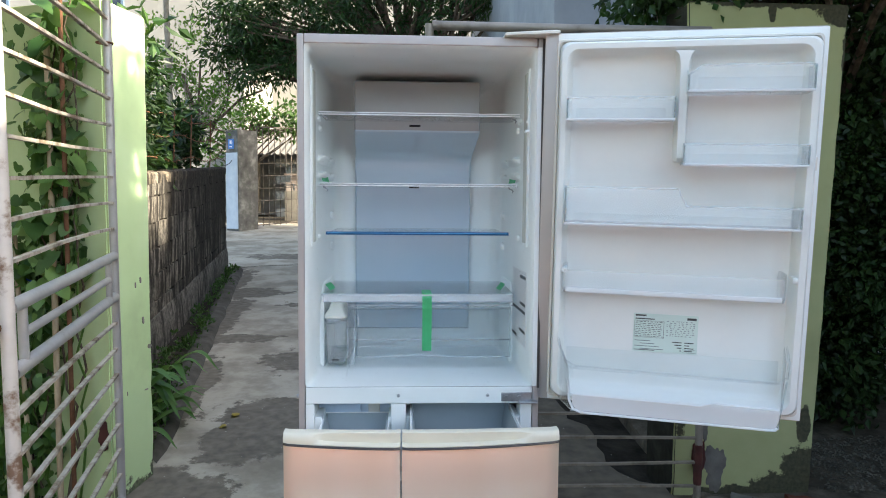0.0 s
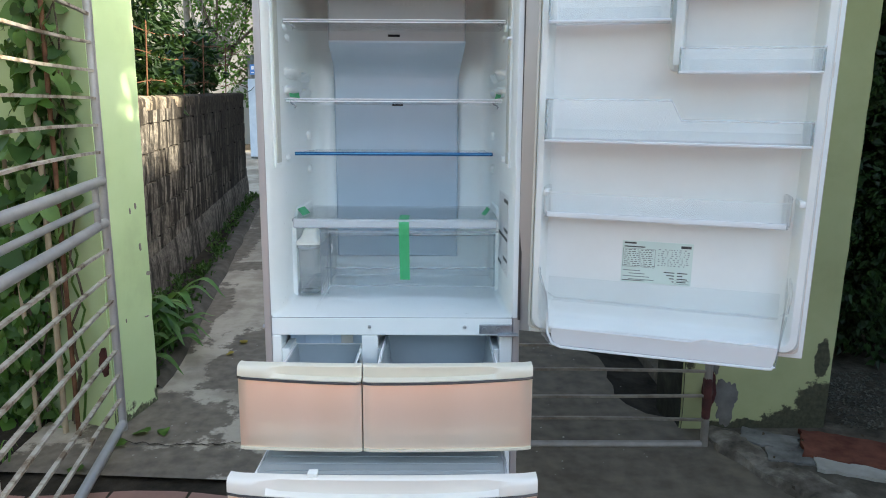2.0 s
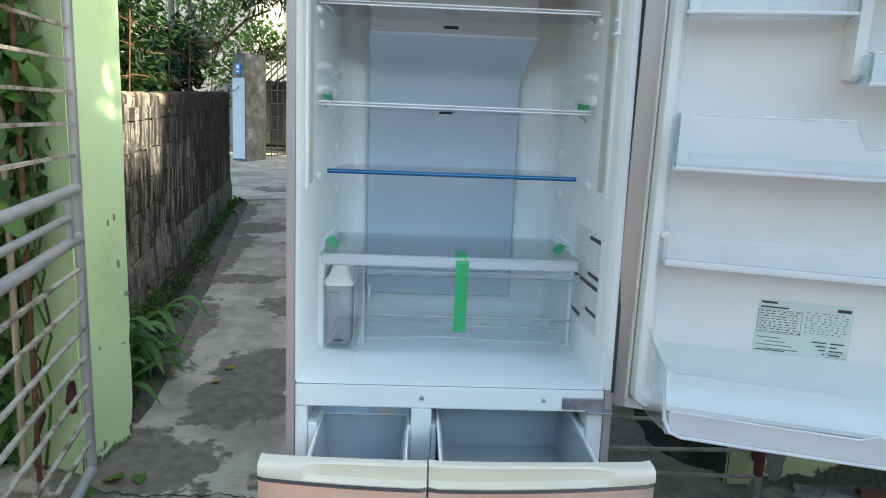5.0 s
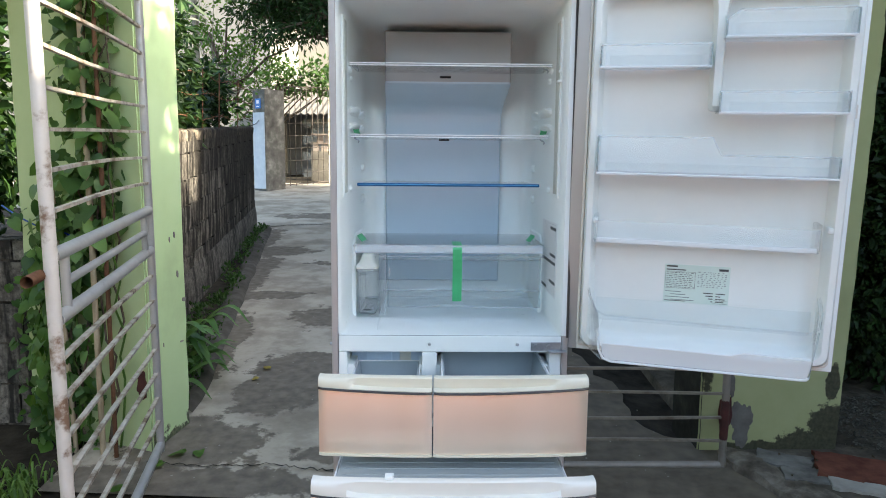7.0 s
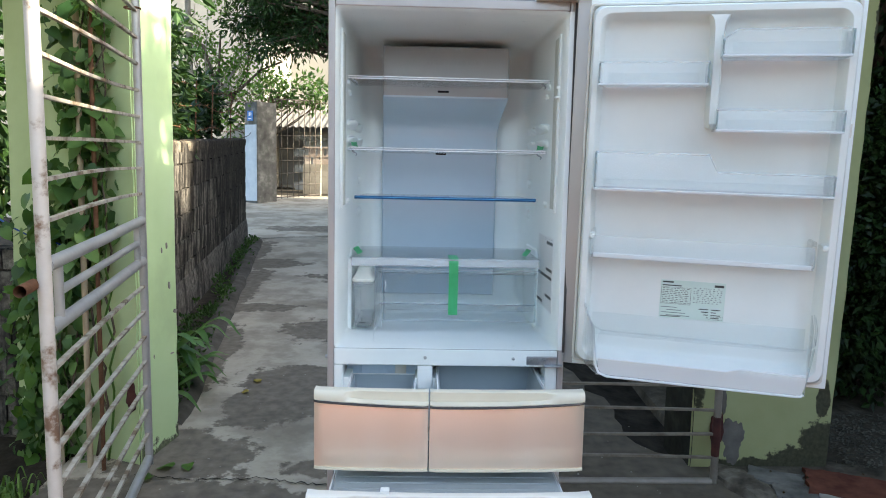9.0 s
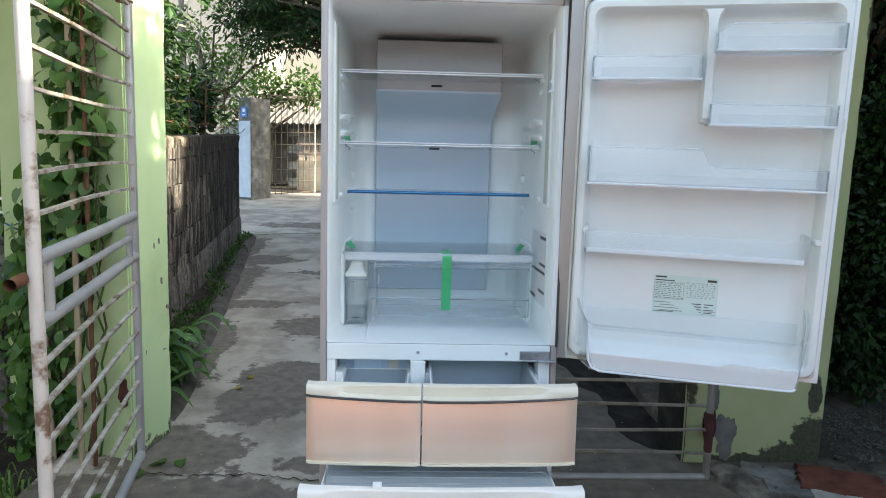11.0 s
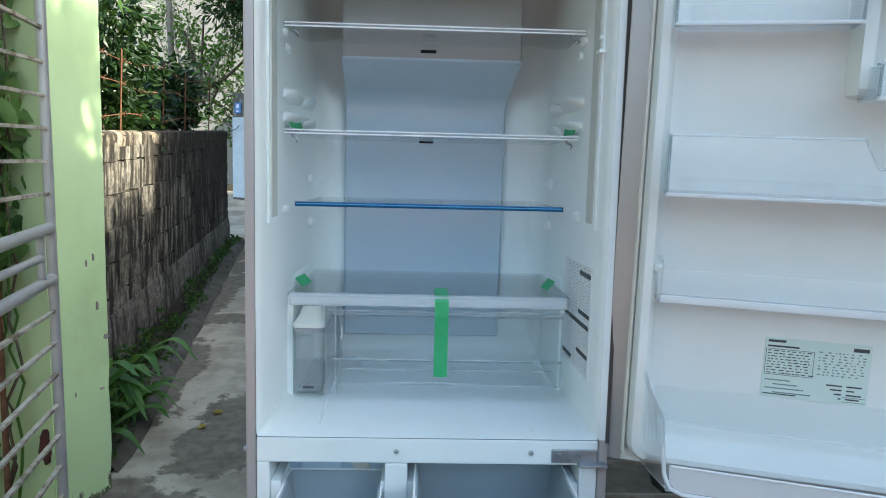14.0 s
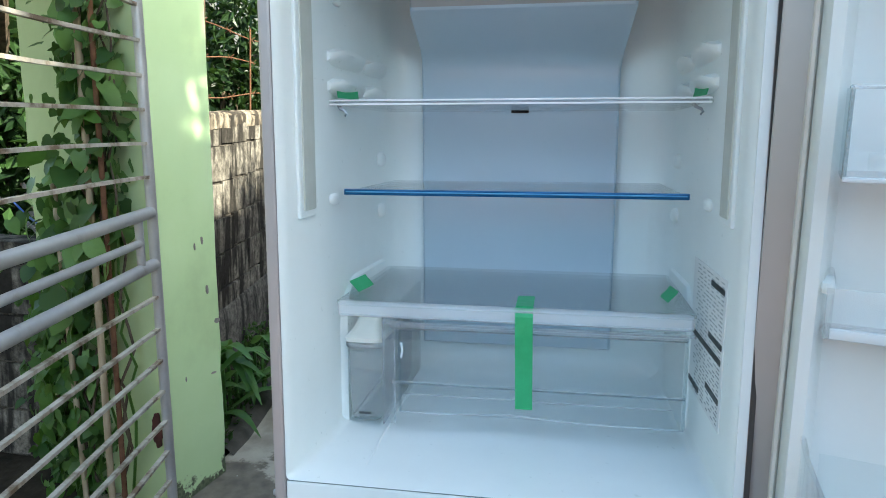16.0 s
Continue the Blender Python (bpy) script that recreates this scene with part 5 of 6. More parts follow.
def gate_leaf(at, label, pipe, post, flat):
    """An iron gate leaf, drawn from its hinge along +x: round frame tubes, a middle band and flat bars."""
    g = thing("gate_leaf", Matrix(), label, "gate", "gate leaves")
    L = 1.19
    part("hinge_post", tube([(0, 0, 0.085), (0, 0, 2.19)], 0.0165, 14), pipe, g, "", True)
    part("latch_post", tube([(L, 0, 0.085), (L, 0, 2.19)], 0.0175, 14), post, g, "whitish post with rust spots", True)
    for z in (2.185, 1.15, 0.982, 0.115):
        part("rail", tube([(0.012, 0, z), (L * 0.5, 0, z - 0.002), (L - 0.012, 0, z)], 0.019, 14), pipe, g, "thick round grey rail", True)
    part("middle_rail", tube([(0.11, 0, 1.066), (L - 0.11, 0, 1.066)], 0.0125, 12), pipe, g, "", True)
    for x in (0.105, L - 0.105):
        part("stub", tube([(x, 0, 0.99), (x, 0, 1.14)], 0.013, 12), pipe, g, "", True)
    rnd = random.Random(6)
    for z in [1.262 + 0.104 * k for k in range(9)] + [0.228 + 0.1075 * k for k in range(7)]:
        b = bmesh.new()
        n = 10
        sag = rnd.uniform(-0.010, 0.014)
        loops = []
        for i in range(n + 1):
            t = i / n
            x, zz = 0.012 + (L - 0.024) * t, z + sag * math.sin(math.pi * t) + 0.0015 * noise.noise(Vector((t * 5, z * 9, 0)))
            loops.append([(x, -0.0075, zz - 0.005), (x, 0.0075, zz - 0.005), (x, 0.0075, zz + 0.005), (x, -0.0075, zz + 0.005)])
        loft(loops, b, True, True)
        part("bar", b, flat, g)
    part("latch_sleeve", tube([(L + 0.005, -0.024, 1.105), (L + 0.10, -0.024, 1.105)], 0.015, 12, caps=False), RUST, g, "rusty latch sleeve", True)
    ring = [(0.0 + 0.03 * math.cos(a), -0.012 - 0.03 * math.sin(a), 2.0) for a in [2 * math.pi * k / 12 for k in range(13)]]
    part("hinge_loop", tube(ring, 0.004, 6), RUST, g, "rusty hinge loop")
    g.matrix_basis = at
    return g


gate_leaf(pose(-0.935, 1.24, 0.012, 0, 1.6, -79.6), "open grey iron gate leaf with weathered flat bars", GALV, POST, BAR)
KNUCKLE = [(0.0004 * (k % 2), 0, 0.235 + 0.018 * k) for k in range(11)]
leaf_b = gate_leaf(pose(1.545, 1.215, -0.070, 0, 0, 180), "closed brownish iron gate leaf behind the refrigerator, its shade put into colour", SHADEPIPE, SHADEPIPE, SHADEBAR)
part("hinge_knuckle", tube(KNUCKLE, [0.0166, 0.0182, 0.0178, 0.0192, 0.0186, 0.0196, 0.0182, 0.0188, 0.0178, 0.0174, 0.0166], 12), REDRUST, leaf_b, "red-brown rusty hinge", True)



# block walls
def block_wall(name, label, start, end, height0, height1, thick, mouldy, seed):
    """A wall of rough blocks with recessed joints, mouldy and dark or not."""
    a, c = Vector(start), Vector(end)
    length = (c - a).length
    way = (c - a).normalized()
    turn = Matrix(((way.x, -way.y, 0, a.x), (way.y, way.x, 0, a.y), (0, 0, 1, 0), (0, 0, 0, 1)))
    core = bmesh.new()
    n = 20
    rows = []
    for i in range(n + 1):
        s = length * i / n
        g = rise(0, (a + way * s).y)
        h = height0 + (height1 - height0) * i / n
        rows.append([(s, 0.014, g - 0.1), (s, thick - 0.014, g - 0.1), (s, thick - 0.014, h - 0.012), (s, 0.014, h - 0.012)])
    loft(rows, core, True, True)
    w = mesh_ob(name, placed(core, turn), MORTAR)
    tagged(w, label, "wall", kind="structure")
    rnd = random.Random(seed)
    shapes = []
    for k in range(6):
        for m in (BLOCK, BLOCKDARK):
            b = box(0, 1, 0, 1, 0, 1)
            bmesh.ops.subdivide_edges(b, edges=list(b.edges), cuts=1, use_grid_fill=True)
            for v in b.verts:
                edge = sum(1 for q in v.co if q < 0.01 or q > 0.99)
                v.co += Vector((rnd.uniform(-1, 1) * 0.006, rnd.uniform(-1, 1) * 0.010, rnd.uniform(-1, 1) * 0.008)) * (0.6 if edge < 2 else 1)
                if edge == 3:
                    v.co = v.co.lerp(Vector((0.5, 0.5, 0.5)), 0.018)
            me = bpy.data.meshes.new("block")
            bmesh.ops.recalc_face_normals(b, faces=b.faces)
            b.to_mesh(me)
            b.free()
            me.materials.append(m)
            shapes.append(me)
    course = 0
    z = 0.0
    top = height0 - rise(0, a.y)
    while z < top - 0.03:
        ch = 0.205 if z + 0.22 < top else top - z
        s = -0.2 - rnd.uniform(0, 0.05) if course % 2 else 0
        while s < length - 0.05:
            bl = min(rnd.uniform(0.38, 0.43), length - s)
            s0 = max(s, 0)
            lift = (height1 - height0 - rise(0, c.y) + rise(0, a.y)) / length * (z / top)
            y0, y1 = (a + way * s0).y, (a + way * (s + bl)).y
            zz = rise(0, y0) + z + lift * s0
            lean = (rise(0, y1) - rise(0, y0)) / (s + bl - s0) + lift
            k = rnd.randrange(6) * 2 + (1 if mouldy else 0)
            out = rnd.uniform(-0.003, 0.002)
            tilt = Matrix(((1, 0, 0, 0), (0, 1, 0, 0), (lean, 0, 1, 0), (0, 0, 0, 1)))
            m = turn @ Matrix.Translation((s0 + 0.004, out, zz + 0.005)) @ tilt @ Matrix.Diagonal((bl - s0 + s - 0.008, thick - 2 * out, ch - 0.012, 1))
            piece("block", shapes[k], m, w)
            s += bl
        z += ch
        course += 1
    return w


wall_west = block_wall("wall_west", "old rough block wall, black mould and painted shade towards its far end", (-1.43, 1.70, 0), (-2.03, 7.35, 0), 1.47, 1.755, 0.16, False, 5)
skirt = bmesh.new()
rows = []
for i in range(25):
    t = i / 24
    x, y = -1.43 - 0.6 * t, 1.70 + 5.65 * t
    g, w = rise(0, y), 0.006 * noise.noise(Vector((y * 2.1, 0, 3)))
    rows.append([(x - 0.05, y, g - 0.1), (x + 0.030 + w, y, g - 0.1), (x + 0.024 + w, y, g + 0.20), (x + 0.010 + w, y, g + 0.285 + 2 * w), (x - 0.05, y, g + 0.30)])
loft(rows, skirt, True, True)
part("plinth", skirt, PLINTH, wall_west, "smooth grey rendered plinth")
coping, last = bmesh.new(), None
for i in range(150):
    t = i / 149
    x, y, z = -1.43 - 0.6 * t, 1.70 + 5.65 * t, 1.47 + 0.285 * t
    ring = []
    for d, h in ((0.004, -0.075), (0.009, -0.03), (0.006, 0.0), (-0.006, 0.010), (-0.05, 0.016), (-0.10, 0.016), (-0.155, 0.005), (-0.165, -0.03)):
        q = Vector((x + d, y, z + h))
        ring.append(coping.verts.new(q + 0.008 * noise.noise_vector(q * 6) + 0.007 * noise.noise_vector(q * 17)))
    if last:
        for k in range(len(ring) - 1):
            coping.faces.new((last[k], ring[k], ring[k + 1], last[k + 1]))
    last = ring
part("coping", coping, CAPPING, wall_west, "rough mortar capping", True)
wall_side = block_wall("wall_side", "dark damp block wall beside the green pillar", (-4.6, 1.75, 0), (-1.60, 1.62, 0), 1.0, 0.985, 0.18, True, 6)
fence = thing("barbed_wire", (-1.8, 4.6, 1.65), "rusty barbed wire strands above the block wall", "wire")
rnd = random.Random(8)
for z in (0.10, 0.30, 0.47):
    pts = []
    for i in range(30):
        y = 1.9 + i * 0.185
        pts.append((-1.49 - 0.105 * (y - 1.9) + rnd.uniform(-0.01, 0.01), y, 1.48 + 0.0504 * (y - 1.7) + z + 0.02 * math.sin(i * 0.7 + z * 9)))
    b = tube(pts, 0.0035, 5)
    for i in range(1, 29, 2):
        p = Vector(pts[i])
        tube([p + Vector((0.02, 0.012, 0.018)), p - Vector((0.02, 0.012, 0.018))], 0.0022, 4, b)
        tube([p + Vector((-0.018, 0.01, 0.02)), p - Vector((-0.018, 0.01, 0.02))], 0.0022, 4, b)
    part("strand", b, RUST, fence)
for y in (2.6, 3.5, 4.55, 5.3, 6.4):
    x, z = -1.49 - 0.105 * (y - 1.9), 1.46 + 0.0504 * (y - 1.7)
    part("stake", tube([(x, y, z - 0.05), (x + 0.015, y + 0.02, z + 0.55)], 0.006, 6), RUST, fence, "thin rusty stake")


# ---- vine on the pillar ----
def on_face(s, out, z):
    return PL @ Vector((-s, -out, z))


def heart_leaf(seed, material):
    """A heart-shaped leaf, folded along its rib, lying in x and y with its stalk at the origin."""
    r = random.Random(seed)
    half = [(0.0, 0.02), (0.24, -0.10), (0.43, 0.10), (0.45, 0.40), (0.27, 0.78), (0.0, 1.12)]
    b = bmesh.new()
    rib = [b.verts.new((0, y, 0.05 * math.sin(y * 2.5) - 0.10 * y * y)) for y in (0.02, 0.22, 0.48, 0.78, 1.08)]
    for sgn in (1, -1):
        rim = [b.verts.new((sgn * x * r.uniform(0.9, 1.08), y, 0.26 * x + 0.06 * r.uniform(-1, 1) - 0.16 * y * y)) for x, y in half[1:5]]
        for q in ((rib[0], rim[0], rim[1], rib[1]), (rib[1], rim[1], rim[2], rib[2]), (rib[2], rim[2], rim[3], rib[3])):
            b.faces.new(q if sgn > 0 else q[::-1])
        b.faces.new((rib[3], rim[3], rib[4]) if sgn > 0 else (rib[4], rim[3], rib[3]))
    me = bpy.data.meshes.new("leaf")
    b.to_mesh(me)
    b.free()
    me.shade_smooth()
    me.materials.append(material)
    return me


def bare(q):
    """Whether a place lies on the part of the pillar that the vine leaves free."""
    s = -(PL.inverted() @ q).x
    return s < (0.20 if q.z < 0.8 else 0.12 if q.z < 1.0 else 0.03) + 0.03 * noise.noise(q * 6)


vine = thing("climbing_vine", on_face(0.2, 0.05, 0.08).to_tuple(), "leafy green climbing vine tied to stakes on the pillar", "vine")
rnd = random.Random(21)
heart = [heart_leaf(k, VINE) for k in range(5)] + [heart_leaf(9, BRIGHT)]
stems = []
for k in range(17):
    s, z = (0.08 + 0.046 * k * rnd.uniform(0.8, 1.1) if k < 9 else rnd.uniform(0.36, 0.54)), 0.08
    pts = []
    goal = rnd.uniform(1.95, 2.35) if k < 6 else rnd.uniform(1.1, 1.7) if k < 9 else rnd.uniform(0.75, 1.15)
    while z < goal:
        pts.append(on_face(s, 0.03 + 0.05 * rnd.random(), z))
        z += rnd.uniform(0.08, 0.13)
        s = min(0.52 - 0.12 * max(0, z - 1) if k < 9 else 0.58 - 0.10 * max(0, z - 1), max(0.05, s + rnd.uniform(-0.045, 0.035)))
    part("stem", tube(pts, [0.0045 * (1 - 0.6 * i / len(pts)) + 0.0012 for i in range(len(pts))], 6), BARK if k % 3 else BRIGHT, vine, "thin twining stem", True)
    stems.append(pts)
for k in range(330):
    pts = stems[rnd.randrange(len(stems))]
    p = pts[rnd.randrange(len(pts))]
    size = rnd.choice((0.06, 0.075, 0.09, 0.10, 0.11)) * rnd.uniform(0.85, 1.15)
    if p.z < 0.75:
        size *= 0.72
    q = Vector(p) + Vector((rnd.gauss(0, 0.035), -abs(rnd.gauss(0.01, 0.04)), rnd.gauss(0, 0.05)))
    if bare(q):
        continue
    tilt = rnd.choice((rnd.uniform(25, 60), rnd.uniform(55, 90), rnd.uniform(70, 105)))
    m = pose(*q, 0, 0, rnd.uniform(-80, 80)) @ pose(0, 0, 0, tilt, rnd.uniform(-30, 30), 0) @ pose(0, 0, 0, 0, 0, 180 + rnd.uniform(-45, 45)) @ Matrix.Diagonal((size * rnd.uniform(0.75, 1), size, size, 1))
    piece("leaf", heart[5 if rnd.random() < (0.5 if p.z < 0.8 else 0.10) else rnd.randrange(5)], m, vine)
more_v, more_f = [], []
for k in range(1700):
    pts = stems[rnd.randrange(len(stems))]
    p = pts[rnd.randrange(len(pts))]
    size = rnd.uniform(0.032, 0.068) * (0.75 if p.z < 0.75 else 1)
    q = Vector(p) + Vector((rnd.gauss(0, 0.07), rnd.gauss(0.0, 0.03), rnd.gauss(0, 0.05)))
    if bare(q) or (q.z < 0.9 and rnd.random() < 0.45):
        continue
    m = pose(*q, 0, 0, rnd.uniform(-80, 80)) @ pose(0, 0, 0, rnd.uniform(20, 110), rnd.uniform(-30, 30), 0) @ pose(0, 0, 0, 0, 0, 180 + rnd.uniform(-50, 50)) @ Matrix.Diagonal((size, size, size, 1))
    src = heart[rnd.randrange(5)]
    o = len(more_v)
    more_v += [(m @ v.co).to_tuple() for v in src.vertices]
    more_f += [[o + i for i in f.vertices] for f in src.polygons]
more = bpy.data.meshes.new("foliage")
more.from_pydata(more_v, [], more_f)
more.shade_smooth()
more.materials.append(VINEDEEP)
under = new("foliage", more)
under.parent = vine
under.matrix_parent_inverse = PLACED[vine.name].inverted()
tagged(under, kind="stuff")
for k in range(24):
    q = on_face(rnd.uniform(-0.02, 0.2), rnd.uniform(-0.1, 0.08), rnd.uniform(2.17, 2.36))
    size = rnd.uniform(0.05, 0.09)
    m = pose(*q, rnd.uniform(20, 110), rnd.uniform(-40, 40), rnd.uniform(-90, 90)) @ Matrix.Diagonal((size, size, size, 1))
    piece("leaf", heart[5 if rnd.random() < 0.5 else rnd.randrange(5)], m, vine)


def stick(name, s, z0, z1, r, material, label, category, lean=0.0, nodes=True):
    b = bmesh.new()
    pts, rad = [], []
    n = 9
    for i in range(n):
        t = i / (n - 1)
        for dz, k in ((-0.006, 1.0), (0, 1.16), (0.006, 1.0)) if nodes else ((0, 1),):
            pts.append(on_face(s + lean * t, 0.095, z0 + (z1 - z0) * t + dz))
            rad.append(r * k)
    ob = mesh_ob(name, tube(pts, rad, 10, b), material, True)
    return tagged(ob, label, category, "vine stakes")


stick("bamboo_stake", 0.15, 0.04, 2.04, 0.0125, BAMBOO, "pale bamboo stake holding the vine", "stake", 0.0)
stick("bamboo_stake", 0.31, 0.03, 1.25, 0.0105, BAMBOO, "pale bamboo stake holding the vine", "stake", 0.05)
stick("rusty_bar", 0.075, 0.04, 2.22, 0.0095, RUST, "rusty iron bar standing against the pillar", "bar", 0.0, False)
cord = mesh_ob("blue_cord", tube([on_face(s, o, z) for s, o, z in ((0.75, 0.03, 1.15), (0.62, 0.05, 1.10), (0.5, 0.07, 1.07), (0.36, 0.09, 1.06), (0.24, 0.08, 1.02), (0.15, 0.066, 1.03), (0.13, 0.03, 1.035), (0.17, 0.02, 1.03))], 0.004, 8), CORD, True)
tagged(cord, "thin blue cord tied round the bamboo stake", "cord")


# ---- strap-leaved plant, weeds, grass, fallen leaves ----
def strap_leaf(b, base, yaw, length, width, lift, droop):
    last = None
    n = 9
    d = Vector((math.cos(yaw), math.sin(yaw), 0))
    side = Vector((-d.y, d.x, 0))
    for i in range(n + 1):
        t = i / n
        p = Vector(base) + d * length * t * (1 - 0.2 * t) + Vector((0, 0, lift * math.sin(min(1, t * 1.15) * 2.2) * length - droop * t * t * length))
        w = width * math.sin(math.pi * min(1, 0.12 + 0.88 * t) ** 0.8) + 0.002
        ring = [b.verts.new(p + side * w + Vector((0, 0, 0.3 * w))), b.verts.new(p), b.verts.new(p - side * w + Vector((0, 0, 0.3 * w)))]
        if last:
            b.faces.new((last[0], ring[0], ring[1], last[1]))
            b.faces.new((last[1], ring[1], ring[2], last[2]))
        last = ring
    return b


plant = thing("strap_plant", (-1.13, 2.1, rise(0, 2.1)), "lush strap-leaved plant at the foot of the wall", "plant")
rnd = random.Random(3)
for k in range(26):
    y = 1.80 + 0.62 * rnd.random()
    high = k % 2
    base = (-1.16 + rnd.uniform(-0.07, 0.07), y, rise(0, y) + (rnd.uniform(0.16, 0.30) if high else rnd.uniform(0.02, 0.14)))
    b = strap_leaf(bmesh.new(), base, radians(rnd.uniform(-75, 35)), rnd.uniform(0.30, 0.42) if high else rnd.uniform(0.22, 0.34), rnd.uniform(0.027, 0.037), rnd.uniform(0.22, 0.42), rnd.uniform(0.0, 0.45))
    part("stalk", tube([(base[0], base[1], rise(0, y)), base], 0.008, 6), STRAP, plant)
    part("leaf", b, STRAP, plant, "", True)


def leaf_cloud(name, centres, count, length, width, material, seed, spread=0.12, droop=0.3, up=0.0):
    """Many small folded leaves in clumps round the given centres, as one mesh."""
    r = np.random.default_rng(seed)
    c = np.asarray(centres, float)
    idx = r.integers(0, len(c), count)
    d = r.normal(size=(count, 3))
    d /= np.linalg.norm(d, axis=1)[:, None]
    p = c[idx] + d * (spread * r.random(count) ** 0.5)[:, None]
    way = d + r.normal(size=(count, 3)) * 0.5
    way[:, 2] += up - droop
    way /= np.linalg.norm(way, axis=1)[:, None]
    side = np.cross(way, r.normal(size=(count, 3)))
    side /= np.linalg.norm(side, axis=1)[:, None]
    nor = np.cross(side, way)
    ln = (length * r.uniform(0.6, 1.25, count))[:, None]
    wd = (width * r.uniform(0.7, 1.2, count))[:, None]
    base, mid, tip = p, p + way * ln * 0.45 - nor * wd * 0.25, p + way * ln - nor * wd * 0.35
    lft, rgt = p + way * ln * 0.42 + side * wd + nor * wd * 0.3, p + way * ln * 0.42 - side * wd + nor * wd * 0.3
    v = np.stack([base, lft, tip, rgt, mid], 1).reshape(-1, 3)
    o = np.arange(count)[:, None] * 5
    f = np.concatenate([o + [0, 1, 4], o + [1, 2, 4], o + [2, 3, 4], o + [3, 0, 4]], 1).reshape(-1, 3)
    me = bpy.data.meshes.new(name)
    me.from_pydata(v.tolist(), [], f.tolist())
    me.materials.append(material)
    ob = new(name, me)
    PLACED[ob.name] = Matrix()
    return ob


rnd = random.Random(14)
spots = []
for k in range(150):
    y = rnd.uniform(1.8, 7.2) if k > 40 else rnd.uniform(1.7, 3.2)
    x0, x1 = -1.40 - 0.105 * (y - 1.7), path_left(y) - 0.06
    spots.append((rnd.uniform(x0 + 0.04, x1), y, rise(0, y) + rnd.uniform(0.01, 0.07)))
tagged(leaf_cloud("weeds", spots, 2200, 0.036, 0.013, GARDEN, 31, 0.06, -0.2, 0.4), "low green weeds along the foot of the wall", "weeds", kind="stuff")
spots = [(rnd.uniform(-1.95, -1.34), rnd.uniform(0.2, 1.1), 0.02) for k in range(80)]
grass = bmesh.new()
for x, y, z in spots:
    for j in range(11):
        strap_leaf(grass, (x + rnd.gauss(0, 0.03), y + rnd.gauss(0, 0.03), rise(x, y) - 0.01), rnd.uniform(0, 6.28), rnd.uniform(0.04, 0.11), 0.0028, rnd.uniform(0.8, 1.5), 0.3)
tagged(mesh_ob("grass", grass, GRASS), "short bright green grass beside the gate", "grass", kind="stuff")
for x, y, yaw, s, m in ((-0.72, 2.35, 30, 0.055, YELLOW), (-0.86, 1.30, 80, 0.075, BRIGHT), (-0.80, 1.33, 200, 0.06, BRIGHT), (-0.92, 1.22, 140, 0.065, BRIGHT), (-0.74, 2.2, 120, 0.04, YELLOW), (-1.02, 0.98, 10, 0.07, BRIGHT)):
    ob = new("fallen_leaf", heart_leaf(int(yaw), m))
    ob.matrix_basis = pose(x, y, rise(x, y) + 0.016, rnd.uniform(-8, 8), rnd.uniform(-8, 8), yaw) @ Matrix.Diagonal((s, s, s, 1))
    tagged(ob, "small fallen leaf lying on the concrete", "leaf", "fallen leaves")
r = np.random.default_rng(5)


def pebbles(name, count, box_x, box_y, size, base, material, seed, keep=lambda x, y: True):
    q = random.Random(seed)
    b_v, b_f = [], []
    for k in range(count):
        x, y, s = q.uniform(*box_x), q.uniform(*box_y), q.uniform(*size)
        if not keep(x, y):
            continue
        o = len(b_v)
        for a in range(6):
            t = a * math.pi / 3 + q.uniform(-0.3, 0.3)
            b_v.append((x + s * math.cos(t) * q.uniform(0.7, 1.1), y + s * math.sin(t) * q.uniform(0.7, 1.1), base(x, y) + s * 0.1 * q.uniform(-1, 1)))
        b_v.append((x + s * 0.2 * q.uniform(-1, 1), y, base(x, y) + s * q.uniform(0.4, 0.7)))
        b_f += [(o + a, o + (a + 1) % 6, o + 6) for a in range(6)]
    me = bpy.data.meshes.new(name)
    me.from_pydata(b_v, [], b_f)
    me.materials.append(material)
    ob = new(name, me)
    PLACED[ob.name] = Matrix()
    return ob


tagged(pebbles("grit", 420, (-1.0, 1.35), (0.95, 5.0), (0.002, 0.006), lambda x, y: rise(x, y) + 0.007, PALESTONE, 2), "scattered pale grit on the concrete", "gravel", kind="stuff")

# ---- raised bed beside the closed gate leaf ----
def bed_z(x, y):
    return 0.058 + 0.05 * max(0, x - 2.2) + 0.04 * max(0, y - 1.2)


bed = bmesh.new()
edge = [(1.59, 1.36), (1.595, 1.16), (1.645, 1.06), (1.73, 0.90), (1.86, 0.62), (2.05, 0.25), (2.3, -0.3)]
lines = []
for i, (x, y) in enumerate(edge):
    j = 0.012 * noise.noise(Vector((i * 3.1, 0, 0)))
    lines.append([bed.verts.new(p) for p in ((x + j, y, -0.05), (x + 0.01 - j, y + 0.01, 0.03), (x + 0.035, y + 0.02, 0.052), (x + 0.16, y + 0.06, 0.058), (x + 0.55, y + 0.15, bed_z(x + 0.55, y)), (x + 1.1, y + 0.25, bed_z(x + 1.1, y)), (x + 2.6, y + 0.4, bed_z(x + 2.6, y)))])
lines.insert(0, [bed.verts.new((x, 4.0, 0.25)) for x in (1.53, 1.54, 1.56, 1.7, 2.1, 2.6, 4.1)])
for l0, l1 in zip(lines, lines[1:]):
    for k in range(6):
        bed.faces.new((l0[k], l0[k + 1], l1[k + 1], l1[k]))
raised = mesh_ob("raised_bed", bed, BEDSOIL, True)
tagged(raised, "low raised bed of dark earth with a broken concrete edge", "bed", kind="structure")
rnd = random.Random(9)
line = []
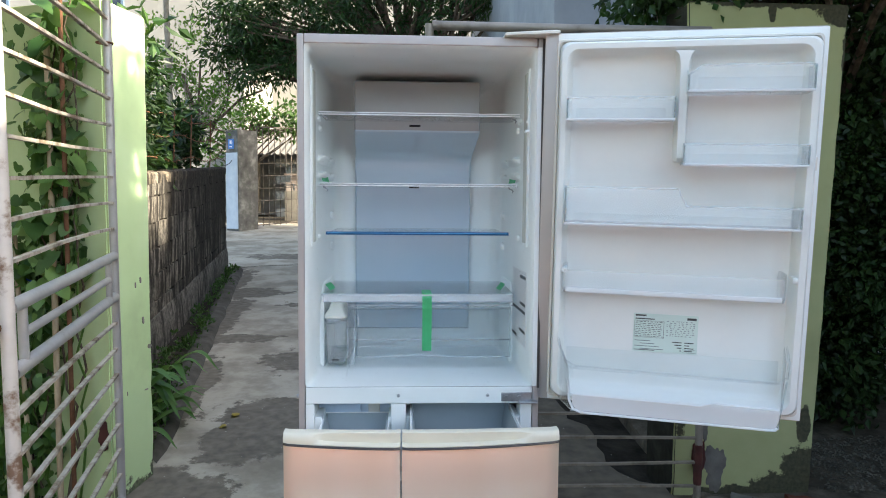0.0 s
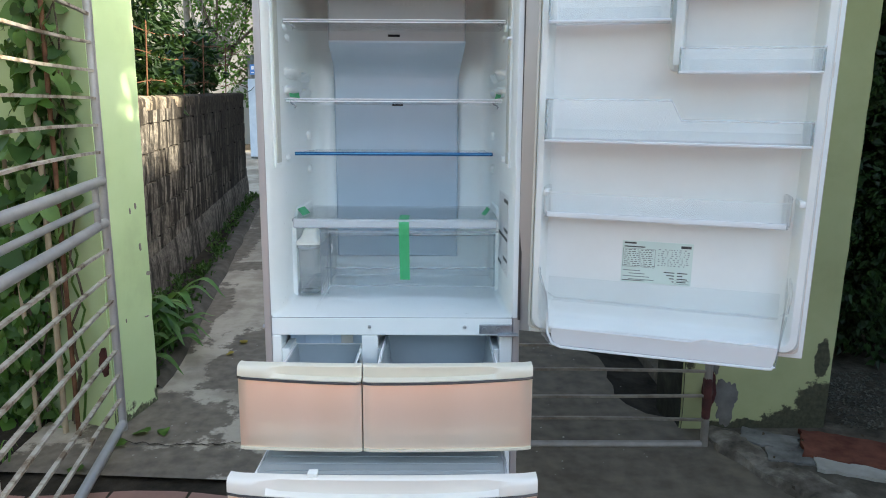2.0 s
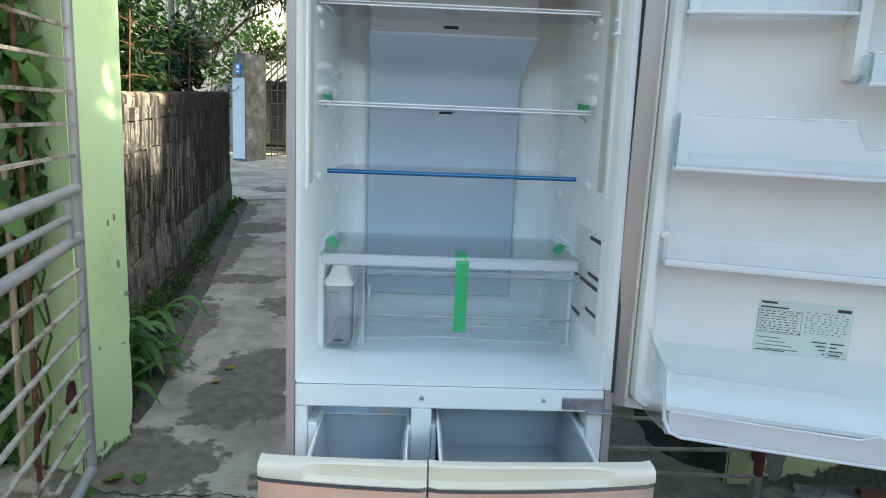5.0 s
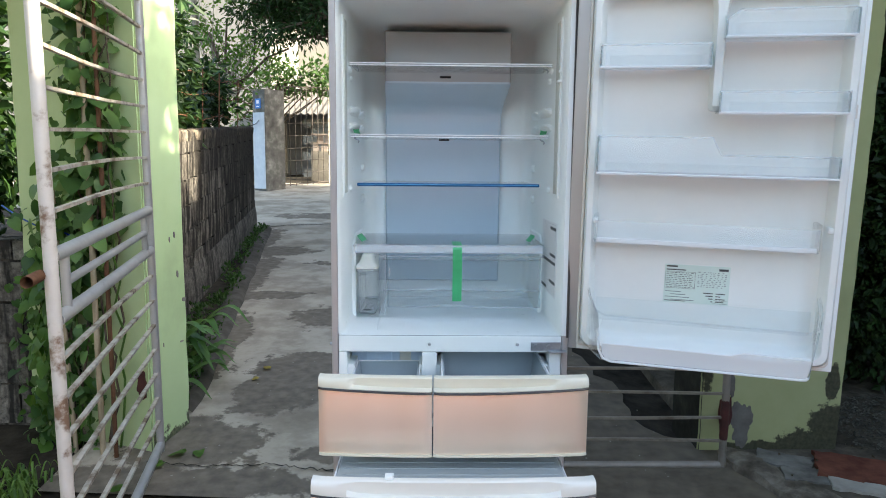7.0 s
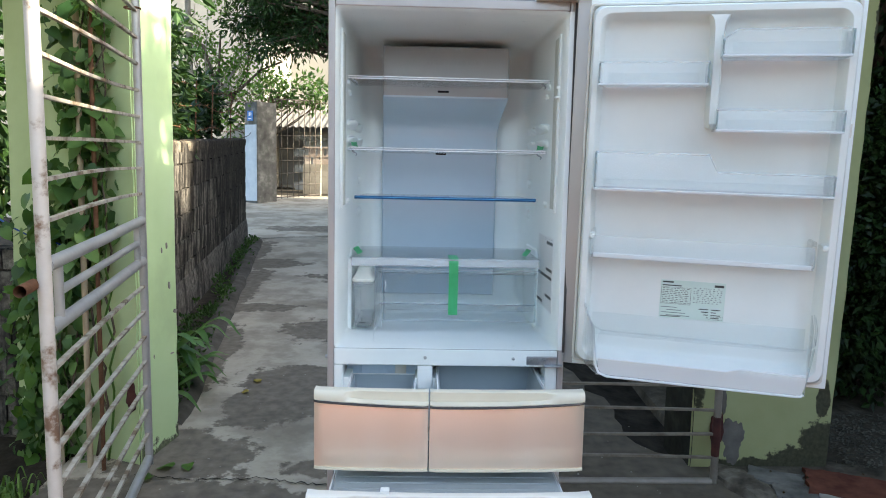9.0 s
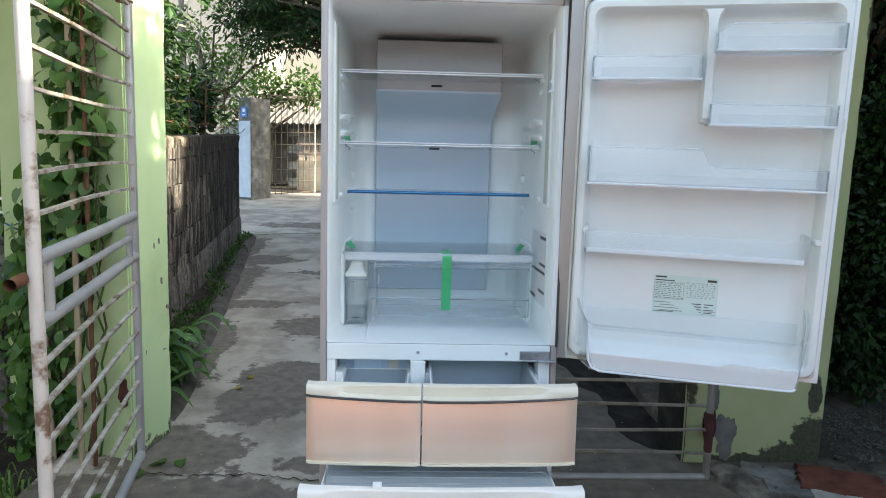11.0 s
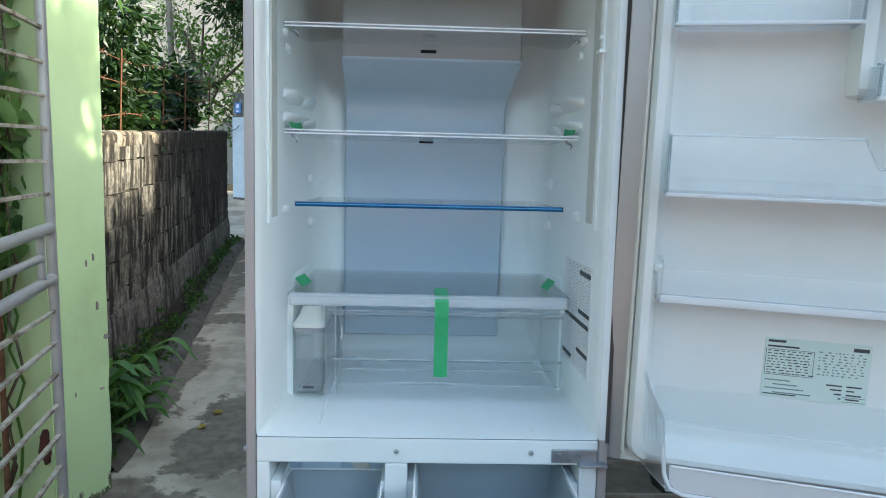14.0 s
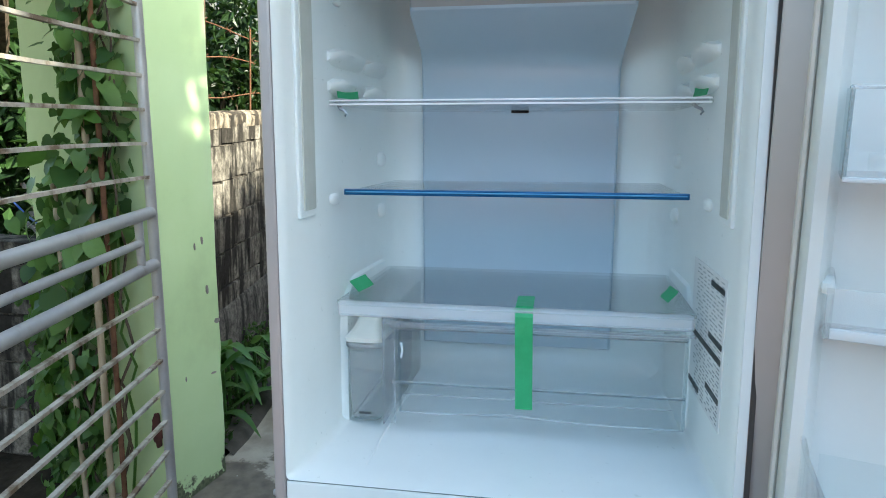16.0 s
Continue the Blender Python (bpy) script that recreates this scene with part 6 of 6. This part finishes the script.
for (x0, y0), (x1, y1) in zip(edge, edge[1:]):
    n = max(2, int(math.hypot(x1 - x0, y1 - y0) / 0.03))
    line += [Vector((x0 + (x1 - x0) * k / n, y0 + (y1 - y0) * k / n, 0)) for k in range(n)]
kerb_bm, last = bmesh.new(), None
for i, p in enumerate(line):
    way = (line[min(i + 3, len(line) - 1)] - line[max(i - 3, 0)]).normalized()
    side = Vector((-way.y, way.x, 0))
    ring = []
    for d, z in ((-0.020, -0.03), (-0.022, 0.01), (-0.012, 0.035), (-0.004, 0.056), (0.022, 0.067), (0.06, 0.069), (0.10, 0.067), (0.135, 0.060), (0.15, 0.03)):
        q = p + side * d + Vector((0, 0, z))
        q += 0.020 * noise.noise_vector(q * 7) + 0.010 * noise.noise_vector(q * 21) if z > 0 else Vector((0, 0, 0))
        ring.append(kerb_bm.verts.new(q))
    if last:
        for k in range(len(ring) - 1):
            kerb_bm.faces.new((last[k], ring[k], ring[k + 1], last[k + 1]))
    last = ring
part("edge_kerb", kerb_bm, MOSSYEDGE, raised, "broken mossy concrete edge", True)


def slab(name, x, y, yaw, lx, ly, h, material, label, seed):
    """A thin broken slab with a chipped outline."""
    q = random.Random(seed)
    pts = []
    for x0, y0, x1, y1 in ((-1, -1, 1, -1), (1, -1, 1, 1), (1, 1, -1, 1), (-1, 1, -1, -1)):
        n = max(3, int((lx if y0 == y1 else ly) / 0.035))
        for k in range(n):
            t = (k + q.uniform(-0.2, 0.2)) / n
            pts.append((lx / 2 * (x0 + (x1 - x0) * t) + q.gauss(0, 0.006), ly / 2 * (y0 + (y1 - y0) * t) + q.gauss(0, 0.006)))
    b = plate([(a, c, 0) for a, c in pts], (0, 0, h))
    for v in b.verts:
        v.co.z += 0.004 * noise.noise(v.co * 12 + Vector((seed, 0, 0)))
    ob = mesh_ob(name, placed(b, pose(x, y, bed_z(x, y) - 0.004, q.uniform(-1.5, 1.5), q.uniform(-1.5, 1.5), yaw)), material)
    tagged(ob, label, "stone slab", "loose slabs on the bed")


slab("red_slab", 2.10, 1.12, -24, 0.34, 0.26, 0.022, REDBRICK, "worn red brick slab lying on the raised bed", 1)
slab("pale_slab", 2.06, 0.93, -26, 0.34, 0.10, 0.020, PALESTONE, "pale stone slab lying on the raised bed", 2)
slab("red_slab", 2.44, 0.98, -20, 0.30, 0.22, 0.03, REDBRICK, "worn red brick slab lying on the raised bed", 3)
slab("grey_slab", 1.83, 1.23, -28, 0.22, 0.15, 0.012, BLUESTONE, "cracked grey stone slab lying on the raised bed", 4)
slab("grey_slab", 1.86, 1.08, -20, 0.20, 0.14, 0.012, BLUESTONE, "cracked grey stone slab lying on the raised bed", 5)
slab("pale_slab", 2.68, 1.43, 20, 0.13, 0.1, 0.05, PALESTONE, "broken pale stone lying on the gravel", 6)
tagged(pebbles("gravel", 9000, (1.75, 3.4), (0.3, 1.9), (0.004, 0.012), lambda x, y: bed_z(x, y) + (0.004 if x < 2.1 else 0.02), STONE, 4, lambda x, y: x > 2.22 and y > 1.30 - 0.12 * (x - 2.2) or x > 2.75), "loose grey gravel beside the pillar", "gravel", kind="stuff")
litter = [(rnd.uniform(1.70, 3.0), rnd.uniform(0.4, 1.34), 0.078) for k in range(50)]
tagged(leaf_cloud("litter", litter, 90, 0.022, 0.006, DEADLEAF, 8, 0.1, 0.8), "dead leaves strewn over the raised bed", "litter", kind="stuff")

# ---- trees and shrubs ----
def tree(name, label, trunk, radius, crowns, material, leaf, width, seed, droop=0.4, bark=None, twigs=10, spread=0.2, category="tree"):
    """A tapered trunk along points, limbs to clumps of leaves in the given ellipsoids (centre, radii, clumps, leaves)."""
    t = thing(name, trunk[0], label, category)
    rnd = random.Random(seed)
    n = len(trunk)
    bark = bark or BARK
    part("trunk", tube(trunk, [radius * (1 - 0.55 * i / (n - 1)) for i in range(n)], 9), bark, t, "", True)
    for ci, (centre, radii, clumps, leaves) in enumerate(crowns):
        cs = []
        for k in range(clumps):
            d = Vector((rnd.gauss(0, 1), rnd.gauss(0, 1), rnd.gauss(0, 1))).normalized() * (rnd.random() ** 0.4)
            cs.append((centre[0] + d.x * radii[0], centre[1] + d.y * radii[1], centre[2] + d.z * radii[2]))
        crown = leaf_cloud("crown", cs, leaves, leaf, width, material, seed * 10 + ci, spread, droop)
        crown.parent = t
        crown.matrix_parent_inverse = PLACED[t.name].inverted()
        tagged(crown, kind="stuff")
        if not twigs:
            continue
        b = bmesh.new()
        for k in range(min(twigs, clumps)):
            s = Vector(trunk[-1 if k % 3 else -2])
            e = Vector(cs[k])
            mid = s.lerp(e, 0.5) + Vector((rnd.uniform(-0.15, 0.15), rnd.uniform(-0.15, 0.15), rnd.uniform(-0.1, 0.2)))
            tube([s, s.lerp(mid, 0.5) + Vector((0, 0, 0.06)), mid, mid.lerp(e, 0.6), e], [radius * 0.4, radius * 0.3, radius * 0.22, radius * 0.14, radius * 0.06], 6, b)
        part("limb_work", b, bark, t, "", True)
    return t


tree("mango_tree", "tall dark mango tree with drooping narrow leaves over the alley", [(0.9, 9.6, 0.6), (0.85, 9.55, 1.6), (0.6, 9.4, 2.6), (0.2, 9.2, 3.4)], 0.13,
     [((-1.15, 9.0, 4.4), (1.9, 1.0, 1.1), 74, 7000), ((0.9, 9.2, 4.5), (1.8, 1.3, 1.2), 80, 7500), ((-2.15, 8.8, 3.6), (0.7, 0.5, 0.55), 26, 1900), ((-1.6, 9.0, 3.5), (0.95, 0.5, 0.5), 34, 2300), ((-0.3, 9.0, 6.0), (3.4, 1.8, 1.3), 110, 6000)], MANGO, 0.125, 0.0175, 3, 0.6, spread=0.25, twigs=24)
sparse = tree("sparse_tree", "thin crooked tree with sparse small leaves", [(-2.95, 9.0, 0.55), (-2.98, 9.0, 1.4), (-3.0, 9.0, 2.1), (-2.86, 9.0, 2.3)], 0.035,
     [((-2.6, 9.0, 2.75), (0.65, 0.4, 0.45), 45, 700), ((-3.1, 9.3, 3.3), (0.7, 0.5, 0.9), 60, 1500), ((-2.9, 9.0, 2.3), (0.5, 0.4, 0.35), 30, 420)], BRIGHT, 0.075, 0.020, 4, 0.1, PALEBARK, 18, 0.16)
for line in (((-2.86, 9.0, 2.3), (-2.72, 9.0, 2.15), (-2.60, 9.02, 2.45), (-2.40, 9.0, 2.8), (-2.36, 9.0, 3.3)), ((-3.0, 9.0, 2.1), (-2.82, 9.0, 2.4), (-2.84, 9.05, 2.75), (-2.78, 9.0, 3.4)), ((-2.82, 9.0, 2.38), (-2.52, 9.0, 2.55), (-2.2, 9.0, 2.85), (-1.88, 9.0, 2.98)), ((-2.60, 9.0, 2.45), (-2.9, 9.0, 2.75), (-3.05, 9.0, 3.2))):
    part("limb", tube(line, [0.026 - 0.004 * i for i in range(len(line))], 7), BARK, sparse, "", True)
tree("garden_tree", "small bright green tree behind the far gate", [(-3.2, 13.4, 0.9), (-3.18, 13.3, 1.8), (-3.0, 13.1, 2.6)], 0.05,
     [((-2.95, 13.0, 2.9), (0.6, 0.5, 0.4), 26, 420), ((-2.1, 13.0, 3.05), (0.9, 0.5, 0.4), 36, 420), ((-3.5, 13.0, 2.35), (0.45, 0.4, 0.45), 24, 260)], GARDEN, 0.13, 0.034, 5, 0.1, twigs=14)
tree("dark_shrub", "dense dark shrub behind the block wall", [(-2.45, 6.0, 0.35), (-2.42, 6.0, 1.2), (-2.4, 6.0, 1.8)], 0.04,
     [((-2.40, 6.0, 1.95), (0.34, 0.45, 0.45), 44, 1900), ((-2.3, 5.0, 1.75), (0.26, 0.5, 0.26), 24, 700)], SHADESHRUB, 0.12, 0.03, 6, 0.2, category="shrub")
tree("broad_shrub", "shrub with broad bright leaves behind the pillar", [(-1.75, 3.0, 0.15), (-1.72, 3.0, 1.2), (-1.65, 2.95, 2.2)], 0.025,
     [((-1.55, 3.1, 2.55), (0.26, 0.35, 0.20), 12, 60)], GARDEN, 0.15, 0.030, 7, 0.2, twigs=0, category="shrub")
tree("wild_shrub", "dense dark green shrub behind the wall's near end", [(-2.0, 3.7, 0.2), (-1.98, 3.7, 1.2), (-1.95, 3.75, 1.9)], 0.03,
     [((-1.95, 3.8, 2.1), (0.34, 0.6, 0.45), 60, 1500)], SHADESHRUB, 0.085, 0.020, 17, 0.2, twigs=0, category="shrub")
tree("leafy_shrub", "dense leafy shrub behind the block wall", [(-2.2, 4.0, 0.25), (-2.2, 4.0, 1.2), (-2.1, 4.0, 1.7)], 0.04,
     [((-2.1, 4.0, 1.80), (0.35, 0.7, 0.38), 50, 1500)], SHADESHRUB, 0.10, 0.025, 8, 0.2, category="shrub")
# The high and overhead crowns are unseen, added to dapple and block sun
tree("hanging_tree", "dark overhanging tree beside the pillar, with unseen sun-blocking crowns", [(3.0, 2.8, 0.1), (2.95, 2.8, 1.5), (2.85, 2.7, 2.6)], 0.09,
     [((2.75, 2.2, 1.3), (0.6, 0.6, 1.05), 260, 30000), ((2.8, 2.1, 2.9), (0.8, 0.9, 0.95), 150, 11000), ((3.35, 0.25, 4.87), (0.4, 0.55, 0.32), 110, 9000), ((3.4, 2.75, 4.50), (0.35, 0.6, 0.10), 60, 2600), ((3.4, 3.60, 4.92), (0.3, 0.30, 0.34), 60, 4500), ((1.75, 2.2, 2.85), (0.35, 0.8, 0.2), 50, 3000), ((2.0, 0.85, 2.9), (0.7, 1.1, 0.3), 130, 9500), ((1.50, 1.62, 2.43), (0.25, 0.25, 0.15), 26, 1500)], MANGO, 0.055, 0.021, 9, 0.5, twigs=14)
tree("dark_bush", "dark bush in the shade behind the gate", [(2.3, 2.9, 0.0), (2.3, 2.9, 0.5), (2.25, 2.9, 0.9)], 0.04,
     [((2.15, 2.7, 0.55), (0.6, 0.5, 0.6), 70, 2600)], MANGO, 0.10, 0.026, 10, 0.3, category="bush")
# Its two crowns at z 2.8 are unseen, added to shade the vine face
tree("side_tree", "dark leafy tree beyond the low wall, with unseen shading crowns", [(-3.3, 3.3, 0.0), (-3.2, 3.2, 1.2), (-3.0, 3.1, 2.2)], 0.08,
     [((-2.9, 2.7, 1.7), (0.8, 0.6, 0.9), 110, 4200), ((-1.75, 1.0, 2.8), (0.9, 0.75, 0.26), 80, 3000), ((-1.75, 0.4, 2.8), (0.8, 0.8, 0.28), 60, 1700)], MANGO, 0.13, 0.03, 12, 0.4, twigs=12)
palm = thing("palm_trunk", (-3.36, 9.0, 0.55), "slim pale ringed palm trunk", "palm")
pts, rad = [], []
for i in range(60):
    z = 0.55 + i * 0.12
    pts.append((-3.26 + 0.03 * math.sin(z * 0.8), 9.0, z))
    rad.append(0.046 - 0.0003 * i + (0.004 if i % 2 else 0))
part("trunk", tube(pts, rad, 12), PALEBARK, palm, "", True)
b = bmesh.new()
for k in range(9):
    strap_leaf(b, (-3.36, 9.0, 7.6), k * 0.7, 1.8, 0.14, 0.45, 0.5)
part("fronds", b, SHRUB, palm)

# ---- buildings ----
# Added wall: its height and end set the sun's edge, its paleness bounces light
wall_east = mesh_ob("wall_east", box(3.45, 3.65, -3.0, 3.85, -0.1, 4.6, 0.01), PALEBOUNCE)
tagged(wall_east, "unseen pale wall added to block the sun and bounce light", "wall", kind="structure")
# Added out of view to cut sky light from low in the south
wall_south = mesh_ob("wall_south", box(-4.1, 6.5, -7.3, -7.1, -0.1, 2.7, 0.01), DARKWALL)
tagged(wall_south, "unseen dark wall added to block the low southern sky", "wall", kind="structure")
# Added out of view to keep light off the pillar's vine face
wall_left = mesh_ob("wall_left", box(-4.3, -4.1, -5.0, 1.5, -0.1, 4.6, 0.01), DARKWALL)
tagged(wall_left, "unseen dark wall added to cut sky light from the left", "wall", kind="structure")
house_grey = thing("grey_house", (2.8, 7.0, 0), "grey rendered house beyond the closed gate leaf", "house")
# extended unseen to y 11.25 so the alley and far pillar stay shaded
part("wall", box(1.42, 4.6, 3.9, 11.25, -0.1, 6.2, 0.01), GREYWALL, house_grey)
part("eave", box(1.35, 4.7, 3.8, 11.35, 6.2, 6.32, 0.01), ROOFTILE, house_grey)
sign = thing("wall_sign", (2.1, 3.89, 2.9), "small red and white sign on the grey wall", "sign")
part("board", box(2.03, 2.16, 3.88, 3.898, 2.76, 3.0), PAPERWHITE, sign)
part("band", box(2.04, 2.15, 3.875, 3.881, 2.79, 2.85), SIGNRED, sign, "red band")
part("band", box(2.04, 2.15, 3.875, 3.881, 2.90, 2.935), SIGNRED, sign, "red band")


def house(name, label, x0, x1, y0, y1, z1, material, windows):
    h = thing(name, ((x0 + x1) / 2, (y0 + y1) / 2, 0.9), label, "house")
    part("wall", box(x0, x1, y0, y1, 0.5, z1, 0.02), material, h)
    part("roof_edge", box(x0 - 0.2, x1 + 0.2, y0 - 0.25, y1, z1, z1 + 0.25, 0.02), ROOFTILE, h)
    for wx, wz, ww, wh in windows:
        wd = part("window", box(wx - ww / 2, wx + ww / 2, y0 - 0.03, y0 + 0.02, wz - wh / 2, wz + wh / 2), PANE, h)
        for a, c, d, e in ((-ww / 2 - 0.06, -ww / 2, -wh / 2, wh / 2), (ww / 2, ww / 2 + 0.06, -wh / 2, wh / 2), (-0.025, 0.025, -wh / 2, wh / 2), (-ww / 2 - 0.06, ww / 2 + 0.06, wh / 2, wh / 2 + 0.06), (-ww / 2 - 0.06, ww / 2 + 0.06, -wh / 2 - 0.06, -wh / 2)):
            part("frame", box(wx + a, wx + c, y0 - 0.06, y0 + 0.01, wz + d, wz + e), WINDOWBLUE, wd, "blue-grey window frame")
    return h


house("pale_house", "tall pale rendered house with a blue-framed window", -12.5, -3.6, 15.5, 20, 9.5, PALEWALL, [(-6.9, 6.2, 0.95, 1.6), (-9.5, 6.2, 0.95, 1.6)])
house("cream_house", "pale cream rendered house far behind the trees", -4.2, 7.0, 19.0, 24, 8.0, PALEWALL, [(2.0, 5.2, 1.2, 1.5)])

# shed, low wall and gate at the alley's far end
shed = thing("shed", (-1.0, 15.8, 0.93), "open shed with a corrugated grey roof", "shed")
b = bmesh.new()
rows = []
for i in range(321):
    x = -4.0 + 6.0 * i / 320
    dz = 0.018 * math.sin(i * math.pi / 4)
    rows.append([(x, 14.7, 2.36 + dz), (x, 17.4, 3.15 + dz), (x, 17.4, 3.17 + dz), (x, 14.7, 2.38 + dz)])
part("roof", loft(rows, b, True, True), ROOFTILE, shed, "corrugated grey roof")
part("back_wall", box(-4.0, 2.0, 17.2, 17.4, 0.8, 3.1), GREYWALL, shed)
for x in (-3.8, -1.8, 0.2, 1.8):
    part("post", tube([(x, 15.0, 0.85), (x, 15.0, 2.45)], 0.045, 8), BARK, shed)
white_block = box(-0.2, 0.2, -0.1, 0.1, 0, 0.19, 0.006)
wb_me = bpy.data.meshes.new("block")
white_block.to_mesh(wb_me)
white_block.free()
wb_me.materials.append(PALEWALL)
stack = thing("block_stack", (-1.7, 15.2, 0.93), "stack of pale building blocks in the shed", "blocks")
for k in range(7):
    for i in range(5):
        if (k, i) not in ((6, 4), (6, 3), (5, 4)):
            piece("block", wb_me, pose(-2.6 + 0.41 * i + 0.2 * (k % 2), 15.2, 0.925 + 0.195 * k, 0, 0, 0), stack)
low_wall = mesh_ob("low_wall", worn_box(-2.35, 1.4, 13.55, 13.75, 0.6, 1.52, 0.15, 4), TANWALL)
tagged(low_wall, "low stained plaster garden wall in sun", "wall", kind="structure")
screen = thing("brick_screen", (-0.5, 13.65, 1.52), "open brick screen on top of the low wall", "screen")
bk = box(-0.07, 0.07, -0.05, 0.05, 0, 0.15, 0.004)
bk_me = bpy.data.meshes.new("brick")
bk.to_mesh(bk_me)
bk.free()
bk_me.materials.append(PALEBRICK)
for row in range(2):
    for i in range(19):
        piece("brick", bk_me, pose(-2.26 + 0.19 * i + 0.095 * row, 13.65, 1.522 + row * 0.186), screen)
part("course", box(-2.35, 1.4, 13.59, 13.71, 1.673, 1.706), PALEBRICK, screen, "flat pale brick course")
part("course", box(-2.35, 1.4, 13.57, 13.73, 1.86, 1.895), PALEBRICK, screen, "flat pale brick course")

FP = pose(-2.816, 11.397, 0, 0, 0, 56)
far_pillar = mesh_ob("far_pillar", placed(worn_box(0, 0.49, 0, 0.32, 0.6, 2.62, 0.2, 6), FP), OLDPILLAR, True)
tagged(far_pillar, "weathered grey gate pillar with a whitewashed face", "gate pillar", kind="structure")
part("whitewash", placed(box(-0.0075, 0.0, 0.012, 0.315, 0.80, 2.20), FP), WHITEWASH, far_pillar, "pale blue whitewashed face")
hp = part("number_plate", placed(box(-0.018, -0.008, 0.09, 0.24, 2.27, 2.45, 0.002), FP), PLATEBLUE, far_pillar, "small blue enamel plate")
part("plate_bars", placed(box(-0.0195, -0.017, 0.13, 0.145, 2.36, 2.42, bm=box(-0.0195, -0.017, 0.155, 0.195, 2.36, 2.42, bm=box(-0.0195, -0.017, 0.13, 0.20, 2.30, 2.315))), FP), PAPERWHITE, hp, "plain white bars")
part("bell_wire", placed(tube([(-0.01, 0.15, 2.06), (-0.03, 0.2, 2.0), (-0.03, 0.3, 1.97), (-0.01, 0.42, 1.96)], 0.006, 5), FP), BLACK, far_pillar)
far_gate = thing("far_gate", (-2.1, 12.2, 0.8), "old iron bar gate standing ajar at the alley's end", "gate")
a, c = Vector((-2.60, 11.98, 0)), Vector((-1.85, 12.75, 0))
for k in range(9):
    p = a.lerp(c, k / 8)
    g = rise(0, p.y)
    part("bar", tube([(p.x, p.y, g + 0.03), (p.x, p.y, g + 1.95)], 0.008 if k % 8 else 0.017, 6), DARKIRON if k < 8 else BAR, far_gate)
for z in (0.06, 0.28, 0.52, 0.76, 1.0, 1.24, 1.93):
    part("rail", tube([a + Vector((0, 0, rise(0, a.y) + z)), c + Vector((0, 0, rise(0, c.y) + z))], 0.011 if z in (0.06, 1.93) else 0.006, 6), DARKIRON, far_gate)

# ---- red tiled forecourt ----
court = mesh_ob("forecourt", box(-1.45, 1.70, -6.1, 1.02, -0.06, -0.006), PLASTER)
tagged(court, "red tiled forecourt with pale mortar joints", "pavement", kind="structure")
tl = box(-0.146, 0.146, -0.146, 0.146, 0, 0.011, 0.003, 1)
tile_me = bpy.data.meshes.new("tile")
tl.to_mesh(tile_me)
tl.free()
tile_me.materials.append(REDTILE)
for i in range(10):
    for j in range(23):
        if i < 6 or j > 2:
            piece("tile", tile_me, pose(-1.285 + 0.3 * i, 0.845 - 0.3 * j, -0.009), court)
